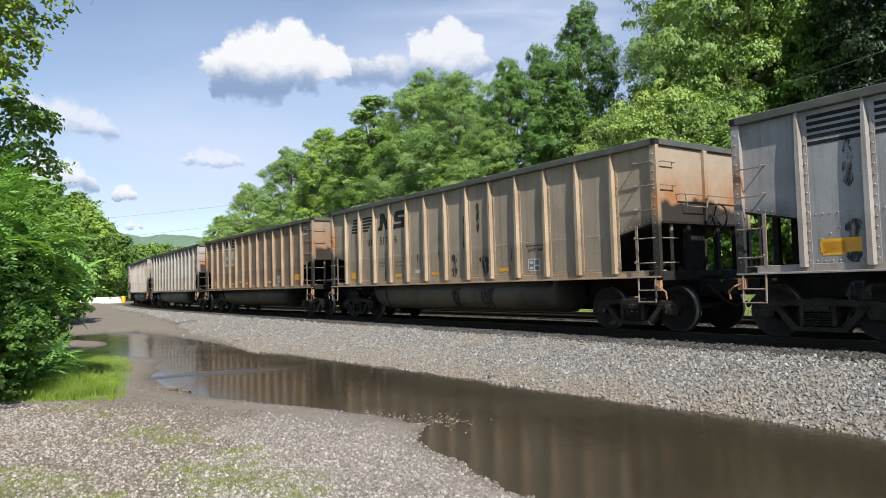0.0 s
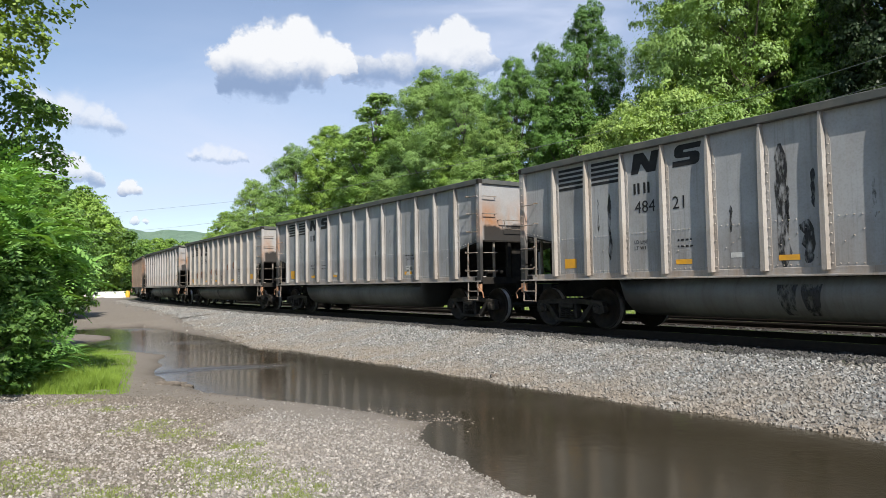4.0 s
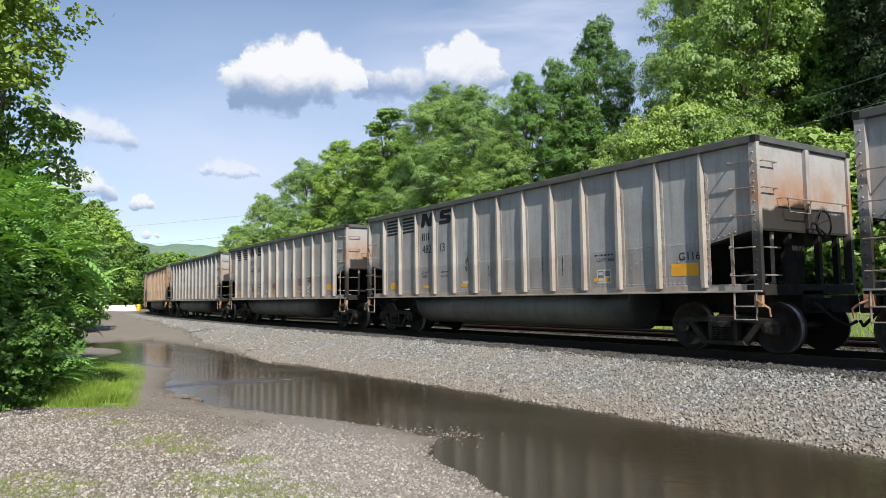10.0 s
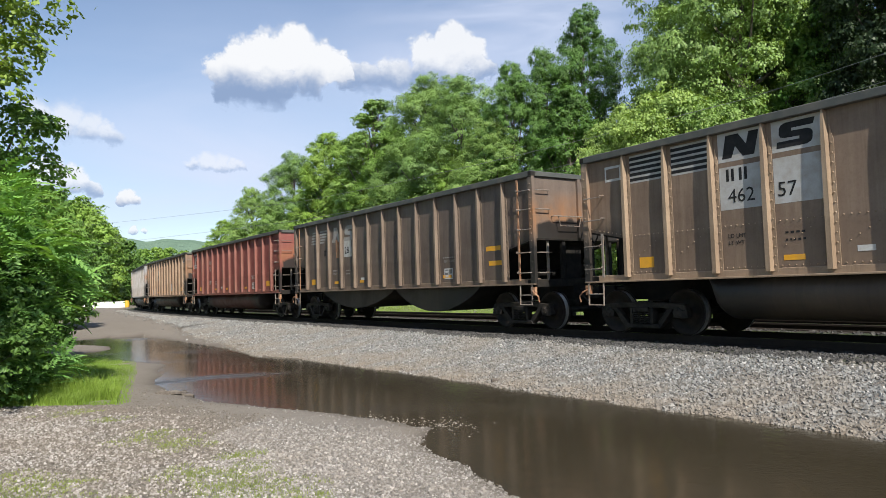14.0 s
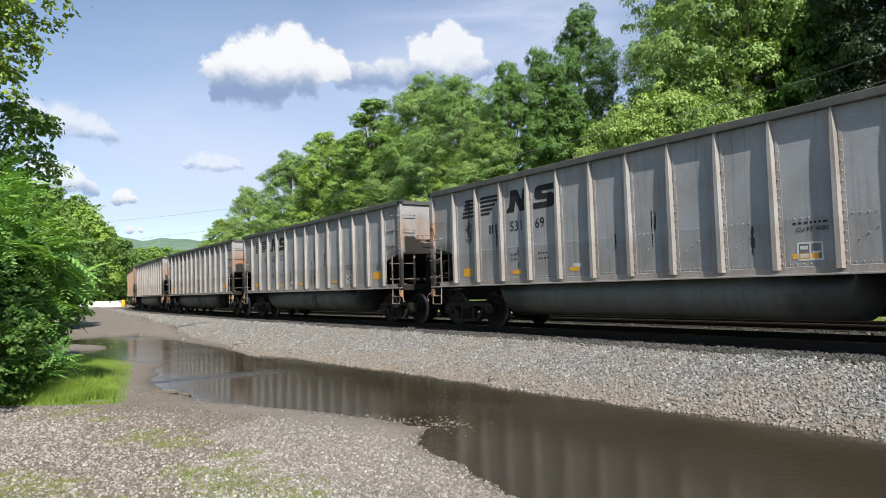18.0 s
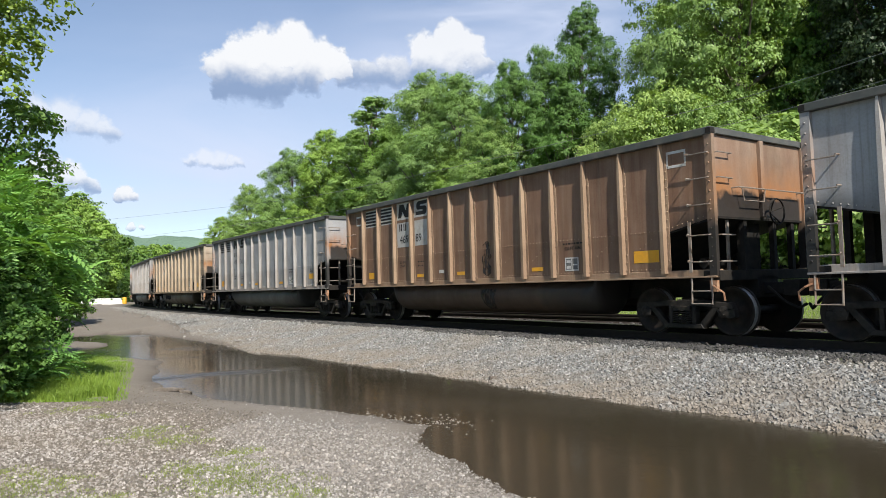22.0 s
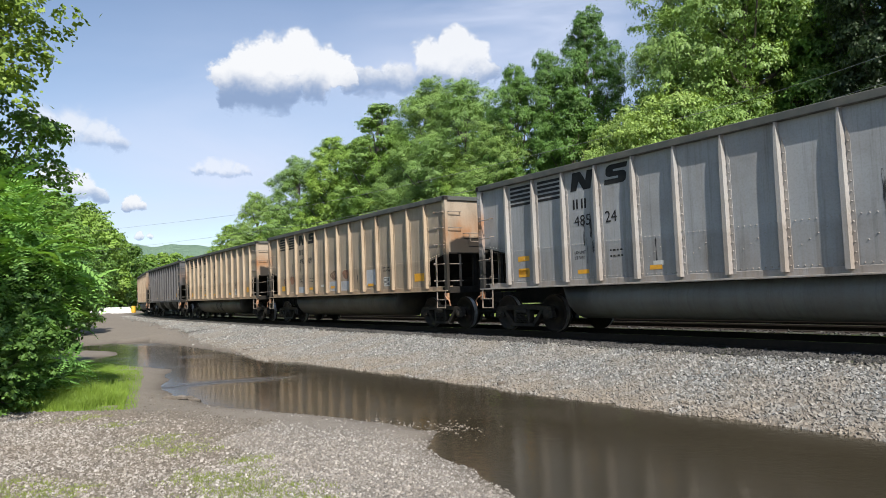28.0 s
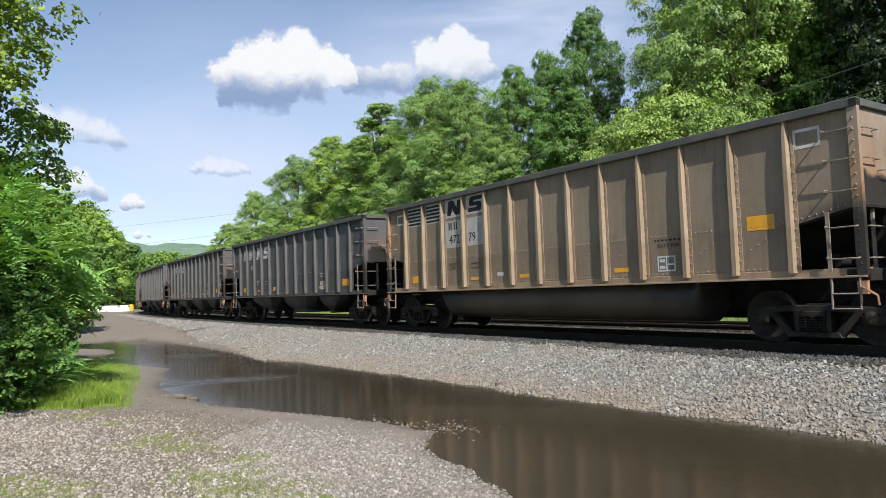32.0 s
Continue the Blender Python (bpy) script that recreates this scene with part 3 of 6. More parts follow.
def build_ties():
    bm = bmesh.new()
    prism(bm, [(-1.30, -0.09), (1.30, -0.09), (1.30, 0.078), (1.285, 0.09), (-1.285, 0.09), (-1.30, 0.078)], "x", -0.115, 0.115)
    me = finish(bm, "tie", TIE)
    for r, keep in ((0.0, (-26, 22)), (-4.25, (-22, 20))):
        owner = new("track_bed" if r == 0 else "second_track_bed")
        tagged(owner, "dark creosoted wooden ties bedded in ballast", "railway ties", kind="structure")
        for i in range(int((keep[1] - keep[0]) / 0.54)):
            s = keep[0] + 0.54 * i
            x, y, h = on_line(s, r)
            t = part("tie", me, TIE, owner)
            t.matrix_basis = pose(x, y, RAIL_Z - 0.17 - 0.088, random.uniform(-0.6, 0.6), 0, math.degrees(h) + random.uniform(-1.2, 1.2))


build_ties()


# ---- coal cars: x in the direction of travel, -y the side towards the camera, z = 0 on the rail ----
RIB_STEP, RIBS = 1.02, 13
SHEET_Y, OUT_Y = 1.47, 1.58
BODY = 7.28
TOP, SILL = 3.82, 1.09


def rivet(bm, x, y, z, w=0.0105, out=-0.014):
    """A low pyramid head on a face that looks towards -y (out < 0) or +x."""
    v = [bm.verts.new((x + a, y, z + b)) for a, b in ((-w, -w), (w, -w), (w, w), (-w, w))]
    c = [bm.verts.new((x + a * 0.5, y + out, z + b * 0.5)) for a, b in ((-w, -w), (w, -w), (w, w), (-w, w))]
    for k in range(4):
        bm.faces.new((v[k], v[(k + 1) % 4], c[(k + 1) % 4], c[k]))
    bm.faces.new(c)


def rib_mesh():
    """A pressed post, thin at its head and full below, with a riveted flange on its leading side."""
    bm = bmesh.new()
    rows = ((SILL + 0.10, 0.105, 0.058), (2.3, 0.105, 0.055), (3.1, 0.105, 0.047), (3.45, 0.10, 0.035), (3.70, 0.09, 0.022))
    rings = []
    for z, deep, half in rows:
        rings.append([bm.verts.new(p) for p in ((-half, 0, z), (-half * 0.72, -deep, z), (half * 0.72, -deep, z), (half, 0, z))])
    for a, b in zip(rings, rings[1:]):
        for k in range(3):
            bm.faces.new((a[k], a[k + 1], b[k + 1], b[k]))
    bm.faces.new(rings[-1]), bm.faces.new(rings[0][::-1])
    prism(bm, [(0.05, SILL + 0.10), (0.125, SILL + 0.10), (0.118, 3.2), (0.06, 3.45)], "y", -0.012, -0.002)
    z = SILL + 0.2
    while z < 3.2:
        rivet(bm, 0.088, -0.012, z, 0.0125, -0.017)
        z += 0.155
    return finish(bm, "rib", PAINT_RIB)


def truck_mesh():
    """A cast side frame with its pedestals, window and spring seat, at y = 0."""
    bm = bmesh.new()
    y0, y1 = -0.07, 0.07
    prism(bm, [(-1.10, 0.50), (-1.05, 0.62), (-0.42, 0.66), (0.42, 0.66), (1.05, 0.62), (1.10, 0.50), (0.80, 0.52), (0.45, 0.55), (-0.45, 0.55), (-0.80, 0.52)], "y", y0, y1)
    for k in (-1, 1):
        prism(bm, [(k * 1.10, 0.50), (k * 1.12, 0.36), (k * 1.02, 0.33), (k * 0.78, 0.36), (k * 0.74, 0.50)], "y", y0, y1)
        prism(bm, [(k * 0.80, 0.54), (k * 0.66, 0.54), (k * 0.30, 0.16), (k * 0.45, 0.14)], "y", y0, y1)
        prism(bm, [(k * 0.30, 0.56), (k * 0.22, 0.56), (k * 0.22, 0.22), (k * 0.30, 0.22)], "y", y0 - 0.03, y1)
    prism(bm, [(-0.47, 0.13), (0.47, 0.13), (0.42, 0.22), (-0.42, 0.22)], "y", y0 - 0.02, y1 + 0.02)
    box(bm, -0.2, 0.2, -0.12, 0.12, 0.47, 0.56)
    return finish(bm, "side_frame", TRUCK, 0.012)


def spring_mesh():
    bm = bmesh.new()
    tube(bm, [(0.062 * math.cos(a), -0.03 + 0.062 * math.sin(a), 0.225 + 0.0067 * a) for a in (0.63 * q for q in range(61))], 0.013, 5)
    return finish(bm, "spring", TRUCK, shade=True)


def wheel_mesh(side):
    bm = bmesh.new()
    k = side
    lathe(bm, [(k * 0.70, 0.10), (k * 0.70, 0.485), (k * 0.725, 0.485), (k * 0.735, 0.459), (k * 0.835, 0.456), (k * 0.842, 0.447), (k * 0.84, 0.43), (k * 0.835, 0.385), (k * 0.79, 0.34), (k * 0.775, 0.2), (k * 0.80, 0.14), (k * 0.86, 0.125), (k * 0.86, 0.02)], sides=36)
    return finish(bm, "wheel", WHEEL, shade=True)


def axle_mesh():
    bm = bmesh.new()
    lathe(bm, [(-1.0, 0.075), (-0.7, 0.085), (0, 0.075), (0.7, 0.085), (1.0, 0.075)], sides=14)
    for k in (-1, 1):
        lathe(bm, [(k * 0.93, 0.11), (k * 1.10, 0.11), (k * 1.115, 0.085), (k * 1.12, 0.03)], sides=14)
        for i in range(3):
            a = 2.1 * i
            box(bm, 0.055 * math.cos(a) - 0.013, 0.055 * math.cos(a) + 0.013, min(k * 1.115, k * 1.135), max(k * 1.115, k * 1.135), 0.055 * math.sin(a) - 0.013, 0.055 * math.sin(a) + 0.013)
    return finish(bm, "axle", TRUCK, shade=True)


def rung(bm, a, b, y, bowl=0.06):
    """A grab iron between two places (x, z), standing off the sheet, with turned feet."""
    (x0, z0), (x1, z1) = a, b
    tube(bm, [(x0, y, z0 + 0.035), (x0, y - bowl, z0 + 0.03), (x0, y - bowl, z0), (x1, y - bowl, z1), (x1, y, z1 + 0.01)], 0.013, 5)


def end_rung(bm, x, out, y0, y1, z):
    tube(bm, [(x, y0, z), (x + out, y0, z), (x + out, y1, z), (x, y1, z)], 0.013, 5)


SHARED = {}


def shared(name, make, *args):
    if name not in SHARED:
        SHARED[name] = make(*args)
    return SHARED[name]


def side_sheet(near):
    bm = bmesh.new()
    y0, y1 = (-SHEET_Y, -SHEET_Y + 0.02) if near else (SHEET_Y - 0.02, SHEET_Y)
    e = 6.13
    outline = [(-e, SILL + 0.11), (e, SILL + 0.11), (e, 1.97), (BODY - 0.05, 2.20), (BODY - 0.05, 3.72), (-BODY + 0.05, 3.72), (-BODY + 0.05, 2.20), (-e, 1.97)]
    prism(bm, outline, "y", y0, y1)
    return finish(bm, "side_sheet", PAINT)


def rivet_rows():
    bm = bmesh.new()
    for p in range(RIBS - 1):
        x0 = -6.12 + RIB_STEP * p
        for i in range(7):
            rivet(bm, x0 + 0.2 + 0.115 * i, -SHEET_Y, 2.02)
            rivet(bm, x0 + 0.2 + 0.115 * i, -SHEET_Y, 1.28)
        for i in range(0 if p in (2, 9) else 4):
            rivet(bm, x0 + 0.28 + 0.14 * i, -SHEET_Y, 1.62 + 0.085 * i)
    for k in (-1, 1):
        for i in range(8):
            rivet(bm, k * (6.3 + 0.115 * i), -SHEET_Y, 2.07 + 0.024 * i)
    return finish(bm, "rivets", PAINT_RIB)


def corner_post(k, side):
    bm = bmesh.new()
    x0, x1 = sorted((k * (BODY - 0.15), k * BODY))
    y0, y1 = sorted((side * SHEET_Y, side * (OUT_Y - 0.02)))
    box(bm, x0, x1, y0, y1, SILL, 3.70)
    if side < 0:
        z = 1.3
        while z < 3.65:
            rivet(bm, k * (BODY - 0.075), y0, z, 0.014, -0.02)
            z += 0.17
    return finish(bm, "corner_post", PAINT_END)


def gondola_tub():
    """Two long rounded tubs below the sills, with raked ends."""
    bm = bmesh.new()
    for k in (-1, 1):
        rings = []
        for x, lift in ((-4.28, 0.76), (-4.26, 0.34), (-4.19, 0.1), (-4.06, 0.0), (4.06, 0.0), (4.19, 0.1), (4.26, 0.34), (4.28, 0.76)):
            ring = [(1.33, SILL), (1.42, 0.96), (1.465, 0.85), (1.455, 0.73), (1.39, 0.58), (1.26, 0.45), (1.08, 0.375), (0.85, 0.345), (0.55, 0.345), (0.40, 0.50), (0.36, SILL)]
            rings.append([bm.verts.new((x, k * y, min(SILL, z + lift))) for y, z in ring])
        for a, b in zip(rings, rings[1:]):
            for i in range(len(a) - 1):
                bm.faces.new((a[i], a[i + 1], b[i + 1], b[i]))
        bm.faces.new(rings[0]), bm.faces.new(rings[-1][::-1])
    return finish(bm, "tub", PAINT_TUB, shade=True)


def round_bulges():
    """Two shallow bowed pockets, as on the older brown cars."""
    bm = bmesh.new()
    for x0, x1, deep in ((-4.95, 0.45, 0.6), (0.5, 4.95, 0.68)):
        bow = [(x0 + (x1 - x0) * i / 14, SILL - deep * math.sin(math.pi * i / 14) ** 0.8) for i in range(15)]
        prism(bm, bow, "y", -1.40, 1.40)
    return finish(bm, "pocket", PAINT_TUB, shade=True)


def hopper_bay(x0, x1, x2, x3):
    """A chute from x0..x1 below the sill to x2..x3 at its outlet."""
    bm = bmesh.new()
    rings = []
    for z, t, c in ((SILL, 0.0, 1.40), (0.9, 0.1, 1.36), (0.7, 0.55, 1.24), (0.54, 1.0, 1.08), (0.48, 1.0, 1.06), (0.46, 0.97, 1.09), (0.41, 0.97, 1.09)):
        a, b = x0 + (x2 - x0) * t, x1 + (x3 - x1) * t
        k = 0.12 * (b - a)
        rings.append([bm.verts.new((p, q, z)) for p, q in ((a, -c + k), (a + k, -c), (b - k, -c), (b, -c + k), (b, c - k), (b - k, c), (a + k, c), (a, c - k))])
    for a, c in zip(rings, rings[1:]):
        for i in range(8):
            bm.faces.new((a[i], a[(i + 1) % 8], c[(i + 1) % 8], c[i]))
    bm.faces.new(rings[0]), bm.faces.new(rings[-1][::-1])
    bmesh.ops.recalc_face_normals(bm, faces=bm.faces[:])
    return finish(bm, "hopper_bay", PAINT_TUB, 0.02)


def build_car(kind):
    """kind: tub, pocket or hopper."""
    car = new("coal_car")
    for near in (True, False):
        part("side_sheet", shared(("sheet", near), side_sheet, near), PAINT, car)
    me = shared("rib", rib_mesh)
    for i in range(RIBS):
        x = -6.12 + RIB_STEP * i
        part("rib", me, PAINT_RIB, car).matrix_basis = pose(x, -SHEET_Y, 0)
        part("rib", me, PAINT_RIB, car).matrix_basis = pose(x, SHEET_Y, 0, 0, 0, 180)
    if kind != "pocket":
        tagged(part("rivets", shared("rivets", rivet_rows), PAINT_RIB, car), kind="stuff")
    for side in (-1, 1):
        bm = bmesh.new()
        y0, y1 = sorted((side * (SHEET_Y - 0.06), side * OUT_Y))
        box(bm, -BODY, BODY, y0, y1, 3.68, TOP)
        part("top_chord", bm, CHORD, car, "dark grey steel top chord", 0.012)
        bm = bmesh.new()
        y0, y1 = sorted((side * (SHEET_Y - 0.1), side * (OUT_Y + 0.005)))
        box(bm, -BODY, BODY, y0, y1, SILL, SILL + 0.035)
        y0, y1 = sorted((side * (SHEET_Y - 0.1), side * (SHEET_Y + 0.01)))
        box(bm, -BODY, BODY, y0, y1, SILL, SILL + 0.15)
        part("side_sill", bm, PAINT_RIB, car, "", 0.006)
        for k in (-1, 1):
            part("corner_post", shared(("post", k, side), corner_post, k, side), PAINT_END, car)
            bm = bmesh.new()
            y0, y1 = sorted((side * (SHEET_Y - 0.02), side * (OUT_Y + 0.004)))
            # solid block; its black is the shade inside the hollow chord
            box(bm, min(k * (BODY - 0.1), k * (BODY + 0.008)), max(k * (BODY - 0.1), k * (BODY + 0.008)), y0, y1, 3.70, 3.80)
            part("corner_cap", bm, SOOT_SHADE, car, "black block painting the shade in the open chord end")
    for k in (-1, 1):
        bm = bmesh.new()
        x0, x1 = sorted((k * (BODY - 0.12), k * (BODY + 0.005)))
        box(bm, x0, x1, -SHEET_Y + 0.06, SHEET_Y - 0.06, 3.69, TOP - 0.005)
        part("end_chord", bm, CHORD, car, "", 0.012)
        bm = bmesh.new()
        x0, x1 = sorted((k * (BODY - 0.07), k * (BODY - 0.05)))
        box(bm, x0, x1, -SHEET_Y + 0.02, SHEET_Y - 0.02, 2.2, 3.69)
        part("end_sheet", bm, PAINT_END, car, "rust-stained end sheet")
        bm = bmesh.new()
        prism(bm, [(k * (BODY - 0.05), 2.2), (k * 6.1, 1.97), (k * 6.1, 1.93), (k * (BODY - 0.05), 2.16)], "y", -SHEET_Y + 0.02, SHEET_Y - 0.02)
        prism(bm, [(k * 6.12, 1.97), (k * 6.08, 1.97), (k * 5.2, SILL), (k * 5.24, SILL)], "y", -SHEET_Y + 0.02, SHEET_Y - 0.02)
        part("slope_sheet", bm, SOOT_SHADE, car, "slope sheet dark with soot and painted shade")
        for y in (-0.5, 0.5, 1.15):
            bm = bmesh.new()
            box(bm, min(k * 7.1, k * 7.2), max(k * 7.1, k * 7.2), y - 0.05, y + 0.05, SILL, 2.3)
            part("end_post", bm, SOOT_SHADE, car, "end post dark with soot and painted shade")
            if y == 0.5:
                bm = bmesh.new()
                box(bm, min(k * 7.2, k * 7.31), max(k * 7.2, k * 7.31), -0.05, 0.06, 2.22, 3.69)
                part("end_stiffener", bm, PAINT_END, car, "", 0.01)
        bm = bmesh.new()
        box(bm, min(k * 6.95, k * 7.3), max(k * 6.95, k * 7.3), -1.5, 1.5, SILL - 0.06, SILL + 0.13)
        part("end_sill", bm, SOOT_SHADE, car, "end sill dark with soot and painted shade", 0.01)
        bm = bmesh.new()
        box(bm, min(k * 7.2, k * 7.75), max(k * 7.2, k * 7.75), -0.13, 0.13, 0.76, 0.98)
        prism(bm, [(k * 7.7, -0.2), (k * 8.02, -0.22), (k * 8.08, -0.05), (k * 7.96, 0.0), (k * 8.02, 0.14), (k * 7.7, 0.2)], "z", 0.72, 1.02)
        part("coupler", bm, SOOT_SHADE, car, "", 0.015)
        bm = bmesh.new()
        tube(bm, [(k * 7.5, -0.35, 0.9), (k * 7.8, -0.32, 0.62), (k * 7.98, -0.2, 0.5), (k * 8.08, -0.1, 0.58)], 0.028, 6)
        part("air_hose", bm, SOOT_SHADE, car)
        # side ladder, near side
        bm = bmesh.new()
        box(bm, k * 6.74 - 0.03, k * 6.74 + 0.03, -OUT_Y + 0.01, -OUT_Y + 0.03, SILL + 0.1, 3.66 if kind == "pocket" else 2.12)
        part("ladder_rail", bm, RUSTY if kind == "pocket" else IRON, car)
        for z in (1.38, 1.86):
            bm = bmesh.new()
            rung(bm, (k * 6.74, z), (k * 7.2, z), -OUT_Y)
            part("rung", bm, IRON, car, "", shade=True)
        for z in (2.42, 2.9, 3.36) if k > 0 else (2.42, 2.9):
            bm = bmesh.new()
            rung(bm, (k * 6.74, z), (k * 7.2, z), -SHEET_Y, 0.13)
            part("rung", bm, IRON, car, "", shade=True)
        bm = bmesh.new()
        tube(bm, [(k * 6.75, -OUT_Y + 0.02, SILL + 0.02), (k * 6.75, -OUT_Y, 0.62), (k * 7.17, -OUT_Y, 0.62), (k * 7.17, -OUT_Y + 0.02, SILL + 0.02)], 0.02, 5)
        tube(bm, [(k * 6.75, -OUT_Y, 0.85), (k * 7.17, -OUT_Y, 0.85)], 0.014, 5)
        part("stirrup_step", bm, IRON, car)
        bm = bmesh.new()
        tube(bm, [(k * 7.2, -OUT_Y, 0.95), (k * 7.3, -OUT_Y - 0.05, 0.9), (k * 7.42, -OUT_Y - 0.03, 0.82), (k * 7.42, -OUT_Y, 0.68)], 0.018, 5)
        box(bm, k * 7.2 - 0.07, k * 7.2 + 0.07, -OUT_Y + 0.005, -OUT_Y + 0.08, 0.84, 1.04)
        part("lever_bracket", bm, RUSTY, car, "rusty uncoupling lever bracket")
        for z in (1.38, 1.86, 2.9, 3.36):
            bm = bmesh.new()
            end_rung(bm, k * (BODY - 0.05), k * 0.09, -1.44, -1.02, z)
            part("rung", bm, IRON, car, "", shade=True)
        bm = bmesh.new()
        tube(bm, [(k * (BODY - 0.05), -0.92, 2.74), (k * (BODY + 0.09), -0.92, 2.74), (k * (BODY + 0.09), 1.3, 2.74), (k * (BODY - 0.05), 1.3, 2.74)], 0.014, 5)
        tube(bm, [(k * (BODY + 0.08), -0.8, 2.74), (k * (BODY + 0.08), -0.74, 2.5), (k * (BODY + 0.08), -0.1, 2.5), (k * (BODY + 0.08), -0.04, 2.74)], 0.012, 5)
        part("end_handrail", bm, IRON, car, "", shade=True)
        bm = bmesh.new()
        box(bm, k * 7.15 - 0.02, k * 7.15 + 0.02, -1.03, -0.97, SILL + 0.1, 2.25)
        part("ladder_rail", bm, IRON, car)
    # brake wheel and cylinder at the leading end
    bm = bmesh.new()
    tube(bm, [(7.44, 0.2 + 0.25 * math.cos(a), 2.32 + 0.25 * math.sin(a)) for a in (2 * math.pi * i / 16 for i in range(17))], 0.018, 5)
    for i in range(4):
        a = math.pi * i / 2 + 0.4
        tube(bm, [(7.3, 0.2, 2.32), (7.44, 0.2 + 0.24 * math.cos(a), 2.32 + 0.24 * math.sin(a))], 0.014, 5)
    part("brake_wheel", bm, SOOT_SHADE, car, "", shade=True)
    bm = bmesh.new()
    lathe(bm, [(-0.3, 0.03), (-0.3, 0.15), (0.25, 0.15), (0.3, 0.03)], (6.6, 0.5, 1.45), 14)
    lathe(bm, [(-0.4, 0.03), (-0.4, 0.11), (0.35, 0.11), (0.4, 0.03)], (6.4, -0.3, 1.38), 12)
    part("brake_cylinder", bm, SOOT_SHADE, car, "", shade=True)
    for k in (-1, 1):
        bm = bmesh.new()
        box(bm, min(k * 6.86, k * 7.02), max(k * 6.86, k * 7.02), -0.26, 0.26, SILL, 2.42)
        part("center_post", bm, SOOT_SHADE, car, "post under the end sheet, dark with soot and painted shade")
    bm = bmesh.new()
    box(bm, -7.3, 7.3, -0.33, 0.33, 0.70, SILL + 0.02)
    part("center_sill", bm, SOOT_SHADE, car)
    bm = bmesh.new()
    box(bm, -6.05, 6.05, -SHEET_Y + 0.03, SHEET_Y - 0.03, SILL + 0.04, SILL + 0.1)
    part("floor_plate", bm, SOOT_SHADE, car)
    under = {"tub": ("tub", gondola_tub), "pocket": ("pocket", round_bulges), "hopper": ("", None)}[kind]
    if kind == "hopper":
        for spot in ((-5.1, -1.9, -3.6, -2.7), (-1.05, 2.1, -0.6, 1.4), (2.8, 5.2, 3.35, 3.75)):
            part("hopper_bay", shared(("bay", spot), hopper_bay, *spot), PAINT_TUB, car, "dark steel discharge chute")
        bm = bmesh.new()
        tube(bm, [(0.9, -1.1, 0.66), (2.6, -1.1, 0.66)], 0.02, 6)
        part("air_pipe", bm, SOOT_SHADE, car)
    else:
        part(under[0], shared(kind, under[1]), PAINT_TUB, car, "dark rounded belly of the car")
    for k in (-1, 1):
        truck = new("truck")
        truck.parent = car
        truck.matrix_basis = pose(6.17 * k, 0, 0)
        for y in (-1.03, 1.03):
            part("side_frame", shared("frame", truck_mesh), TRUCK, truck).matrix_basis = pose(0, y, 0)
        for x in (-0.15, 0.0, 0.15):
            part("spring", shared("spring", spring_mesh), TRUCK, truck).matrix_basis = pose(x, -1.06, 0)
        bm = bmesh.new()
        box(bm, -0.2, 0.2, -0.98, 0.98, 0.48, 0.68)
        part("bolster", bm, TRUCK, truck)
        for q in (-1, 1):
            bm = bmesh.new()
            tube(bm, [(q * 0.40, -0.9, 0.42), (q * 0.40, 0.9, 0.42)], 0.04, 6)
            box(bm, min(q * 0.40, q * 0.46), max(q * 0.40, q * 0.46), -0.85, -0.70, 0.28, 0.56)
            part("brake_beam", bm, TRUCK, truck)
        for q in (-0.89, 0.89):
            axle = part("wheelset", shared("axle", axle_mesh), TRUCK, truck)
            axle.matrix_basis = pose(q, 0, 0.457)
            for side in (-1, 1):
                me = shared(("wheel", side), wheel_mesh, side)
                if len(me.materials) == 1:
                    me.materials.append(TREAD)
                    me.polygons.foreach_set("material_index", [1 if 0.455 < math.hypot(p.center.x, p.center.z) < 0.47 else 0 for p in me.polygons])
            axle.data = shared("wheelset", join_meshes, "wheelset", [axle.data, shared(("wheel", -1), wheel_mesh, -1), shared(("wheel", 1), wheel_mesh, 1)])
    return car


def join_meshes(name, meshes):
    """One mesh out of several, with their materials."""
    out = bpy.data.meshes.new(name)
    bm = bmesh.new()
    start = 0
    for me in meshes:
        first = len(bm.faces)
        bm.from_mesh(me)
        bm.faces.ensure_lookup_table()
        for f in bm.faces[first:]:
            f.material_index += start
        start += len(me.materials)
    bm.to_mesh(out)
    bm.free()
    for me in meshes:
        for mat in me.materials:
            out.materials.append(mat)
    return out


# ---- markings ----
def writing(text, size, mat):
    """Text as a flat mesh that faces -y, its left foot at the origin."""
    key = ("text", text, size, mat.name)
    if key not in SHARED:
        c = bpy.data.curves.new("writing", "FONT")
        c.body, c.size, c.extrude = text, size * 1.38, 0.001
        c.resolution_u = 2
        ob = bpy.data.objects.new("writing", c)
        scene.collection.objects.link(ob)
        bpy.context.view_layer.update()
        me = bpy.data.meshes.new_from_object(ob.evaluated_get(bpy.context.evaluated_depsgraph_get()))
        bpy.data.objects.remove(ob)
        me.transform(pose(0, 0, 0, 90))
        me.materials.clear()
        me.materials.append(mat)
        SHARED[key] = me
    return SHARED[key]


def plate(bm, x0, x1, z0, z1, slant=0.0, y=-SHEET_Y - 0.004):
    v = [bm.verts.new(p) for p in ((x0, y, z0), (x1, y, z0), (x1 + slant, y, z1), (x0 + slant, y, z1))]
    bm.faces.new(v)


def slab(bm, points, y=-SHEET_Y - 0.004):
    bm.faces.new([bm.verts.new((x, y, z)) for x, z in points])


def panel(i):
    """Left edge of the clear sheet between rib i and the next one."""
    return -6.12 + RIB_STEP * i + 0.13


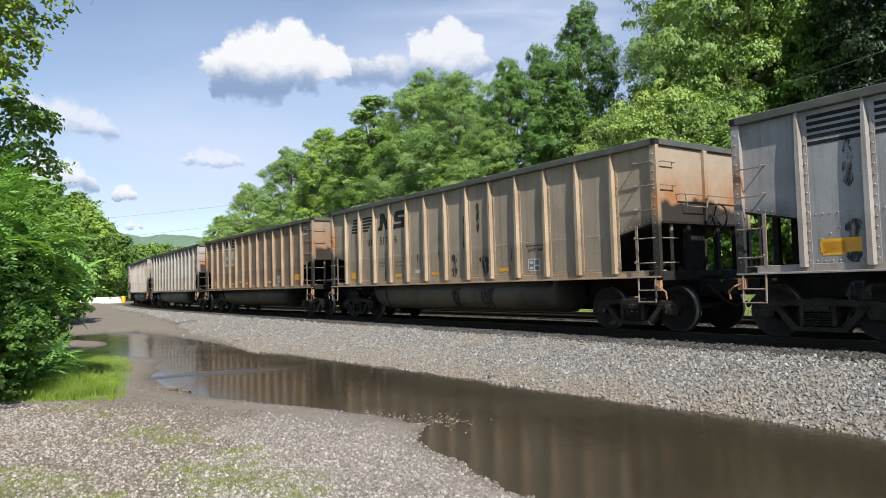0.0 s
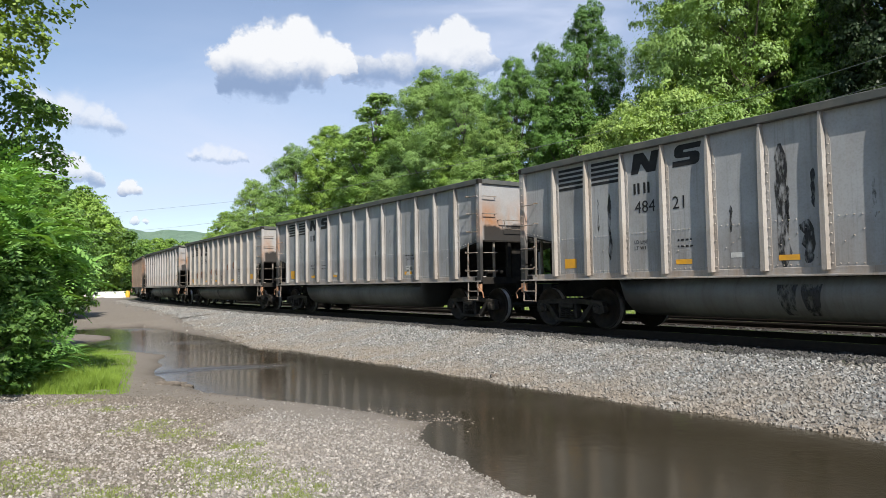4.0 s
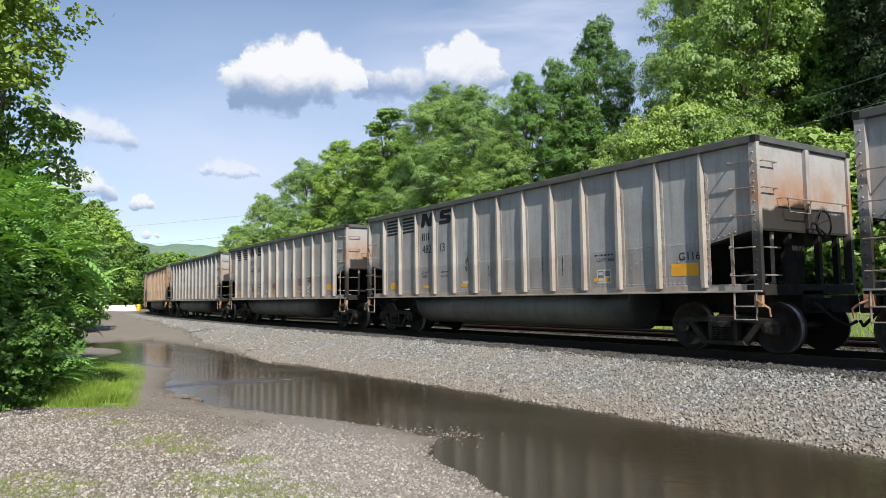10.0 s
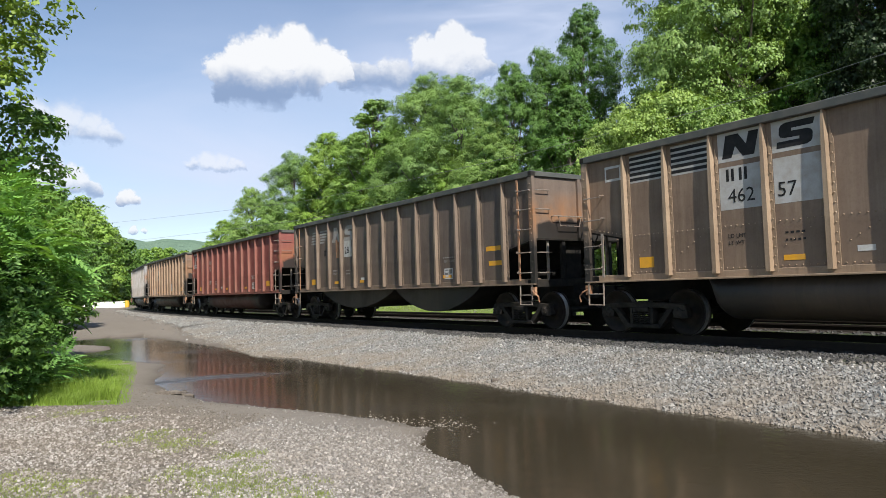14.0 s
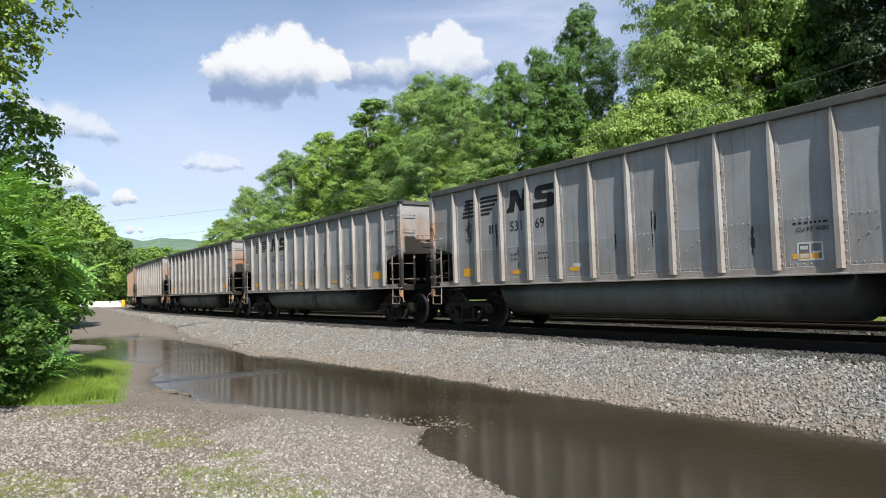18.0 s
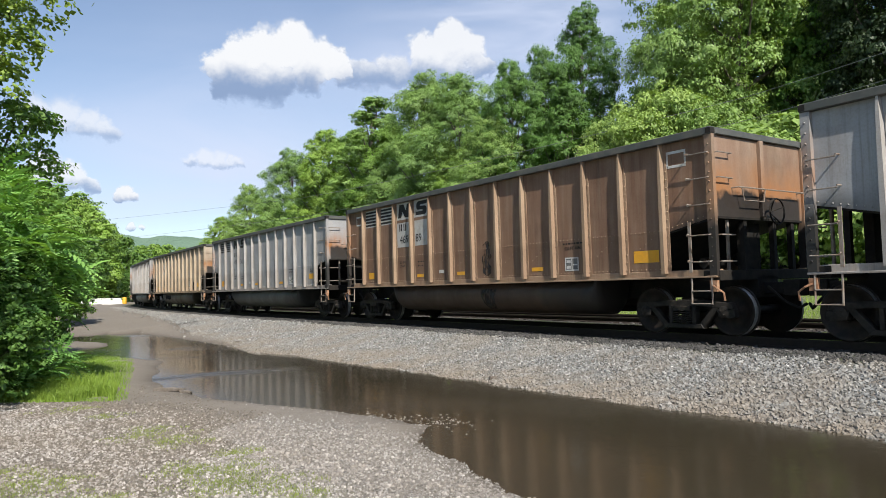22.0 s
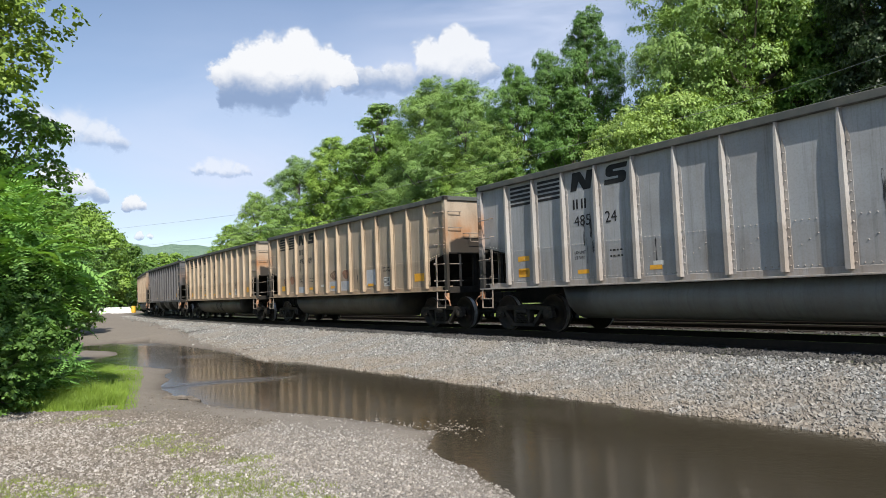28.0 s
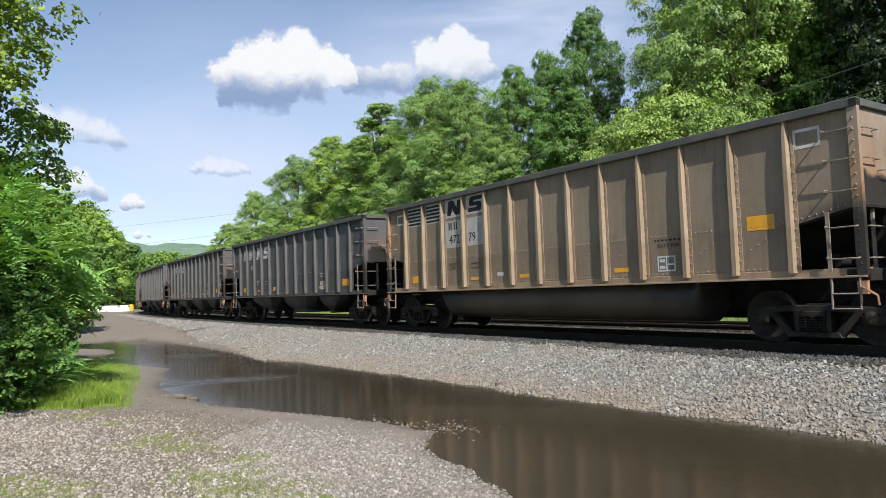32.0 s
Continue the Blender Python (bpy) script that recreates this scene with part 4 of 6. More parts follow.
def mark(name, bm, mat, car, label):
    if isinstance(bm, bmesh.types.BMesh):
        for f in bm.faces:
            f.normal_update()
            if f.normal.y > 0:
                f.normal_flip()
        me = bpy.data.meshes.new(name)
        bm.to_mesh(me)
        bm.free()
        me.materials.append(mat)
    else:
        me = bm
    ob = new(name, me)
    ob.parent = car
    return tagged(ob, label)


def curl(x, z, w, h):
    """A heavy double-hooked block."""
    shape = ((0, 0), (0.86, 0), (0.97, 0.08), (1.0, 0.2), (1.0, 0.44), (0.95, 0.55), (0.84, 0.61), (0.40, 0.63), (0.40, 0.74), (1.0, 0.74), (1.04, 1), (0.22, 1), (0.1, 0.93), (0.05, 0.8), (0.05, 0.55), (0.1, 0.44), (0.2, 0.39), (0.64, 0.37), (0.64, 0.26), (0.0, 0.26))
    return [(x + w * (u + 0.06 * v), z + h * v) for u, v in shape]


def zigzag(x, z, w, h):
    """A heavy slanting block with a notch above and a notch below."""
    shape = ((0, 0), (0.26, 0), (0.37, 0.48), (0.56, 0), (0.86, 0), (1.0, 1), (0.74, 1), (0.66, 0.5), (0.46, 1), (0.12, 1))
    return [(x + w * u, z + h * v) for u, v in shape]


def emblem_slant():
    """Slanted speed bars and two heavy blocks; each a list of outlines."""
    out = []
    for i in range(5):
        z = 3.40 - 0.104 * i
        for x0, x1 in ((panel(0) + 0.34 - 0.035 * i, panel(0) + 0.86), (panel(1), panel(1) + 0.82 - 0.11 * i)):
            out.append(("emblem_bar", [[(x0, z - 0.066), (x1, z - 0.066), (x1 + 0.04, z), (x0 + 0.04, z)]]))
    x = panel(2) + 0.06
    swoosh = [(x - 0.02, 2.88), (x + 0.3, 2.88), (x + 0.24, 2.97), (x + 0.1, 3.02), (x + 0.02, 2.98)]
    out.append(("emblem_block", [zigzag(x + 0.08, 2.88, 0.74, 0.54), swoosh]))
    out.append(("emblem_block", [curl(panel(3) + 0.02, 2.87, 0.74, 0.54)]))
    return out


def emblem_bars():
    """Two fields of level bars and two heavy blocks; each a list of outlines."""
    out = []
    for p in (0, 1):
        for i in range(5):
            x0, z = panel(p), 3.60 - 0.105 * i
            out.append(("emblem_bar", [[(x0, z - 0.062), (x0 + 0.84, z - 0.062), (x0 + 0.84, z), (x0, z)]]))
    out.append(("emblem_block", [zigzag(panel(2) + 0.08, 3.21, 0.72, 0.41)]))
    out.append(("emblem_block", [curl(panel(3) + 0.08, 3.21, 0.60, 0.41)]))
    return out


def put_emblem(car, pieces, mat, style):
    for i, (name, outlines) in enumerate(pieces):
        key = ("emblem", style, i, mat.name)
        if key not in SHARED:
            bm = bmesh.new()
            for k, o in enumerate(outlines):
                slab(bm, o, -SHEET_Y - 0.004 - 0.001 * k)
            SHARED[key] = mark(name, bm, mat, car, "").data
        else:
            mark(name, SHARED[key], mat, car, "")


def tiny_blocks(bm, x, z):
    """Two small heavy shapes beside or above the number."""
    for a in (0.0, 0.1, 0.25, 0.35):
        plate(bm, x + a, x + a + 0.055, z, z + 0.22)


def number(car, left, right, style, mat):
    if style == "slant":
        bm = bmesh.new()
        tiny_blocks(bm, panel(1) + 0.36, 2.42)
        mark("reporting_mark", bm, mat, car, "small marking beside the number")
        places = ((left, panel(2) + 0.16), (right, panel(3) + 0.06))
        z, size = 2.42, 0.25
    else:
        bm = bmesh.new()
        tiny_blocks(bm, panel(1) + 0.42 if style == "low" else panel(2) + 0.14, 2.80)
        mark("reporting_mark", bm, mat, car, "small marking above the number")
        places = ((left, panel(2) + 0.16), (right, panel(3) + 0.05))
        z, size = 2.42, 0.25
    if style == "low":
        places = ((left, panel(1) + 0.56), (right, panel(2) + 0.06))
    for text, x in places:
        if text:
            ob = mark("car_number", writing(text, size, mat), mat, car, "painted number")
            ob.matrix_basis = pose(x, -SHEET_Y - 0.005, z)


def small_print(car, mat, p, z, lines=2, wide=0.5):
    bm = bmesh.new()
    for i in range(lines):
        x = panel(p) + 0.15
        while x < panel(p) + 0.15 + wide:
            w = random.uniform(0.03, 0.08)
            plate(bm, x, x + w, z - 0.08 * i, z - 0.08 * i + 0.035)
            x += w + 0.035
    tagged(mark("small_print", bm, mat, car, "unreadable small print"), kind="stuff")


def reflectors(car, low, big):
    for p, x, w in low:
        bm = bmesh.new()
        plate(bm, panel(p) + x, panel(p) + x + w + (0.06 if p == 0 else 0), 1.36, 1.57 if p == 0 else 1.45)
        mark("reflector", bm, YELLOW, car, "faded yellow reflector strip")
    for p, x, w, z0, z1 in big:
        bm = bmesh.new()
        plate(bm, panel(p) + x, panel(p) + x + w, z0, z1)
        mark("reflector", bm, YELLOW, car, "yellow reflector panel")


def data_box(car, p, mat):
    bm = bmesh.new()
    x, z, w, h = panel(p) + 0.2, 1.33, 0.42, 0.30
    for a, b, c, d in ((0, w, 0, 0.03), (0, w, h - 0.03, h), (0, 0.03, 0, h), (w - 0.03, w, 0, h), (0.2, 0.23, 0, h), (0.05, 0.18, 0.05, 0.11), (0.05, 0.18, 0.18, 0.24), (0.25, 0.38, 0.12, 0.15)):
        plate(bm, x + a, x + b, z + c, z + d, 0, -SHEET_Y - 0.004 - 0.001 * (a > 0.04))
    mark("data_box", bm, mat, car, "stencilled inspection box")
    bm = bmesh.new()
    plate(bm, x, x + w, z, z + h, 0, -SHEET_Y - 0.002)
    mark("data_panel", bm, BLACKMARK if mat is BLACKMARK else SLATE, car, "dark panel behind the box")


def drips(car, where, mat=None):
    """Dark runs of spilt oil on the sheets: where: panel, place, foot, head, width."""
    for p, x, z0, z1, w in where:
        bm = bmesh.new()
        top, left, right = z1, [], []
        steps = 9
        for i in range(steps + 1):
            z = z0 + (z1 - z0) * i / steps
            q = 1.5 * w * (0.45 + 0.55 * random.random()) * (0.25 if i in (0, steps) else 1)
            c = panel(p) + x + random.uniform(-0.2, 0.2) * w
            left.append((c - q / 2, z)), right.append((c + q / 2, z))
        for i in range(steps):
            slab(bm, [left[i], right[i], right[i + 1], left[i + 1]], -SHEET_Y - 0.003)
        mark("oil_run", bm, mat or OIL, car, "dark run of spilt oil")
        if z0 < 1.4:
            bm = bmesh.new()
            c = panel(p) + x
            rows = [(1.425, 0.96, 1.1), (1.469, 0.85, 1.0), (1.459, 0.73, 0.9), (1.395, 0.58, 0.75), (1.268, 0.45, 0.5)]
            for (y0, a0, q0), (y1, a1, q1) in zip(rows, rows[1:]):
                bm.faces.new([bm.verts.new(v) for v in ((c - w * q0, -y0, a0), (c - w * q1, -y1, a1), (c + w * q1, -y1, a1), (c + w * q0, -y0, a0))])
            mark("oil_run", bm, mat or OIL, car, "dark oil run down the belly")


def blotches(car, where):
    for p, x, z, w, h in where:
        bm = bmesh.new()
        ring = []
        for i in range(22):
            a = 2 * math.pi * i / 22
            q = 1 + 0.12 * math.sin(3 * a + p) + 0.06 * random.uniform(-1, 1)
            ring.append((panel(p) + x + w / 2 * q * math.cos(a), z + h / 2 * q * math.sin(a)))
        slab(bm, ring, -SHEET_Y - 0.0025)
        mark("rust_blotch", bm, BLOTCH, car, "round rust blotch")


GREY, PALE, TAN, SAND, BROWN, RUSSET = (0.295, 0.312, 0.33), (0.325, 0.338, 0.348), (0.325, 0.275, 0.215), (0.37, 0.32, 0.25), (0.178, 0.124, 0.09), (0.185, 0.10, 0.062)
DUSK, UMBRE, RED, BLACK = (0.072, 0.052, 0.045), (0.11, 0.083, 0.07), (0.21, 0.05, 0.043), (0.072, 0.077, 0.087)
UMBER = (0.215, 0.17, 0.125)
LOW = ((0, 0.15, 0.3), (3, 0.1, 0.36), (5, 0.1, 0.36), (8, 0.1, 0.4))
BIG = ((11, 0.12, 0.62, 1.42, 1.66),)
LOW2 = ((0, 0.2, 0.34), (2, 0.2, 0.34), (4, 0.15, 0.3), (9, 0.12, 0.42))
BIG2 = ((0, 0.15, 0.42, 1.4, 1.6), (11, 0.12, 0.6, 1.6, 1.84))
DIRT = {GREY: 0.35, PALE: 0.45, TAN: 0.9, SAND: 0.9, BROWN: 0.75, RUSSET: 0.7, DUSK: 0.25, UMBRE: 0.3, RED: 0.2, BLACK: 0.08}
# colour, body, emblem, number, reflectors, oil runs, blotches, look
CARS = {
    -1: (GREY, "tub", "bars", ("", ""), (LOW, ((0, 0.12, 0.62, 1.4, 1.62),)), ((0, 0.6, 2.4, 3.2, 0.12), (0, 0.65, 1.2, 1.9, 0.2)), (), "grey coal gondola with bar markings and oil runs"),
    0: (TAN, "tub", "slant", ("517", "6"), (LOW, ()), ((6, 0.2, 1.25, 1.9, 0.2), (6, 0.7, 2.0, 2.9, 0.1), (7, 0.3, 2.4, 3.2, 0.12), (7, 0.55, 1.25, 1.8, 0.3), (2, 0.5, 1.25, 2.2, 0.08)), (), "tan weathered coal gondola with black oil runs"),
    1: (BROWN, "tub", "barsw", ("463", "36"), (LOW, BIG), (), (), "brown dust-covered coal gondola with a pale number patch"),
    2: (PALE, "tub", "bars", ("488", "67"), (LOW2, BIG), ((2, 0.2, 1.8, 2.2, 0.08),), (), "pale grey coal gondola with bar markings"),
    3: (PALE, "tub", "bars", ("484", "21"), (LOW, BIG), ((1, 0.5, 1.5, 2.9, 0.09), (5, 0.2, 1.25, 3.3, 0.16), (5, 0.6, 1.3, 2.0, 0.16), (8, 0.3, 1.4, 2.6, 0.06)), (), "pale grey coal gondola with long oil runs"),
    4: (GREY, "tub", "bars", ("", ""), (LOW2, ((0, 0.15, 0.5, 1.45, 1.68),)), ((0, 0.65, 2.0, 2.6, 0.1),), (), "grey coal gondola with a stepped yellow patch"),
    5: (PALE, "tub", "slant", ("506", "54"), (LOW, BIG), ((5, 0.6, 1.3, 2.1, 0.12), (6, 0.3, 1.4, 1.7, 0.1)), ((1, 0.35, 1.75, 0.5, 0.32), (2, 0.3, 1.78, 0.62, 0.36), (4, 0.4, 1.9, 0.5, 0.36), (5, 0.4, 1.9, 0.6, 0.36), (7, 0.5, 2.1, 0.5, 0.32), (8, 0.55, 2.15, 0.62, 0.34)), "pale grey coal gondola with round rust blotches"),
    6: (GREY, "tub", "slant", ("526", "62"), (LOW, BIG), ((5, 0.4, 1.3, 2.0, 0.1), (6, 0.3, 1.4, 3.4, 0.18), (6, 0.65, 1.25, 2.2, 0.26)), ((4, 0.3, 1.8, 0.4, 0.3),), "grey coal gondola with long black oil runs"),
    7: (DUSK, "pocket", "slantw", ("", "02"), (LOW2, ((11, 0.1, 0.6, 1.45, 1.6),)), (), (), "dark brown older coal car with bowed belly"),
    8: (GREY, "tub", "slant", ("524", "03"), (LOW, ((11, 0.25, 0.3, 1.42, 1.64),)), ((5, 0.3, 1.25, 1.75, 0.1), (6, 0.3, 1.3, 1.8, 0.1), (2, 0.1, 1.25, 1.8, 0.07)), (), "clean grey coal gondola with slanted emblem"),
    9: (PALE, "tub", "bars", ("482", "13"), (LOW2, BIG), ((4, 0.5, 1.8, 2.2, 0.06),), (), "pale grey coal gondola with rusty end"),
    10: (PALE, "tub", "bars", ("482", "30"), (LOW, BIG), (), ((2, 0.4, 1.6, 0.4, 0.26), (5, 0.4, 1.7, 0.5, 0.3), (8, 0.4, 1.8, 0.5, 0.32), (9, 0.5, 1.85, 0.5, 0.3)), "pale grey coal gondola with rust blotches"),
    11: (GREY, "tub", "bars", ("473", "21"), (LOW, ((0, 0.12, 0.62, 1.4, 1.62),)), ((3, 0.5, 2.6, 3.3, 0.1),), (), "grey coal gondola with bar markings"),
    12: (BROWN, "tub", "barsw", ("462", "57"), (LOW, BIG), (), (), "brown dust-covered coal gondola with pale number patch"),
    13: (UMBRE, "pocket", "slantw", ("", "28"), (LOW2, ((11, 0.1, 0.6, 2.0, 2.12), (11, 0.2, 0.6, 1.62, 1.74))), (), (), "dark brown older coal car with bowed belly"),
    14: (RED, "tub", "round", ("5", ""), (LOW, BIG), (), (), "dark red coal gondola with a round white emblem"),
    15: (RUSSET, "tub", "barsw", ("469", "92"), (LOW, BIG), (), (), "rusty brown coal gondola with patched paint"),
    16: (GREY, "tub", "slant", ("531", "69"), (LOW2, ((11, 0.12, 0.62, 1.42, 1.62),)), ((0, 0.5, 2.2, 3.4, 0.2),), (), "grey coal gondola with slanted emblem"),
    17: (GREY, "tub", "slant", ("533", "17"), (LOW, BIG), ((6, 0.3, 1.3, 2.3, 0.1), (6, 0.6, 1.3, 1.9, 0.14), (4, 0.2, 1.5, 1.9, 0.06)), (), "grey coal gondola with slanted emblem and oil runs"),
    18: (GREY, "tub", "bars", ("477", "27"), (LOW2, BIG), ((5, 0.3, 1.4, 3.1, 0.1), (6, 0.4, 1.25, 2.0, 0.35), (6, 0.7, 2.0, 2.6, 0.08)), (), "pale grey coal gondola with oil-stained panels"),
    19: (GREY, "tub", "bars", ("476", "14"), (LOW, BIG), ((5, 0.4, 1.6, 2.0, 0.3),), (), "grey coal gondola with bar markings"),
    20: (RUSSET, "tub", "barsw", ("469", "89"), (LOW, BIG), ((6, 0.4, 1.3, 2.2, 0.3),), (), "rusty brown coal gondola with pale number patch"),
    21: (GREY, "tub", "bars", ("492", "34"), (LOW, ((0, 0.12, 0.36, 1.42, 1.64), (11, 0.2, 0.5, 1.5, 1.7))), (), (), "grey coal gondola with bar markings"),
    22: (SAND, "tub", "none", ("10", "775"), (LOW2, BIG), (), (), "sand-coloured coal gondola with scrawled paint"),
    23: (GREY, "tub", "bars", ("475", "38"), (LOW2, BIG), ((6, 0.4, 1.3, 1.9, 0.12), (7, 0.4, 1.3, 2.1, 0.1)), (), "grey coal gondola with bar markings"),
    24: (GREY, "tub", "bars", ("", ""), (LOW, BIG), (), (), "plain grey coal gondola"),
    25: (GREY, "tub", "bars", ("485", "24"), (LOW2, ((0, 0.2, 0.42, 1.75, 1.87), (0, 0.2, 0.42, 1.42, 1.54), (11, 0.2, 0.5, 1.7, 1.9))), (), (), "grey coal gondola with bar markings"),
    26: (TAN, "tub", "bars", ("497", "09"), (LOW, BIG), (), ((0, 0.55, 1.75, 0.4, 0.3), (1, 0.35, 1.8, 0.55, 0.34), (5, 0.4, 1.85, 0.6, 0.34), (6, 0.4, 1.85, 0.5, 0.34)), "tan coal gondola with rust blotches"),
    27: (SAND, "tub", "bars", ("499", "06"), (LOW, BIG), ((5, 0.35, 1.5, 3.4, 0.16), (5, 0.7, 1.3, 2.2, 0.1), (6, 0.5, 1.25, 2.0, 0.26)), (), "sand-coloured coal gondola with black oil runs"),
    28: (BLACK, "hopper", "slantw", ("145", "721"), (LOW, BIG), (), (), "black hopper car with white markings"),
    29: (UMBER, "tub", "barsw", ("472", "79"), (LOW, ((11, 0.1, 0.5, 1.95, 2.2),)), (), (), "tan-brown coal gondola with pale number patch"),
    30: (BLACK, "hopper", "slantw", ("", ""), (LOW2, BIG), (), (), "black hopper car with white markings"),
    31: (BLACK, "hopper", "slantw", ("", ""), (LOW, BIG), (), (), "black hopper car with white markings"),
    32: (BLACK, "hopper", "slantw", ("", ""), (LOW, BIG), (), (), "black hopper car with white markings"),
    33: (BLACK, "hopper", "slantw", ("", ""), (LOW, BIG), (), (), "black hopper car with white markings"),
    34: (GREY, "tub", "bars", ("", ""), (LOW, BIG), (), (), "grey coal gondola with bar markings"),
}
CLASS = {8: ("G119", 0.4, 1.72), 9: ("G116", 0.3, 1.72), 16: ("G119", 0.3, 1.7), 17: ("G119", 0.3, 1.72), 19: ("G116", 0.3, 1.95), 21: ("G116", 0.3, 1.75), 23: ("G116", 0.3, 1.72), 28: ("HP29R", 0.1, 1.75)}
# cars of other builders, longer or shorter than the rest
LENGTH = {5: 0.975, 22: 1.05, 25: 1.008, 26: 0.984, 27: 0.984, 28: 0.984}
MODELS = {}
TRAIN = {}


def build_train():
    for n, (colour, kind, emblem, digits, (low, big), runs, spots, label) in CARS.items():
        if kind not in MODELS:
            MODELS[kind] = car = build_car(kind)
        else:
            car = copy_thing(MODELS[kind], Matrix.Identity(4))
        TRAIN[n] = car
    for n, (colour, kind, emblem, digits, (low, big), runs, spots, label) in CARS.items():
        car = TRAIN[n]
        for ob in (car, *car.children_recursive):
            ob.color = (*colour, DIRT.get(colour, 0.6))
        tagged(car, label, "freight car", group="coal train")
        white = emblem.endswith("w") and kind != "tub" or emblem == "round"
        ink = (GREYMARK if kind == "pocket" else WHITEMARK) if white else BLACKMARK
        if emblem.startswith("slant"):
            put_emblem(car, emblem_slant(), ink, "slant")
        elif emblem.startswith("bars"):
            put_emblem(car, emblem_bars(), ink, "bars")
        elif emblem == "round":
            bm = bmesh.new()
            for r0, r1 in ((0.12, 0.19), (0.25, 0.34)):
                for i in range(12):
                    a, b = 0.33 * i - 0.3, 0.33 * (i + 1) - 0.3
                    slab(bm, [(-6.62 + q * math.cos(t), 3.05 + q * math.sin(t)) for q, t in ((r0, a), (r1, a), (r1, b), (r0, b))])
            plate(bm, -7.12, -6.5, 2.72, 2.79), plate(bm, -7.12, -6.5, 2.84, 2.91)
            mark("emblem", bm, WHITEMARK, car, "white wheel-shaped emblem")
            for i in range(7):
                bm = bmesh.new()
                plate(bm, -7.1 + 0.12 * i, -7.02 + 0.12 * i, 3.46, 3.58)
                mark("lettering_bar", bm, WHITEMARK, car, "")
        if emblem == "barsw" and kind == "tub":
            for p, z0, z1 in ((2, 2.3, 3.06), (3, 2.3, 3.06), (2, 3.15, 3.67), (3, 3.15, 3.67), (0, 3.08, 3.64), (1, 3.08, 3.64)):
                bm = bmesh.new()
                plate(bm, panel(p) - 0.0, panel(p) + 0.86, z0, z1, 0, -SHEET_Y - 0.002)
                mark("number_patch" if p > 1 else "bar_patch", bm, PALEMARK, car, "pale grey paint patch")
            for k, z in ((1, 3.2), (-1, 3.2)):
                bm = bmesh.new()
                x = 6.45 * k
                for a, b, c, d in ((-0.22, 0.22, 0.0, 0.05), (-0.22, 0.22, 0.27, 0.32), (-0.22, -0.18, 0, 0.32), (0.18, 0.22, 0, 0.32)):
                    plate(bm, x + a, x + b, z + c, z + d)
                mark("tag_frame", bm, WHITEMARK, car, "white painted frame")
        if kind == "pocket":
            for p, a, b, tone in ((3, 0.0, 0.6, PALEMARK), (2, 0.35, 0.8, RUSTY)):
                bm = bmesh.new()
                plate(bm, panel(p) + a, panel(p) + b, 2.30, 2.96, 0, -SHEET_Y - 0.002)
                mark("number_patch", bm, tone, car, "worn paint patch behind the number")
        number(car, *digits, "low" if emblem == "none" else "slant" if emblem.startswith("slant") else "bars", BLACKMARK if kind == "pocket" else ink)
        reflectors(car, low, big)
        data_box(car, 9, WHITEMARK)
        for text, p, x, z in (("LD LMT", 2, 0.12, 1.80), ("LT WT", 2, 0.12, 1.68), ("CU FT 3737" if kind == "hopper" else "CU FT 4080", 9, 0.2, 1.80)):
            ob = mark("load_stencil", writing(text, 0.075, ink), ink, car, "small stencilled capacity data")
            tagged(ob, kind="stuff")
            ob.matrix_basis = pose(panel(p) + x, -SHEET_Y - 0.005, z)
        small_print(car, ink, 9, 1.92, 1, 0.55)
        small_print(car, ink, 3, 1.80, 1, 0.34), small_print(car, ink, 3, 1.68, 1, 0.3)
        bm = bmesh.new()
        plate(bm, panel(4) + 0.24, panel(4) + 0.50, 1.44, 1.53)
        mark("data_label", bm, WHITEMARK, car, "small white data label")
        drips(car, runs)
        if kind == "tub" and colour in (GREY, PALE, TAN, SAND):
            lines = random.Random(100 + n)
            drips(car, [(lines.choice((1, 2, 4, 5, 6, 7, 8)), lines.uniform(0.15, 0.75), z, z + lines.uniform(0.25, 0.8), lines.uniform(0.025, 0.06)) for z in (lines.uniform(1.4, 2.2) for _ in range(6))])
        blotches(car, spots)
        if n in CLASS:
            text, x, z = CLASS[n]
            ob = mark("class_code", writing(text, 0.13 if kind == "hopper" else 0.16, WHITEMARK if kind == "hopper" else BLACKMARK), ink, car, "stencilled class code")
            ob.matrix_basis = pose(panel(11) + x, -SHEET_Y - 0.005, z)
        if n in (15, 26):
            for p, z0, z1 in ((1, 1.28, 1.62), (2, 1.28, 1.68), (8, 1.42, 1.95)) if n == 15 else ((2, 1.25, 1.5), (5, 1.26, 1.62), (6, 1.26, 1.6), (8, 1.4, 1.92)):
                bm = bmesh.new()
                plate(bm, panel(p), panel(p) + 0.86, z0, z1, 0, -SHEET_Y - 0.002)
                mark("paint_patch", bm, PALEBLUE, car, "pale blue paint patch")
        if n == 15:
            bm = bmesh.new()
            box(bm, BODY - 0.049, BODY - 0.042, 0.72, 1.12, 3.12, 3.46)
            part("placard", bm, WHITEMARK, car, "white placard on the end sheet")
        if n == 22:
            for p, a, b, z0, z1 in ((1, 0.52, 0.86, 2.36, 2.74), (2, 0.0, 0.66, 2.36, 2.74), (1, 0.38, 0.84, 2.76, 3.06), (2, 0.02, 0.46, 2.80, 3.12)):
                bm = bmesh.new()
                plate(bm, panel(p) + a, panel(p) + b, z0, z1, 0, -SHEET_Y - 0.002)
                mark("number_patch", bm, WHITEMARK, car, "white paint patch behind the number")
            scrawl(car)
        for ob in car.children if n in LENGTH else ():
            ob.location.x *= LENGTH[n]
            if not ob.name.startswith(("rib", "truck", "car_number")):
                ob.scale.x = LENGTH[n]


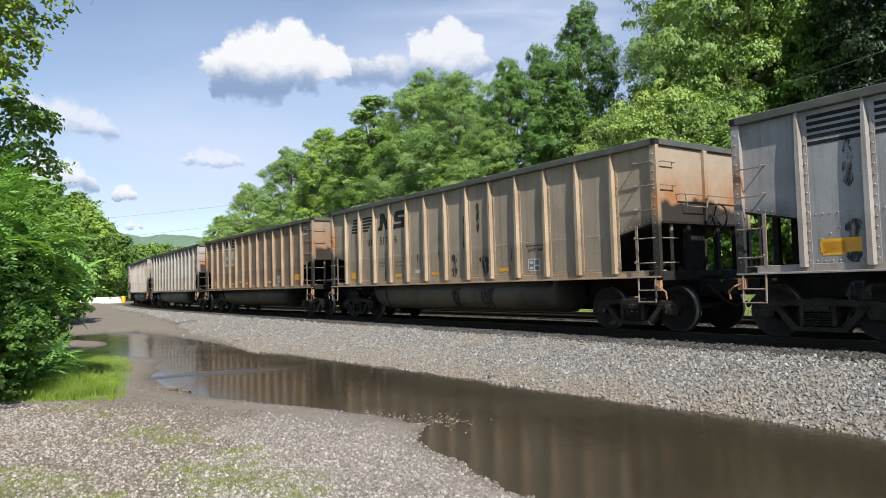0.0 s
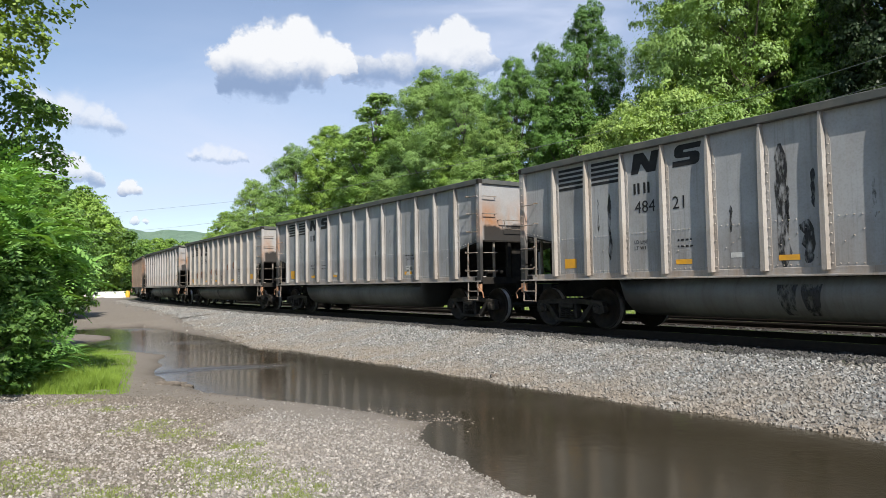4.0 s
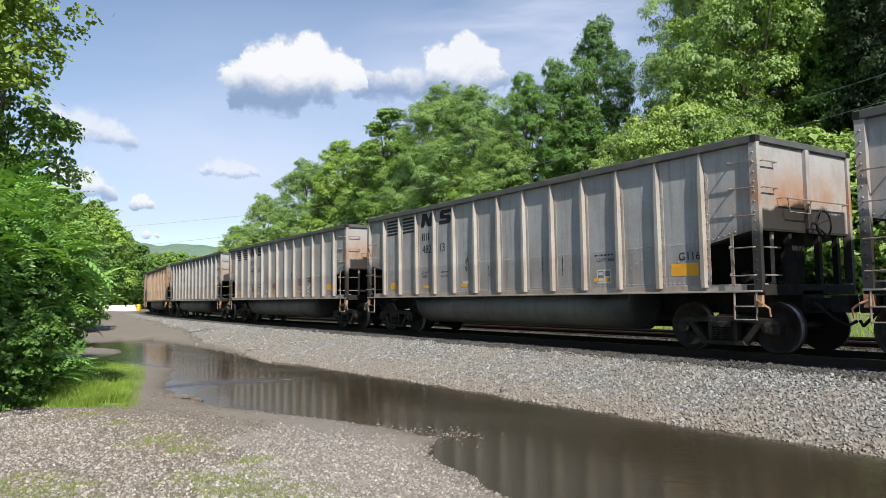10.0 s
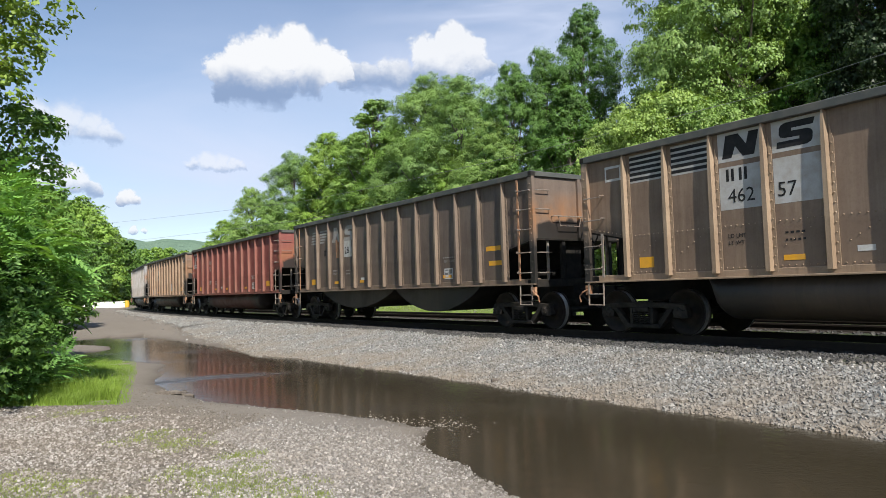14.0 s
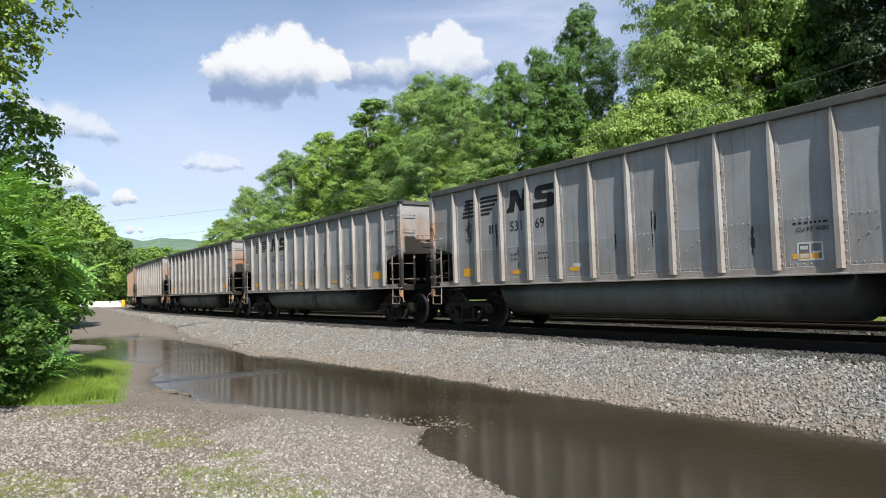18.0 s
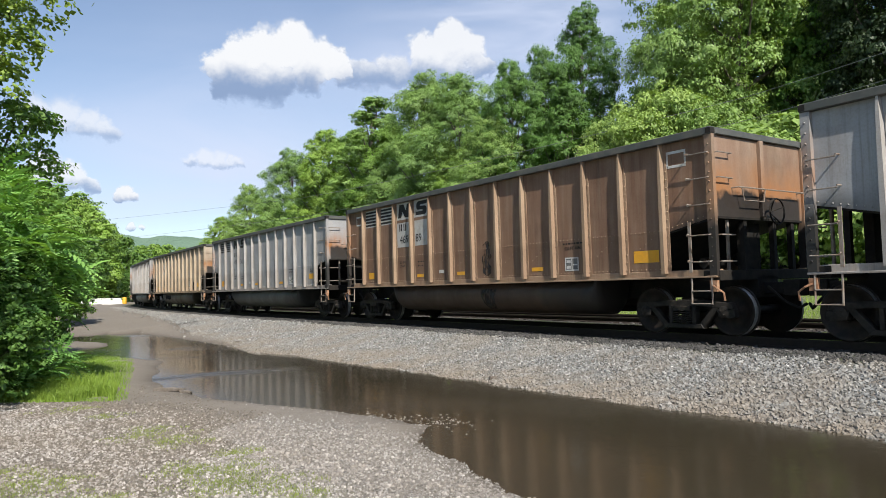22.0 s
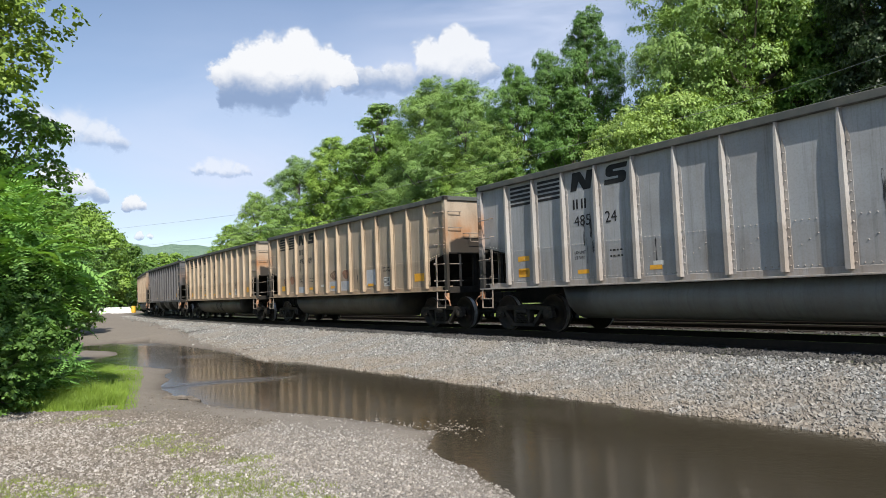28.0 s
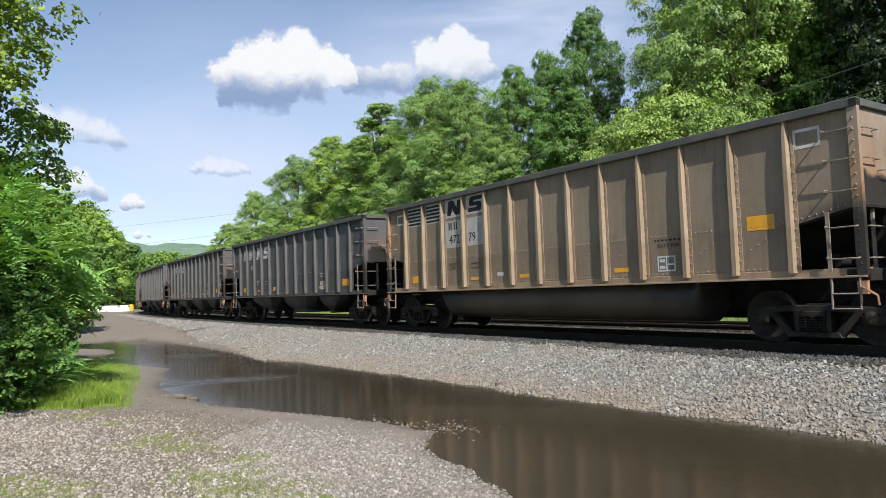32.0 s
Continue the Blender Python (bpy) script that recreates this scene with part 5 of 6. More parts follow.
def scrawl(car):
    """Looping lines of spray paint, no letters."""
    rng = random.Random(3)
    for x0, z0, wide, tall, y in ((panel(10) + 0.2, 1.5, 0.7, 0.45, -SHEET_Y - 0.008), (-3.2, 0.80, 1.5, 0.3, -1.474)):
        bm = bmesh.new()
        pts = [(x0 + wide * i / 26 + 0.09 * math.sin(2.2 * i), y, z0 + tall / 2 * math.sin(1.35 * i + 0.6 * math.sin(i)) + rng.uniform(-0.03, 0.03)) for i in range(27)]
        tube(bm, pts, 0.02, 4)
        part("painted_scrawl", bm, BLACKMARK, car, "dark looping spray-paint scrawl")


build_train()


# ---- trees ----
def leaves_soup(rng, spots, out, size, droop=0.2):
    """Folded leaves at spots, facing out of the crown; each leaf is two triangles."""
    n = len(spots)
    nrm = out + rng.normal(0, 0.55, (n, 3)) + np.array([0, 0, 0.35])
    nrm /= np.linalg.norm(nrm, axis=1, keepdims=True)
    along = rng.normal(0, 1, (n, 3)) - np.array([0, 0, droop])
    along -= nrm * (along * nrm).sum(1, keepdims=True)
    along /= np.linalg.norm(along, axis=1, keepdims=True)
    side = np.cross(nrm, along)
    ln = size * rng.uniform(0.65, 1.35, (n, 1))
    w = ln * rng.uniform(0.28, 0.42, (n, 1))
    v = np.stack([spots - along * ln / 2, spots + side * w - nrm * w * 0.25, spots + along * ln / 2, spots - side * w - nrm * w * 0.25], 1)
    f = np.arange(n)[:, None] * 4
    return v.reshape(-1, 3), np.concatenate([f + [0, 1, 2], f + [0, 2, 3]], 1).reshape(-1, 3)


def chips_soup(rng, spots, out, size):
    """Far leaves: one pointed triangle each."""
    n = len(spots)
    nrm = out + rng.normal(0, 0.27, (n, 3)) + np.array([0, 0, 0.3])
    nrm /= np.linalg.norm(nrm, axis=1, keepdims=True)
    along = rng.normal(0, 1, (n, 3))
    along -= nrm * (along * nrm).sum(1, keepdims=True)
    along /= np.linalg.norm(along, axis=1, keepdims=True)
    side = np.cross(nrm, along)
    ln = size * rng.uniform(0.65, 1.4, (n, 1))
    w = ln * rng.uniform(0.38, 0.55, (n, 1))
    v = np.stack([spots + along * ln * 0.62, spots - along * ln * 0.38 + side * w, spots - along * ln * 0.3 - side * w], 1)
    return v.reshape(-1, 3), np.arange(n * 3).reshape(-1, 3)


def frond_soup(rng, spots, out, length, pairs=8):
    """Feathered leaves, each of several paired leaflets on an arching stalk."""
    n = len(spots)
    d = out * np.array([1, 1, 0.3]) + rng.normal(0, 0.4, (n, 3))
    d /= np.linalg.norm(d, axis=1, keepdims=True)
    up = np.tile(np.array([[0.0, 0.0, 1.0]]), (n, 1)) + rng.normal(0, 0.25, (n, 3))
    side = np.cross(d, up)
    side /= np.linalg.norm(side, axis=1, keepdims=True)
    up = np.cross(side, d)
    ln = length * rng.uniform(0.7, 1.25, (n, 1))
    vs, fs, base = [], [], 0
    for i in range(pairs):
        t = (i + 0.6) / pairs
        c = spots + d * ln * t - up * ln * (0.55 * t * t) + up * ln * 0.1 * t
        for k in (-1, 1):
            a = side * k * 0.92 + d * 0.35 - up * 0.25
            l2 = ln * (0.30 * (1 - 0.9 * abs(t - 0.4)))
            w = l2 * 0.23
            v = np.stack([c, c + a * l2 * 0.5 + d * w, c + a * l2, c + a * l2 * 0.5 - d * w], 1).reshape(-1, 3)
            f = np.arange(n)[:, None] * 4 + base
            vs.append(v), fs.append(np.concatenate([f + [0, 1, 2], f + [0, 2, 3]], 1).reshape(-1, 3))
            base += 4 * n
    return np.vstack(vs), np.vstack(fs)


def build_tree(name, height, spread, leaves, leaf, mat, seed, low=0.22, frond="chip", lobes=26, label="", category="tree"):
    """Trunk, limbs and a crown of leaves that sit on the shells of many uneven lobes."""
    rng = np.random.default_rng(seed)
    tree = new(name)
    centres, sizes = [], []
    for i in range(lobes):
        u = (i + 0.5) / lobes
        z = low + (0.93 - low) * u
        prof = math.sin(math.pi * min(0.97, 0.16 + 0.84 * u)) ** 0.7
        a = 2.4 * i + rng.uniform(-0.5, 0.5)
        q = spread * prof * (0.35 + 0.6 * math.sqrt(rng.uniform(0.1, 1)))
        centres.append((q * math.cos(a), q * math.sin(a), height * z * rng.uniform(0.95, 1.03)))
        sizes.append(spread * rng.uniform(0.24, 0.42) * (0.75 + 0.4 * prof))
    centres.append((0, 0, height * 0.92)), sizes.append(spread * 0.28)
    C, Q = np.array(centres), np.array(sizes)
    bm = bmesh.new()
    top = height * 0.8
    tube(bm, [(rng.normal(0, 0.02) * z, rng.normal(0, 0.02) * z, z) for z in (-0.3, 0.4, height * 0.25, height * 0.5, top)], [0.024 * height, 0.018 * height, 0.014 * height, 0.009 * height, 0.002 * height], 8)
    part("trunk", bm, BARK, tree, shade=True)
    bm = bmesh.new()
    for c in C[::2]:
        z = max(height * 0.15, c[2] - height * rng.uniform(0.12, 0.22))
        m = Vector(c) * 0.5 + Vector((0, 0, z)) * 0.5 + Vector((0, 0, -0.03 * height))
        tube(bm, [(0, 0, z), m, Vector(c)], [0.008 * height, 0.005 * height, 0.0015 * height], 5)
    tagged(part("branching", bm, BARK, tree, shade=True), kind="stuff")
    pick = rng.choice(len(C), leaves, p=Q ** 2 / (Q ** 2).sum())
    out = rng.normal(0, 1, (leaves, 3))
    out[:, 2] = np.where(rng.random(leaves) < 0.7, np.abs(out[:, 2]), out[:, 2])
    out /= np.linalg.norm(out, axis=1, keepdims=True)
    # every lobe carries tufts of leaves on its shell
    tufts = 26
    T = rng.normal(0, 1, (len(C), tufts, 3))
    T[..., 2] = np.where(rng.random((len(C), tufts)) < 0.65, np.abs(T[..., 2]), T[..., 2])
    T /= np.linalg.norm(T, axis=2, keepdims=True)
    tq = rng.uniform(0.75, 1.12, (len(C), tufts, 1))
    at = C[:, None, :] + T * Q[:, None, None] * tq * np.array([1, 1, 0.78])
    which = rng.integers(0, tufts, leaves)
    tuft = Q[pick] * rng.uniform(0.2, 0.36, (len(C), tufts))[pick, which]
    rad = tuft * (0.55 + 0.45 * rng.random(leaves) ** 0.5)
    loose = rng.random(leaves) < 0.15
    rad = np.where(loose, rad * rng.uniform(1.2, 2.0, leaves), rad)
    spots = at[pick, which] + out * rad[:, None] * np.array([1, 1, 0.7])
    face = out * 0.7 + T[pick, which] * 0.6
    face /= np.linalg.norm(face, axis=1, keepdims=True)
    v, f = {"frond": frond_soup, "leaf": leaves_soup, "chip": chips_soup}[frond](rng, spots, face, leaf)
    part("crown", soup("crown", v, f, mat), mat, tree)
    return tagged(tree, label, category)


def place_at(px, dist, drop=0.0):
    """A place on the ground at an azimuth (degrees, to the right) and a distance from the camera."""
    a = radians(px)
    x, y = dist * math.sin(a), dist * math.cos(a)
    return x, y, float(ground_height(np.array([x]), np.array([y]))[0]) - drop


TURNS = random.Random(12)


def plant(model, az, dist, tall, group, label="", wide=0.85):
    """A copy of a model tree whose top stands tall metres over the ground of the lot."""
    x, y, z = place_at(az, dist)
    k = (tall - z) / model["tall"]
    ob = copy_thing(model, pose(x, y, z - 0.1, 0, 0, TURNS.uniform(0, 360)))
    ob.scale = (k * wide * TURNS.uniform(0.92, 1.1), k * wide * TURNS.uniform(0.92, 1.1), k)
    return tagged(ob, label or model["label"], model["category"], group)


def model(key, height, **values):
    ob = build_tree("tree", height, **values)
    ob["tall"] = height
    return ob


def build_woods():
    kinds = {
        "mid": model("mid", 16, spread=4.4, leaves=110000, leaf=0.12, mat=LEAF_MID, seed=1, lobes=40, label="leafy green deciduous tree on the wooded bank"),
        "olive": model("olive", 16, spread=4.6, leaves=140000, leaf=0.10, mat=LEAF_OLIVE, seed=2, lobes=44, label="olive-green deciduous tree with a loose crown"),
        "dark": model("dark", 17, spread=4.0, leaves=85000, leaf=0.145, mat=LEAF_DARK, seed=3, low=0.12, lobes=42, label="tall dark green deciduous tree"),
        "thin": model("thin", 17, spread=2.5, leaves=34000, leaf=0.13, mat=LEAF_OLIVE, seed=4, low=0.3, lobes=30, label="slender tree with a thin open crown"),
        "oak": model("oak", 17, spread=4.2, leaves=125000, leaf=0.115, mat=LEAF_DARK, seed=37, low=0.06, lobes=46, label="tall full dark green tree with an uneven top"),
        # added to fill gaps; forest shade is put into the leaf colour
        "shaded_tree": model("shaded_tree", 17, spread=4.0, leaves=60000, leaf=0.15, mat=LEAF_SHADED, seed=24, low=0.05, lobes=46, label="added near-black tree with the shade of the wood in its leaves"),
        "shrub": model("shrub", 7, spread=3.6, leaves=60000, leaf=0.125, mat=LEAF_BRIGHT, seed=5, low=0.08, frond="leaf", lobes=34, label="bright green sumac shrub with feathered leaves", category="shrub"),
        "bush": model("bush", 5, spread=3.0, leaves=17000, leaf=0.17, mat=LEAF_BRIGHT, seed=6, low=0.05, lobes=34, label="bright green undergrowth bush", category="shrub"),
        "back": model("back", 16, spread=4.6, leaves=9000, leaf=0.42, mat=LEAF_MID, seed=7, lobes=30, label="leafy green tree deep in the wood"),
        "shade": model("shade", 16, spread=4.6, leaves=9000, leaf=0.42, mat=LEAF_DARK, seed=8, lobes=30, label="dark green tree deep in the wood"),
        "side": model("side", 9, spread=3.0, leaves=22000, leaf=0.17, mat=LEAF_MID, seed=9, low=0.06, lobes=34, label="leafy green tree beside the pool"),
        "gloom": model("gloom", 9, spread=3.0, leaves=18000, leaf=0.18, mat=LEAF_DARK, seed=10, low=0.04, lobes=34, label="dark green tree beside the pool"),
    }
    # azimuth, distance, height of the top over the lot
    rows = (("mid", -17.6, 108, 13.2), ("olive", -15.6, 92, 15.6), ("olive", -12.3, 76, 17.0), ("mid", -9.3, 67, 17.3), ("thin", -5.7, 58, 18.5), ("mid", -7.0, 64, 16.6), ("mid", -4.2, 57, 15.6),
            ("olive", -1.3, 50, 17.4), ("olive", 1.6, 47, 16.4), ("olive", 4.0, 41, 11.8), ("oak", 6.0, 41, 15.4), ("oak", 8.7, 41.5, 16.2), ("oak", 11.9, 42, 18.8), ("dark", 10.3, 39, 13.2), ("olive", 20.9, 37, 20.5), ("olive", 24.0, 35, 20.5), ("mid", 26.8, 37, 20.5),
            ("dark", 30.4, 36, 22), ("shaded_tree", 33.0, 34, 21), ("shaded_tree", 35.2, 33, 20), ("dark", 27.6, 41, 22),
            ("mid", -13.8, 84, 12.5), ("mid", -10.6, 70, 12.3), ("mid", -7.2, 62, 12.0), ("mid", -3.6, 54, 12.0), ("mid", 0.6, 46, 11.5), ("mid", 4, 42, 10.5), ("dark", 13.4, 42, 11.6), ("mid", 16.5, 39, 12.5), ("shaded_tree", 20.5, 44, 17), ("shaded_tree", 14.5, 46, 12), ("dark", 37, 34, 17), ("dark", 41, 33, 17))
    for key, az, dist, tall in rows:
        plant(kinds[key], az, dist * 1.12, 1.65 + (tall - 1.65) * 1.12, "trees on the bank", wide=0.66 if 16 < az < 26 else 0.64 if az > 16 else 0.62 if key == "oak" else 1.35 if key == "thin" else 0.8)
    rows = (("shrub", 14.6, 28.5, 8.2), ("shrub", 17.6, 27.5, 8.9), ("shrub", 20.2, 27, 8.3), ("shrub", 23.4, 26.5, 7.2), ("bush", 27, 26, 7.0), ("bush", 30.5, 26, 6.6), ("bush", 34, 25, 6.5),
            ("bush", 10.2, 33, 6.4), ("bush", 8.2, 35, 6.6), ("bush", 6.0, 37, 7.0), ("bush", 4.6, 37, 7.2), ("shrub", 2.4, 41, 8.0), ("bush", 0.2, 42, 7.6), ("shrub", -2, 47, 8.6), ("bush", -4.2, 50, 8.4),
            ("bush", -6.5, 57, 9.0), ("bush", -8.8, 61, 9.0), ("bush", -11, 68, 9.4), ("bush", -13, 76, 9.8), ("bush", -14.8, 84, 9.4), ("bush", -16.4, 93, 9.2))
    for key, az, dist, tall in rows:
        plant(kinds[key], az, dist * 1.22, 1.65 + (tall - 1.65) * 1.22, "shrubs along the line", wide=0.72 if 13 < az < 22 else 0.95)
    # the wood goes on behind, and round the far bend
    rng = random.Random(4)
    for i in range(36):
        s, r = rng.uniform(-150, 70), -rng.uniform(33, 62)
        x, y, _ = on_line(s, r)
        plant(kinds[rng.choice(("back", "shade"))], math.degrees(math.atan2(x, y)), math.hypot(x, y), rng.uniform(13, 17), "trees on the bank")
    # left of the pool
    rows = (("shade", -23.4, 150, 9.5), ("shade", -24.6, 135, 12.2), ("back", -25.8, 142, 15), ("side", -27.7, 112, 16.6), ("side", -30.0, 44, 7.9), ("back", -27.2, 130, 17), ("back", -28.6, 128, 18), ("gloom", -30.2, 60, 10.0), ("side", -31.5, 42, 8.4), ("gloom", -32.6, 30, 6.2), ("gloom", -34.5, 36, 9.0), ("side", -36, 30, 9.0), ("gloom", -38, 40, 11), ("side", -42, 30, 10), ("shade", -34, 52, 12), ("shade", -30, 75, 11), ("shade", -27, 105, 10))
    for key, az, dist, tall in rows:
        plant(kinds[key], az, dist, tall, "trees beside the pool")
    for az, dist, tall in ((-24.2, 124, 6), (-25.4, 122, 6.4), (-26.6, 120, 6.2), (-27.8, 122, 7), (-29, 118, 7), (-23.2, 130, 5.5)):
        plant(kinds["gloom"], az, dist, tall, "trees beside the pool", wide=1.5)
    for az, dist, tall in ((-21.8, 190, 14.5), (-20.6, 210, 15), (-19.4, 200, 15), (-18.4, 215, 16), (-22.6, 180, 14), (-23.6, 170, 13), (-16.8, 190, 15)):
        plant(kinds["back"], az, dist, tall, "trees beyond the bend")
    for ob in kinds.values():
        for o in (*ob.children_recursive, ob):
            bpy.data.objects.remove(o)


build_woods()


def build_near_trees():
    def put(ob, az, dist, turn):
        ob.matrix_basis = pose(*place_at(az, dist), 0, 0, turn)
    put(build_tree("sumac", 3.95, 1.6, 1700, 0.56, LEAF_SUMAC, 11, low=0.34, frond="frond", lobes=40, label="bright green sumac with long feathered leaves at the pool's edge", category="shrub"), -34.3, 15.0, 40)
    put(build_tree("sumac", 3.1, 0.95, 800, 0.46, LEAF_SUMAC, 12, low=0.4, frond="frond", lobes=26, label="green sumac arching over the silt", category="shrub"), -31.9, 15.6, 100)
    put(build_tree("walnut_tree", 11.8, 2.25, 30000, 0.115, LEAF_WALNUT, 13, low=0.45, frond="leaf", lobes=46, label="tall tree with a loose yellow-green crown and dark trunk"), -38.5, 15.0, 10)
    # the dark leaf colour of these two bushes carries the shade down there
    put(build_tree("undergrowth_bush", 2.5, 1.1, 15000, 0.10, LEAF_DARK, 17, low=0.03, frond="leaf", lobes=26, label="dense undergrowth below the sumac, its shade put into dark leaves", category="shrub"), -33.0, 14.6, 20)
    put(build_tree("undergrowth_bush", 1.9, 0.95, 9000, 0.085, LEAF_DARK, 29, low=0.03, frond="leaf", lobes=22, label="low bush beside the grass, its shade put into dark leaves", category="shrub"), -34.0, 13.3, 60)
    put(build_tree("sumac", 1.6, 0.75, 420, 0.36, LEAF_SUMAC, 31, low=0.05, frond="frond", lobes=18, label="young shaded sumac above the tall grass", category="shrub"), -31.9, 14.0, 15)
    put(build_tree("maple", 7.0, 1.5, 6500, 0.12, LEAF_DARK, 14, low=0.45, frond="leaf", lobes=34, label="dark green young maple behind the sumac"), -33.8, 17.0, 70)
    # stands out of view, added only for the shade of its crown
    put(build_tree("tree", 9.0, 1.6, 8000, 0.12, LEAF_MID, 27, low=0.62, frond="leaf", lobes=34, label="unseen tall leafy tree added to shade the undergrowth"), -52.3, 8.0, 30)


build_near_trees()


# ---- loose stone ----
def stones(name, x, y, size, mat, label, sunk=0.2, z=None):
    """Angular stones lying on the ground, joined: there are tens of thousands."""
    rng = np.random.default_rng(len(x))
    n = len(x)
    z = ground_height(x, y) if z is None else z
    cube = np.array([(-1, -1, -1), (1, -1, -1), (1, 1, -1), (-1, 1, -1), (-1, -1, 1), (1, -1, 1), (1, 1, 1), (-1, 1, 1)], float) * 0.5
    v = cube[None] * (1 + rng.uniform(-0.42, 0.3, (n, 8, 3)))
    v *= (size[:, None] * rng.uniform(0.6, 1.2, (n, 3)) * np.array([1.1, 1, 0.8]))[:, None, :]
    q = rng.normal(0, 1, (n, 4))
    q /= np.linalg.norm(q, axis=1, keepdims=True)
    w, a, b, c = q.T
    rot = np.stack([1 - 2 * (b * b + c * c), 2 * (a * b - c * w), 2 * (a * c + b * w), 2 * (a * b + c * w), 1 - 2 * (a * a + c * c), 2 * (b * c - a * w), 2 * (a * c - b * w), 2 * (b * c + a * w), 1 - 2 * (a * a + b * b)], 1).reshape(n, 3, 3)
    v = np.einsum("nij,nkj->nki", rot, v) + np.stack([x, y, z + size * sunk], 1)[:, None, :]
    f = np.array([(3, 2, 1, 0), (4, 5, 6, 7), (0, 1, 5, 4), (1, 2, 6, 5), (2, 3, 7, 6), (3, 0, 4, 7)])
    faces = (np.arange(n)[:, None, None] * 8 + f[None]).reshape(-1, 4)
    return tagged(new(name, soup(name, v.reshape(-1, 3), faces, mat)), label, "stones", kind="stuff")


def build_stones():
    rng = np.random.default_rng(21)
    s = np.concatenate([rng.uniform(-6, 14.5, 44000), rng.uniform(-24, -6, 14000), rng.uniform(-60, -24, 8000)])
    foot = np.minimum(np.interp(s, FAR_S, FAR_R) + 0.1, np.interp(s, STONE_S, STONE_R))
    r = 1.25 + (foot - 1.25) * rng.random(len(s)) ** 0.9
    r = r + np.where(rng.random(len(s)) < 0.12, rng.exponential(0.25, len(s)), 0)
    x, y, _ = on_line(s, r)
    size = rng.uniform(0.022, 0.047, len(s)) * np.where(s < -24, 1.9, np.where(s < -6, 1.35, 1.0))
    keep = ground_height(x, y) > WATER_Z - 0.01
    near_rail = r < 2.1 + 0.1 * ripple(x, y, 0.35, 5) + 0.05 * rng.normal(0, 1, len(r))
    stones("ballast_stones", x[keep & ~near_rail], y[keep & ~near_rail], size[keep & ~near_rail], BALLAST, "grey crushed-stone ballast on the bank", 0.15)
    stones("shoulder_stones", x[near_rail], y[near_rail], size[near_rail], DARKSTONE, "dark ballast beside the rail", 0.1)
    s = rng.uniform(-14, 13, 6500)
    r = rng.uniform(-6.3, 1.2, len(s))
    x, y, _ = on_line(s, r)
    stones("bed_stones", x, y, rng.uniform(0.04, 0.075, len(s)), DARKSTONE, "ballast between the rails, dark with coal dust and painted shade", 0.0)
    # the lot: small gravel everywhere, and flat pale pebbles, coarser away from the pool
    az, d = np.radians(rng.uniform(-37, 16, 170000)), np.sqrt(rng.uniform(4.4 ** 2, 14.5 ** 2, 170000))
    x, y = d * np.sin(az), d * np.cos(az)
    z = ground_height(x, y)
    s, r = off_line(x, y)
    in_lot = r - np.interp(s, LOT_S, LOT_R)
    keep = (z > WATER_Z - 0.004) & (rng.random(len(s)) < np.clip(0.55 + in_lot * 1.3, 0.05, 1)) & ~((y > 11.1) & (r > np.interp(s, LAWN_S, LAWN_R) - 0.3)) & (r > 6.8)
    x, y, deep = x[keep][:62000], y[keep][:62000], in_lot[keep][:62000]
    fine = x + 0.5 * ripple(x, y, 1.0, 3) > -1.9 - 0.25 * (y - 6)
    size = (0.008 + 0.016 * rng.random(len(x)) ** 2.5) * (0.8 + 0.03 * np.hypot(x, y))
    stones("gravel", x[~fine], y[~fine], size[~fine], GRAVEL, "brown-grey gravel strewn over the lot", 0.15)
    stones("fine_gravel", x[fine], y[fine], size[fine], FINE, "pale grey fine gravel beside the pool", 0.15)
    pale = (deep > 0.2) & (rng.random(len(x)) < np.clip(0.16 * deep, 0, 0.3))
    x, y = x[pale] + 0.013, y[pale] - 0.017
    stones("pebbles", x, y, (0.011 + 0.019 * rng.random(len(x)) ** 1.8) * (0.85 + 0.025 * np.hypot(x, y)), PEBBLE, "pale worn pebbles among the gravel", 0.1)
    # pebbles that break the surface round the spit
    at = np.repeat(np.array([(7.4, 7.95), (7.8, 7.86), (8.2, 7.78), (8.5, 7.6), (8.75, 7.55), (8.6, 7.3)]), 45, 0) + rng.normal(0, 1, (270, 2)) * np.array([0.2, 0.11])
    at[::9] += rng.normal(0, 0.35, at[::9].shape) - np.array([0, 0.2])
    x, y, _ = on_line(at[:, 0], at[:, 1])
    stones("wet_pebbles", x, y, 0.01 + 0.022 * rng.random(len(x)) ** 2.5, GRAVEL, "pale pebbles standing out of the shallow water", 0.0, np.maximum(ground_height(x, y), WATER_Z - 0.004))


build_stones()


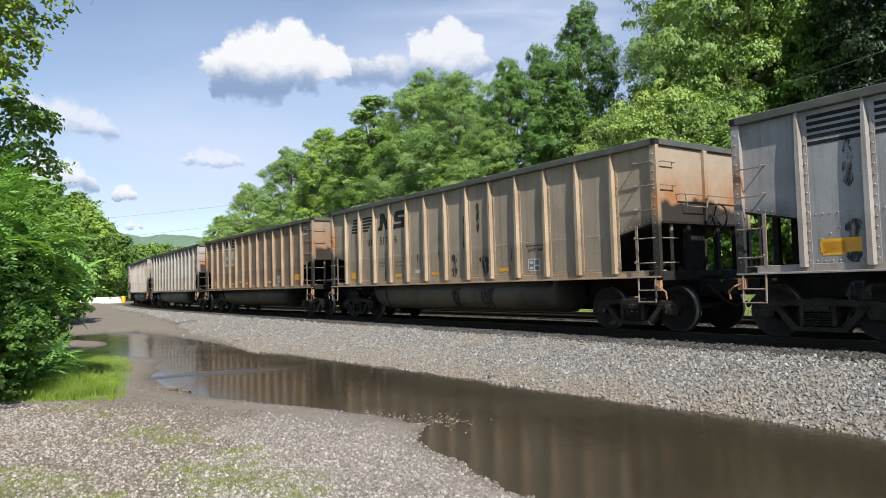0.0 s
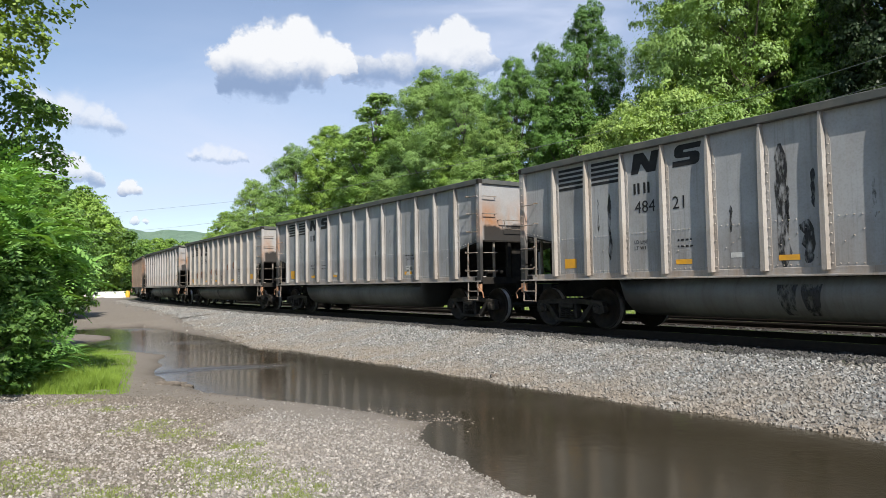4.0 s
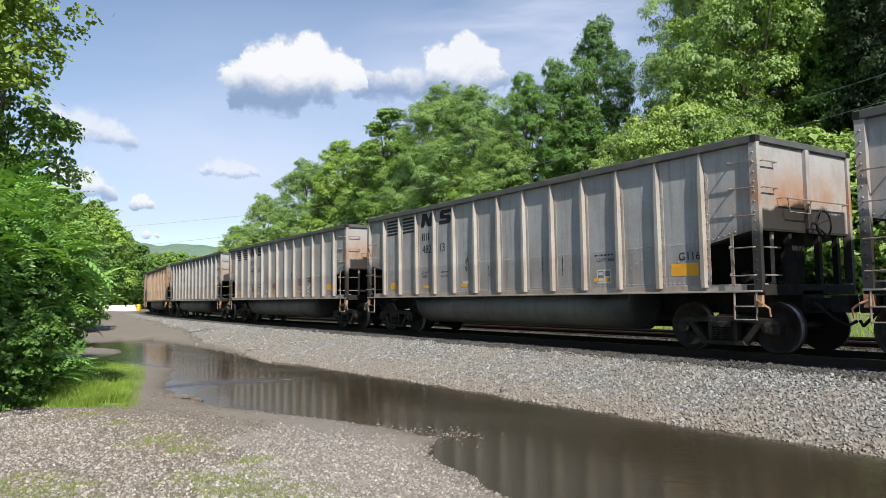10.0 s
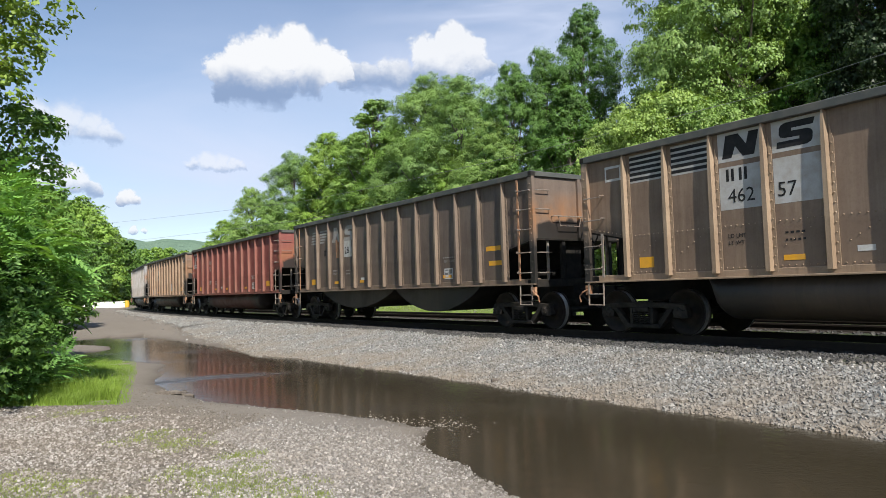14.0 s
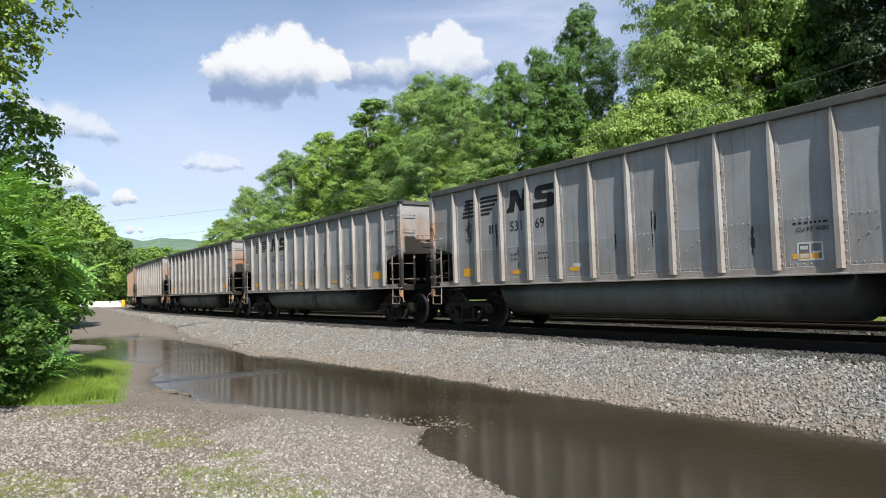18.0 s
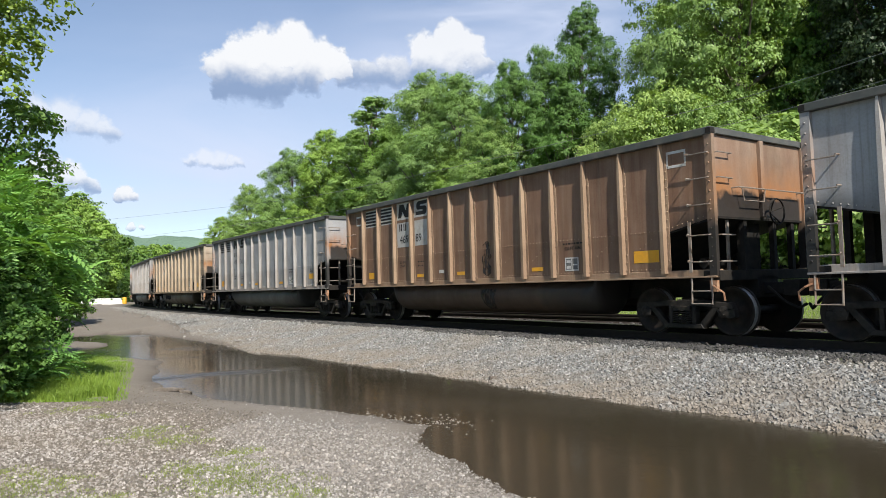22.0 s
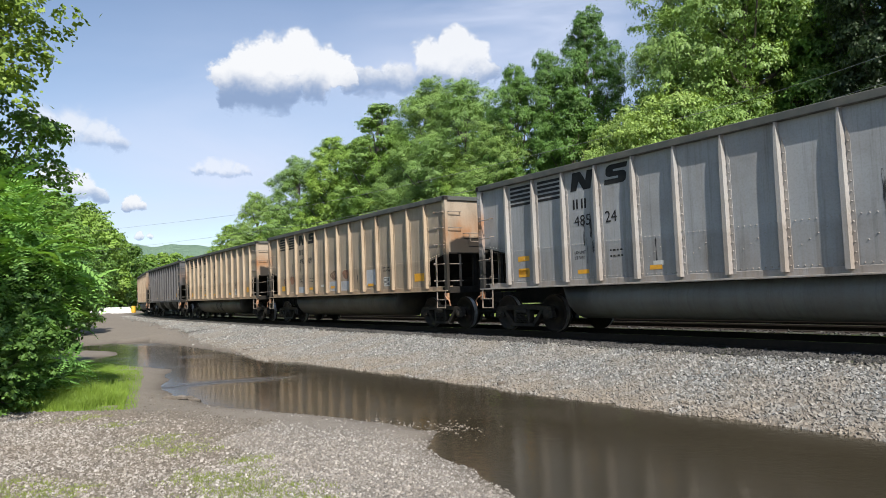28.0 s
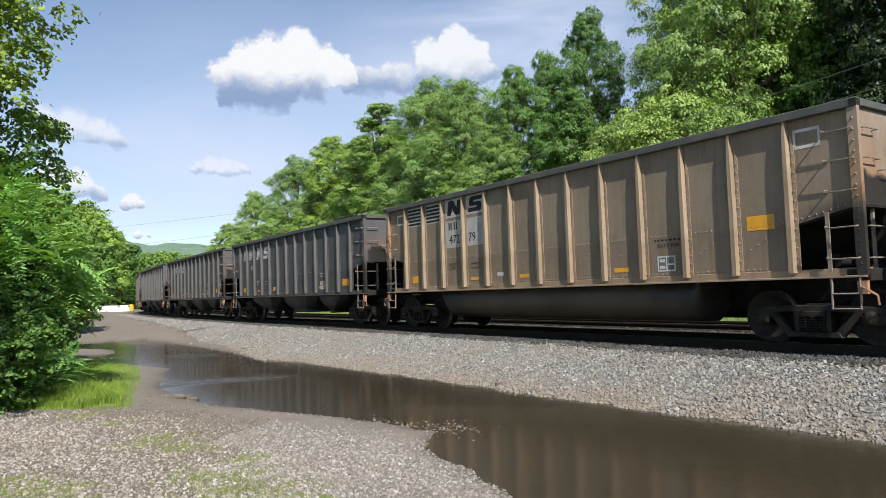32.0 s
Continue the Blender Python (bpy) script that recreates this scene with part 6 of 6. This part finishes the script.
# ---- grass ----
def blades(name, x, y, tall, label, mat=GRASSBLADE):
    rng = np.random.default_rng(len(x) + 5)
    n = len(x)
    z = ground_height(x, y) - 0.01
    a = rng.uniform(0, 2 * math.pi, n)
    lean = rng.uniform(0.1, 0.6, n) * tall
    b = rng.uniform(0, 2 * math.pi, n)
    w = 0.004 + 0.012 * tall
    foot = np.stack([x, y, z], 1)
    side = np.stack([np.cos(a), np.sin(a), 0 * a], 1) * w[:, None]
    bend = np.stack([np.cos(b) * lean, np.sin(b) * lean, tall], 1)
    midp = foot + bend * np.array([0.35, 0.35, 0.6])
    v = np.stack([foot - side, foot + side, midp + side * 0.7, midp - side * 0.7, foot + bend, foot + bend], 1)
    f = np.array([(0, 1, 2, 3)])
    g = np.arange(n)[:, None] * 6
    quads = np.concatenate([g + [0, 1, 2, 3], g + [3, 2, 4, 5]], 0)
    quads[n:, 3] = quads[n:, 2] + 1
    return tagged(new(name, soup(name, v.reshape(-1, 3) + np.tile(np.array([[0, 0, 0]] * 5 + [[0.002, 0, 0]]), (n, 1)), quads, mat)), label, "grass", kind="stuff")


def build_grass():
    rng = np.random.default_rng(8)
    # a low worn lawn that thins out into the silt
    s = rng.uniform(-8, 4, 30000)
    r = np.interp(s, LAWN_S, LAWN_R) - 0.3 + rng.gamma(2.0, 0.55, 30000)
    x, y, _ = on_line(s, r)
    keep = (ripple(x, y, 0.8, 1) > -0.75) & (ground_height(x, y) > WATER_Z + 0.03) & (y > 11.05)
    x, y = x[keep], y[keep]
    blades("lawn", x, y, rng.uniform(0.02, 0.075, len(x)), "low worn grass beside the pool")
    # tall tussocks along its front
    n = 15000
    x, y = rng.uniform(-7.6, -5.35, n), 11.15 + rng.gamma(1.6, 0.42, n)
    keep = (ripple(x, y, 0.5, 2) > -0.55) & (x < -5.3 - 0.42 * (y - 11.1)) & (ground_height(x, y) > WATER_Z + 0.03)
    x, y = x[keep], y[keep]
    blades("grass", x, y, rng.uniform(0.08, 0.30, len(x)) * (0.8 + 0.45 * ripple(x, y, 0.6, 3)) * np.clip(0.45 + (-5.3 - x), 0.45, 1.0), "bright green tall grass at the edge of the gravel")
    spots = [(a, b, q) for a, b, q in WEEDS for _ in range(int(60 * q))]
    heart = np.array(spots)
    cx, cy = heart[:, 0] + rng.normal(0, 0.6, len(heart)) * heart[:, 2], heart[:, 1] + rng.normal(0, 0.6, len(heart)) * heart[:, 2]
    cx, cy = np.repeat(cx, 55), np.repeat(cy, 55)
    x, y = cx + rng.normal(0, 0.05, len(cx)), cy + rng.normal(0, 0.05, len(cy))
    blades("weeds", x, y, rng.uniform(0.012, 0.042, len(x)), "low weeds between the gravel", WEED)
    s, r = rng.uniform(-30, 18, 24000), -rng.uniform(7.3, 13, 24000)
    x, y, _ = on_line(s, r)
    blades("verge_grass", x, y, rng.uniform(0.08, 0.3, len(x)), "green grass verge beyond the second track")


build_grass()


# ---- far things ----
def build_barriers():
    m = worn("whitewashed_concrete", (0.72, 0.71, 0.68), (0.5, 0.48, 0.44), 2, 0.8)
    bm = bmesh.new()
    prism(bm, [(-0.30, 0.0), (0.30, 0.0), (0.27, 0.12), (0.12, 0.35), (0.09, 0.85), (-0.09, 0.85), (-0.12, 0.35), (-0.27, 0.12)], "x", -0.98, 0.98)
    me = finish(bm, "concrete_barrier", m, 0.015)
    for i in range(3):
        x, y, z = place_at(-27.55 + 1.08 * i, 105 - 1.0 * i)
        ob = new("concrete_barrier", me)
        ob.matrix_basis = pose(x, y, z - 0.02, 0, 0, 27 + 2 * i)
        tagged(ob, "white concrete road barrier at the bend", "barrier", "barriers at the bend")
    bm = bmesh.new()
    lathe(bm, [(0, 0.30), (0.04, 0.31), (0.3, 0.29), (0.32, 0.31), (0.6, 0.28), (0.62, 0.30), (0.9, 0.25), (0.92, 0.10)], sides=16)
    me = finish(bm, "barrel", worn("yellow_plastic", (0.75, 0.42, 0.03), (0.55, 0.3, 0.04), 3, 0.5), shade=True)
    me.transform(pose(0, 0, 0, 90))
    x, y, z = place_at(-24.75, 103)
    ob = new("traffic_barrel", me)
    ob.matrix_basis = pose(x, y, z)
    tagged(ob, "yellow plastic traffic barrel beside the barrier", "barrel")


build_barriers()


def build_driftwood():
    for x, y, turn, long, thick in ((-4.95, 12.45, 10, 0.55, 0.055), (-4.6, 12.3, -25, 0.3, 0.035), (0.85, 12.75, 60, 0.22, 0.045), (3.75, 9.2, -35, 0.5, 0.016), (-6.6, 23.0, 15, 0.7, 0.03)):
        bm = bmesh.new()
        tube(bm, [(long * (i / 5 - 0.5), 0.04 * math.sin(2 * i), 0.02 * math.sin(3 * i)) for i in range(6)], [thick * q for q in (0.6, 1, 0.9, 0.85, 0.6, 0.25)], 7)
        ob = new("driftwood", finish(bm, "driftwood", BARK, shade=True))
        ob.matrix_basis = pose(x, y, float(ground_height(np.array([x]), np.array([y]))[0]) + thick * 0.5, 0, 0, turn)
        tagged(ob, "weathered brown stick washed up on the stones", "driftwood", "driftwood")


build_driftwood()


def build_hill():
    """A wooded ridge far down the valley."""
    m, n, l, b = material("far_wood", rough=1.0)
    # the haze of distance is painted into this pale blue-green
    col = mix(n, l, noise_of(n, l, 0.03, 6), (0.10, 0.16, 0.12), (0.17, 0.24, 0.17))
    l.new(col, b.inputs["Base Color"])
    b.inputs["Specular IOR Level"].default_value = 0.0
    bump(n, l, b, noise_of(n, l, 0.08, 5), 1.0, 8.0)
    az = np.radians(np.linspace(-62, 30, 180))
    rows = ((900, 0.0), (960, 0.35), (1040, 0.75), (1120, 1.0), (1300, 0.9), (1500, 0.4))
    top = 94 + 10 * np.sin(3 * az + 0.4) + 6 * np.sin(11 * az) + 1.6 * np.sin(97 * az) + 1.2 * np.sin(163 * az + 2)
    v = np.array([(d * math.sin(a), d * math.cos(a), h * t - 5) for d, h in rows for a, t in zip(az, top)])
    k = len(az)
    i, j = np.meshgrid(np.arange(len(rows) - 1), np.arange(k - 1), indexing="ij")
    a = (i * k + j).ravel()
    tagged(new("hill", soup("hill", v, np.stack([a, a + 1, a + k + 1, a + k], 1), m, True)), "hazy green wooded ridge down the valley", "hill", kind="structure")


build_hill()


def build_wires():
    m, n, l, b = material("wire", (0.16, 0.16, 0.165), 0.5)

    def wire(a, c, sag):
        bm = bmesh.new()
        a, c = Vector(a), Vector(c)
        pts = [a.lerp(c, i / 20) - Vector((0, 0, sag * 4 * (i / 20) * (1 - i / 20))) for i in range(21)]
        tube(bm, pts, 0.010, 4)
        tagged(new("utility_wire", finish(bm, "utility_wire", m)), "thin dark overhead utility wire", "wire", "overhead wires")
    def at(az, dist, el):
        return dist * math.sin(radians(az)), dist * math.cos(radians(az)), EYE.z + dist * math.tan(radians(el))
    for low in (0.0, 1.0):
        a, b, c, d = at(-29, 118, 5.3 - 1.5 * low), at(-11.5, 50, 7.42 - 1.5 * low), at(24, 30, 13.5 - 1.7 * low), at(46, 24, 17.3 - 1.9 * low)
        wire(a, b, 0.15), wire(b, c, 0.2), wire(c, d, 0.1)


build_wires()


# ---- clouds: a glowing backdrop far behind everything ----
def cloud(az, el, wide, high, puffs, seed, dense=1.0, base=-0.9):
    """One fair-weather cloud on a glowing card, its light and shade painted in; puffs: round heads (x, y, radius) in
    units of half its width.
    """
    m = bpy.data.materials.new("cloud")
    m.use_nodes = True
    n, l = m.node_tree.nodes, m.node_tree.links
    n.remove(n["Principled BSDF"])
    tc = n.new("ShaderNodeTexCoord")
    ns = node(n, "ShaderNodeTexNoise", Scale=2.6, Detail=9.0, Roughness=0.62)
    off = n.new("ShaderNodeVectorMath")
    off.operation = "ADD"
    off.inputs[1].default_value = (seed * 3.1, seed * 1.7, 0)
    l.new(tc.outputs["Object"], off.inputs[0])
    l.new(off.outputs[0], ns.inputs["Vector"])
    shake = n.new("ShaderNodeVectorMath")
    shake.operation = "MULTIPLY_ADD"
    l.new(ns.outputs["Color"], shake.inputs[0])
    shake.inputs[1].default_value = (0.56, 0.5, 0)
    l.new(tc.outputs["Object"], shake.inputs[2])
    place = n.new("ShaderNodeVectorMath")
    place.operation = "SUBTRACT"
    l.new(shake.outputs[0], place.inputs[0])
    place.inputs[1].default_value = (0.28, 0.25, 0)
    best = None
    for x, y, q in puffs:
        d = n.new("ShaderNodeVectorMath")
        d.operation = "DISTANCE"
        l.new(place.outputs[0], d.inputs[0])
        d.inputs[1].default_value = (x, y, 0)
        e = calc(n, l, "DIVIDE", d.outputs["Value"], q, False)
        best = e if best is None else calc(n, l, "MINIMUM", best, e, False)
    inside = n.new("ShaderNodeMapRange")
    inside.interpolation_type = "SMOOTHSTEP"
    l.new(best, inside.inputs["Value"])
    inside.inputs["From Min"].default_value, inside.inputs["From Max"].default_value = (1.08, 0.74) if dense > 0.75 else (1.2, 0.5)
    sep = n.new("ShaderNodeSeparateXYZ")
    l.new(place.outputs[0], sep.inputs[0])
    floor_ = n.new("ShaderNodeMapRange")
    floor_.interpolation_type = "SMOOTHSTEP"
    l.new(sep.outputs["Y"], floor_.inputs["Value"])
    floor_.inputs["From Min"].default_value, floor_.inputs["From Max"].default_value = base * high / wide, (base + 0.3) * high / wide
    alpha = calc(n, l, "MULTIPLY", calc(n, l, "MULTIPLY", inside.outputs[0], floor_.outputs[0]), dense)
    lit = n.new("ShaderNodeMapRange")
    lit.interpolation_type = "SMOOTHSTEP"
    l.new(calc(n, l, "ADD", sep.outputs["Y"], calc(n, l, "MULTIPLY", calc(n, l, "SUBTRACT", ns.outputs["Fac"], 0.5, False), 0.25, False), False), lit.inputs["Value"])
    lit.inputs["From Min"].default_value, lit.inputs["From Max"].default_value = -0.62 * high / wide, 0.08 * high / wide
    # sunlit head and shaded base are mixed by height into the glow
    col = mix(n, l, lit.outputs[0], (0.19, 0.26, 0.40), (0.61, 0.62, 0.64))
    em = n.new("ShaderNodeEmission")
    l.new(col, em.inputs["Color"])
    clear = n.new("ShaderNodeBsdfTransparent")
    ms = n.new("ShaderNodeMixShader")
    l.new(alpha, ms.inputs[0])
    l.new(clear.outputs[0], ms.inputs[1])
    l.new(em.outputs[0], ms.inputs[2])
    l.new(ms.outputs[0], n["Material Output"].inputs["Surface"])
    dist = 2600.0
    a, b = radians(az), radians(el)
    eye = Vector((dist * math.sin(a) * math.cos(b), dist * math.cos(a) * math.cos(b), dist * math.sin(b)))
    half = dist * math.tan(radians(wide) / 2)
    bm = bmesh.new()
    hi = 1.3 * high / wide
    bm.faces.new([bm.verts.new(p) for p in ((-1.35, -hi, 0), (1.35, -hi, 0), (1.35, hi, 0), (-1.35, hi, 0))])
    me = bpy.data.meshes.new("cloud")
    bm.to_mesh(me)
    bm.free()
    me.materials.append(m)
    ob = new("cloud", me)
    ob.matrix_basis = look(eye, eye * 2) @ Matrix.Diagonal((half, half, half, 1))
    ob.visible_shadow = False
    tagged(ob, "white fair-weather cloud with a blue-grey base", "cloud", "clouds", kind="structure")


def cirrus(az, el, wide, high, seed, least, most, tilt):
    """A thin streaky sheet of high ice cloud, fading out at its rim."""
    m = bpy.data.materials.new("cirrus")
    m.use_nodes = True
    n, l = m.node_tree.nodes, m.node_tree.links
    n.remove(n["Principled BSDF"])
    tc = n.new("ShaderNodeTexCoord")
    mp = n.new("ShaderNodeMapping")
    mp.inputs["Rotation"].default_value = (0, 0, radians(tilt))
    mp.inputs["Scale"].default_value = (1.0, 4.2, 1.0)
    mp.inputs["Location"].default_value = (seed, 2 * seed, 0)
    l.new(tc.outputs["Object"], mp.inputs["Vector"])
    ns = node(n, "ShaderNodeTexNoise", Scale=1.5, Detail=7.0, Roughness=0.5, Distortion=0.5)
    l.new(mp.outputs[0], ns.inputs["Vector"])
    streak = ramp(n, l, ns.outputs["Fac"], ((0.34, least), (0.68, most)))
    flat = n.new("ShaderNodeMapping")
    flat.inputs["Scale"].default_value = (1.0, wide / high, 1.0)
    l.new(tc.outputs["Object"], flat.inputs["Vector"])
    away = n.new("ShaderNodeVectorMath")
    away.operation = "LENGTH"
    l.new(flat.outputs[0], away.inputs[0])
    fade = n.new("ShaderNodeMapRange")
    fade.interpolation_type = "SMOOTHERSTEP"
    l.new(away.outputs["Value"], fade.inputs["Value"])
    fade.inputs["From Min"].default_value, fade.inputs["From Max"].default_value = 1.0, 0.1
    em = node(n, "ShaderNodeEmission", Color=(0.475, 0.52, 0.645, 1))
    clear = n.new("ShaderNodeBsdfTransparent")
    ms = n.new("ShaderNodeMixShader")
    l.new(calc(n, l, "MULTIPLY", streak, fade.outputs[0]), ms.inputs[0])
    l.new(clear.outputs[0], ms.inputs[1])
    l.new(em.outputs[0], ms.inputs[2])
    l.new(ms.outputs[0], n["Material Output"].inputs["Surface"])
    dist = 3200.0
    a, b = radians(az), radians(el)
    eye = Vector((dist * math.sin(a) * math.cos(b), dist * math.cos(a) * math.cos(b), dist * math.sin(b)))
    half = dist * math.tan(radians(wide) / 2)
    bm = bmesh.new()
    bm.faces.new([bm.verts.new(p) for p in ((-1, -high / wide, 0), (1, -high / wide, 0), (1, high / wide, 0), (-1, high / wide, 0))])
    me = bpy.data.meshes.new("cirrus")
    bm.to_mesh(me)
    bm.free()
    me.materials.append(m)
    ob = new("cirrus", me)
    ob.matrix_basis = look(eye, eye * 2) @ Matrix.Diagonal((half, half, half, 1))
    ob.visible_shadow = False
    tagged(ob, "thin streaky veil of high cloud", "cloud", "clouds", kind="structure")


cirrus(-8, 7, 90, 34, 3.0, 0.2, 0.9, 8)
cirrus(8, 20, 44, 16, 7.0, 0.1, 0.75, -14)
cloud(-13.1, 17.9, 11.6, 6.6, ((-0.76, -0.08, 0.24), (-0.5, 0.08, 0.3), (-0.18, 0.17, 0.33), (0.2, 0.24, 0.36), (0.48, 0.1, 0.33), (0.74, 0.02, 0.2), (-0.38, -0.34, 0.34), (-0.06, -0.27, 0.35), (-0.70, -0.30, 0.24), (0.4, -0.12, 0.28)), 1, 1.0, -1.04)
cloud(-1.3, 18.7, 11.8, 6.2, ((0.4, 0.22, 0.28), (0.02, 0.07, 0.24), (0.25, 0.05, 0.27), (0.58, 0.08, 0.26), (-0.42, -0.22, 0.26), (-0.75, -0.26, 0.24), (-1.0, -0.2, 0.2), (-0.1, -0.25, 0.22), (0.3, -0.2, 0.34), (0.78, -0.16, 0.18)), 2, 0.9)
cloud(-18.3, 10.35, 7.2, 1.5, ((-0.45, -0.04, 0.18), (-0.15, 0.04, 0.22), (0.1, 0.0, 0.2), (0.36, -0.04, 0.15), (0.55, -0.05, 0.12)), 3, 0.5)
cloud(-27.9, 12.7, 9.6, 3.4, ((-0.6, 0.05, 0.28), (-0.2, 0.06, 0.3), (0.15, -0.05, 0.24), (0.42, -0.09, 0.17)), 4, 0.62)
cloud(-24.65, 7.55, 2.7, 2.0, ((0.0, 0.1, 0.5), (-0.35, -0.15, 0.34), (0.4, -0.1, 0.3)), 5, 0.95)
cloud(-28.6, 8.7, 6.4, 3.4, ((-0.4, 0.15, 0.4), (0.1, 0.0, 0.36), (0.5, -0.2, 0.26)), 6, 0.8)
cloud(-23.9, 5.15, 2.4, 1.0, ((-0.3, 0.0, 0.3), (0.3, 0.0, 0.22)), 7, 0.8)


# ---- movement ----
SPEED, START, PITCH = 14.765, -8.117, 16.18
LAG_T = (-5, 0, 1.4, 3.3, 6, 8, 10, 13, 14.4, 17, 19, 22, 24, 25.5, 27.5, 37)
LAG = (0.1, 0.1, 0.2, -0.12, 0.04, 0.1, -0.14, 0.0, 0.05, -0.2, -0.27, 0.08, 0.0, -0.1, 0.25, 0.25)
# how far the later cars stand ahead of even spacing
AHEAD_N, AHEAD = (21, 22, 23, 24, 25, 26, 27, 28, 29, 30), (0, -0.37, -0.65, -0.65, -0.52, -0.37, -0.10, 0.11, 0.2, 0.3)


def train_place(n, t):
    """Where along the line the middle of car n is at t seconds."""
    return SPEED * t + START + float(np.interp(t, LAG_T, LAG)) - PITCH * n + 8.09 + float(np.interp(n, AHEAD_N, AHEAD))


def car_pose(s):
    x0, y0, _ = on_line(s - 6.17)
    x1, y1, _ = on_line(s + 6.17)
    return pose((x0 + x1) / 2, (y0 + y1) / 2, RAIL_Z, 0, 0, math.degrees(math.atan2(y1 - y0, x1 - x0)))


def motions():
    for n, car in TRAIN.items():
        walk(car, [(0.5 * i, car_pose(train_place(n, 0.5 * i))) for i in range(65)])
        # the wheels turn while the car is near
        first = max(0.0, (-44 - train_place(n, 0)) / SPEED)
        last = min(32.0, first + 70 / SPEED)
        if first > 32:
            continue
        ticks = [i / 30 for i in range(int(first * 30), int(last * 30) + 1)]
        for truck in car.children:
            if not truck.name.startswith("truck"):
                continue
            for axle in truck.children:
                if axle.name.startswith("wheelset"):
                    q = axle.matrix_basis.translation.x
                    rows = [(t, pose(q, 0, 0.457) @ Matrix.Rotation((train_place(n, t) - train_place(n, first)) / 0.457, 4, "Y")) for t in ticks]
                    if first > 0.05:
                        rows.insert(0, (0.0, rows[0][1]))
                    if last < 31.9:
                        rows.append((32.0, rows[-1][1]))
                    walk(axle, rows)


motions()
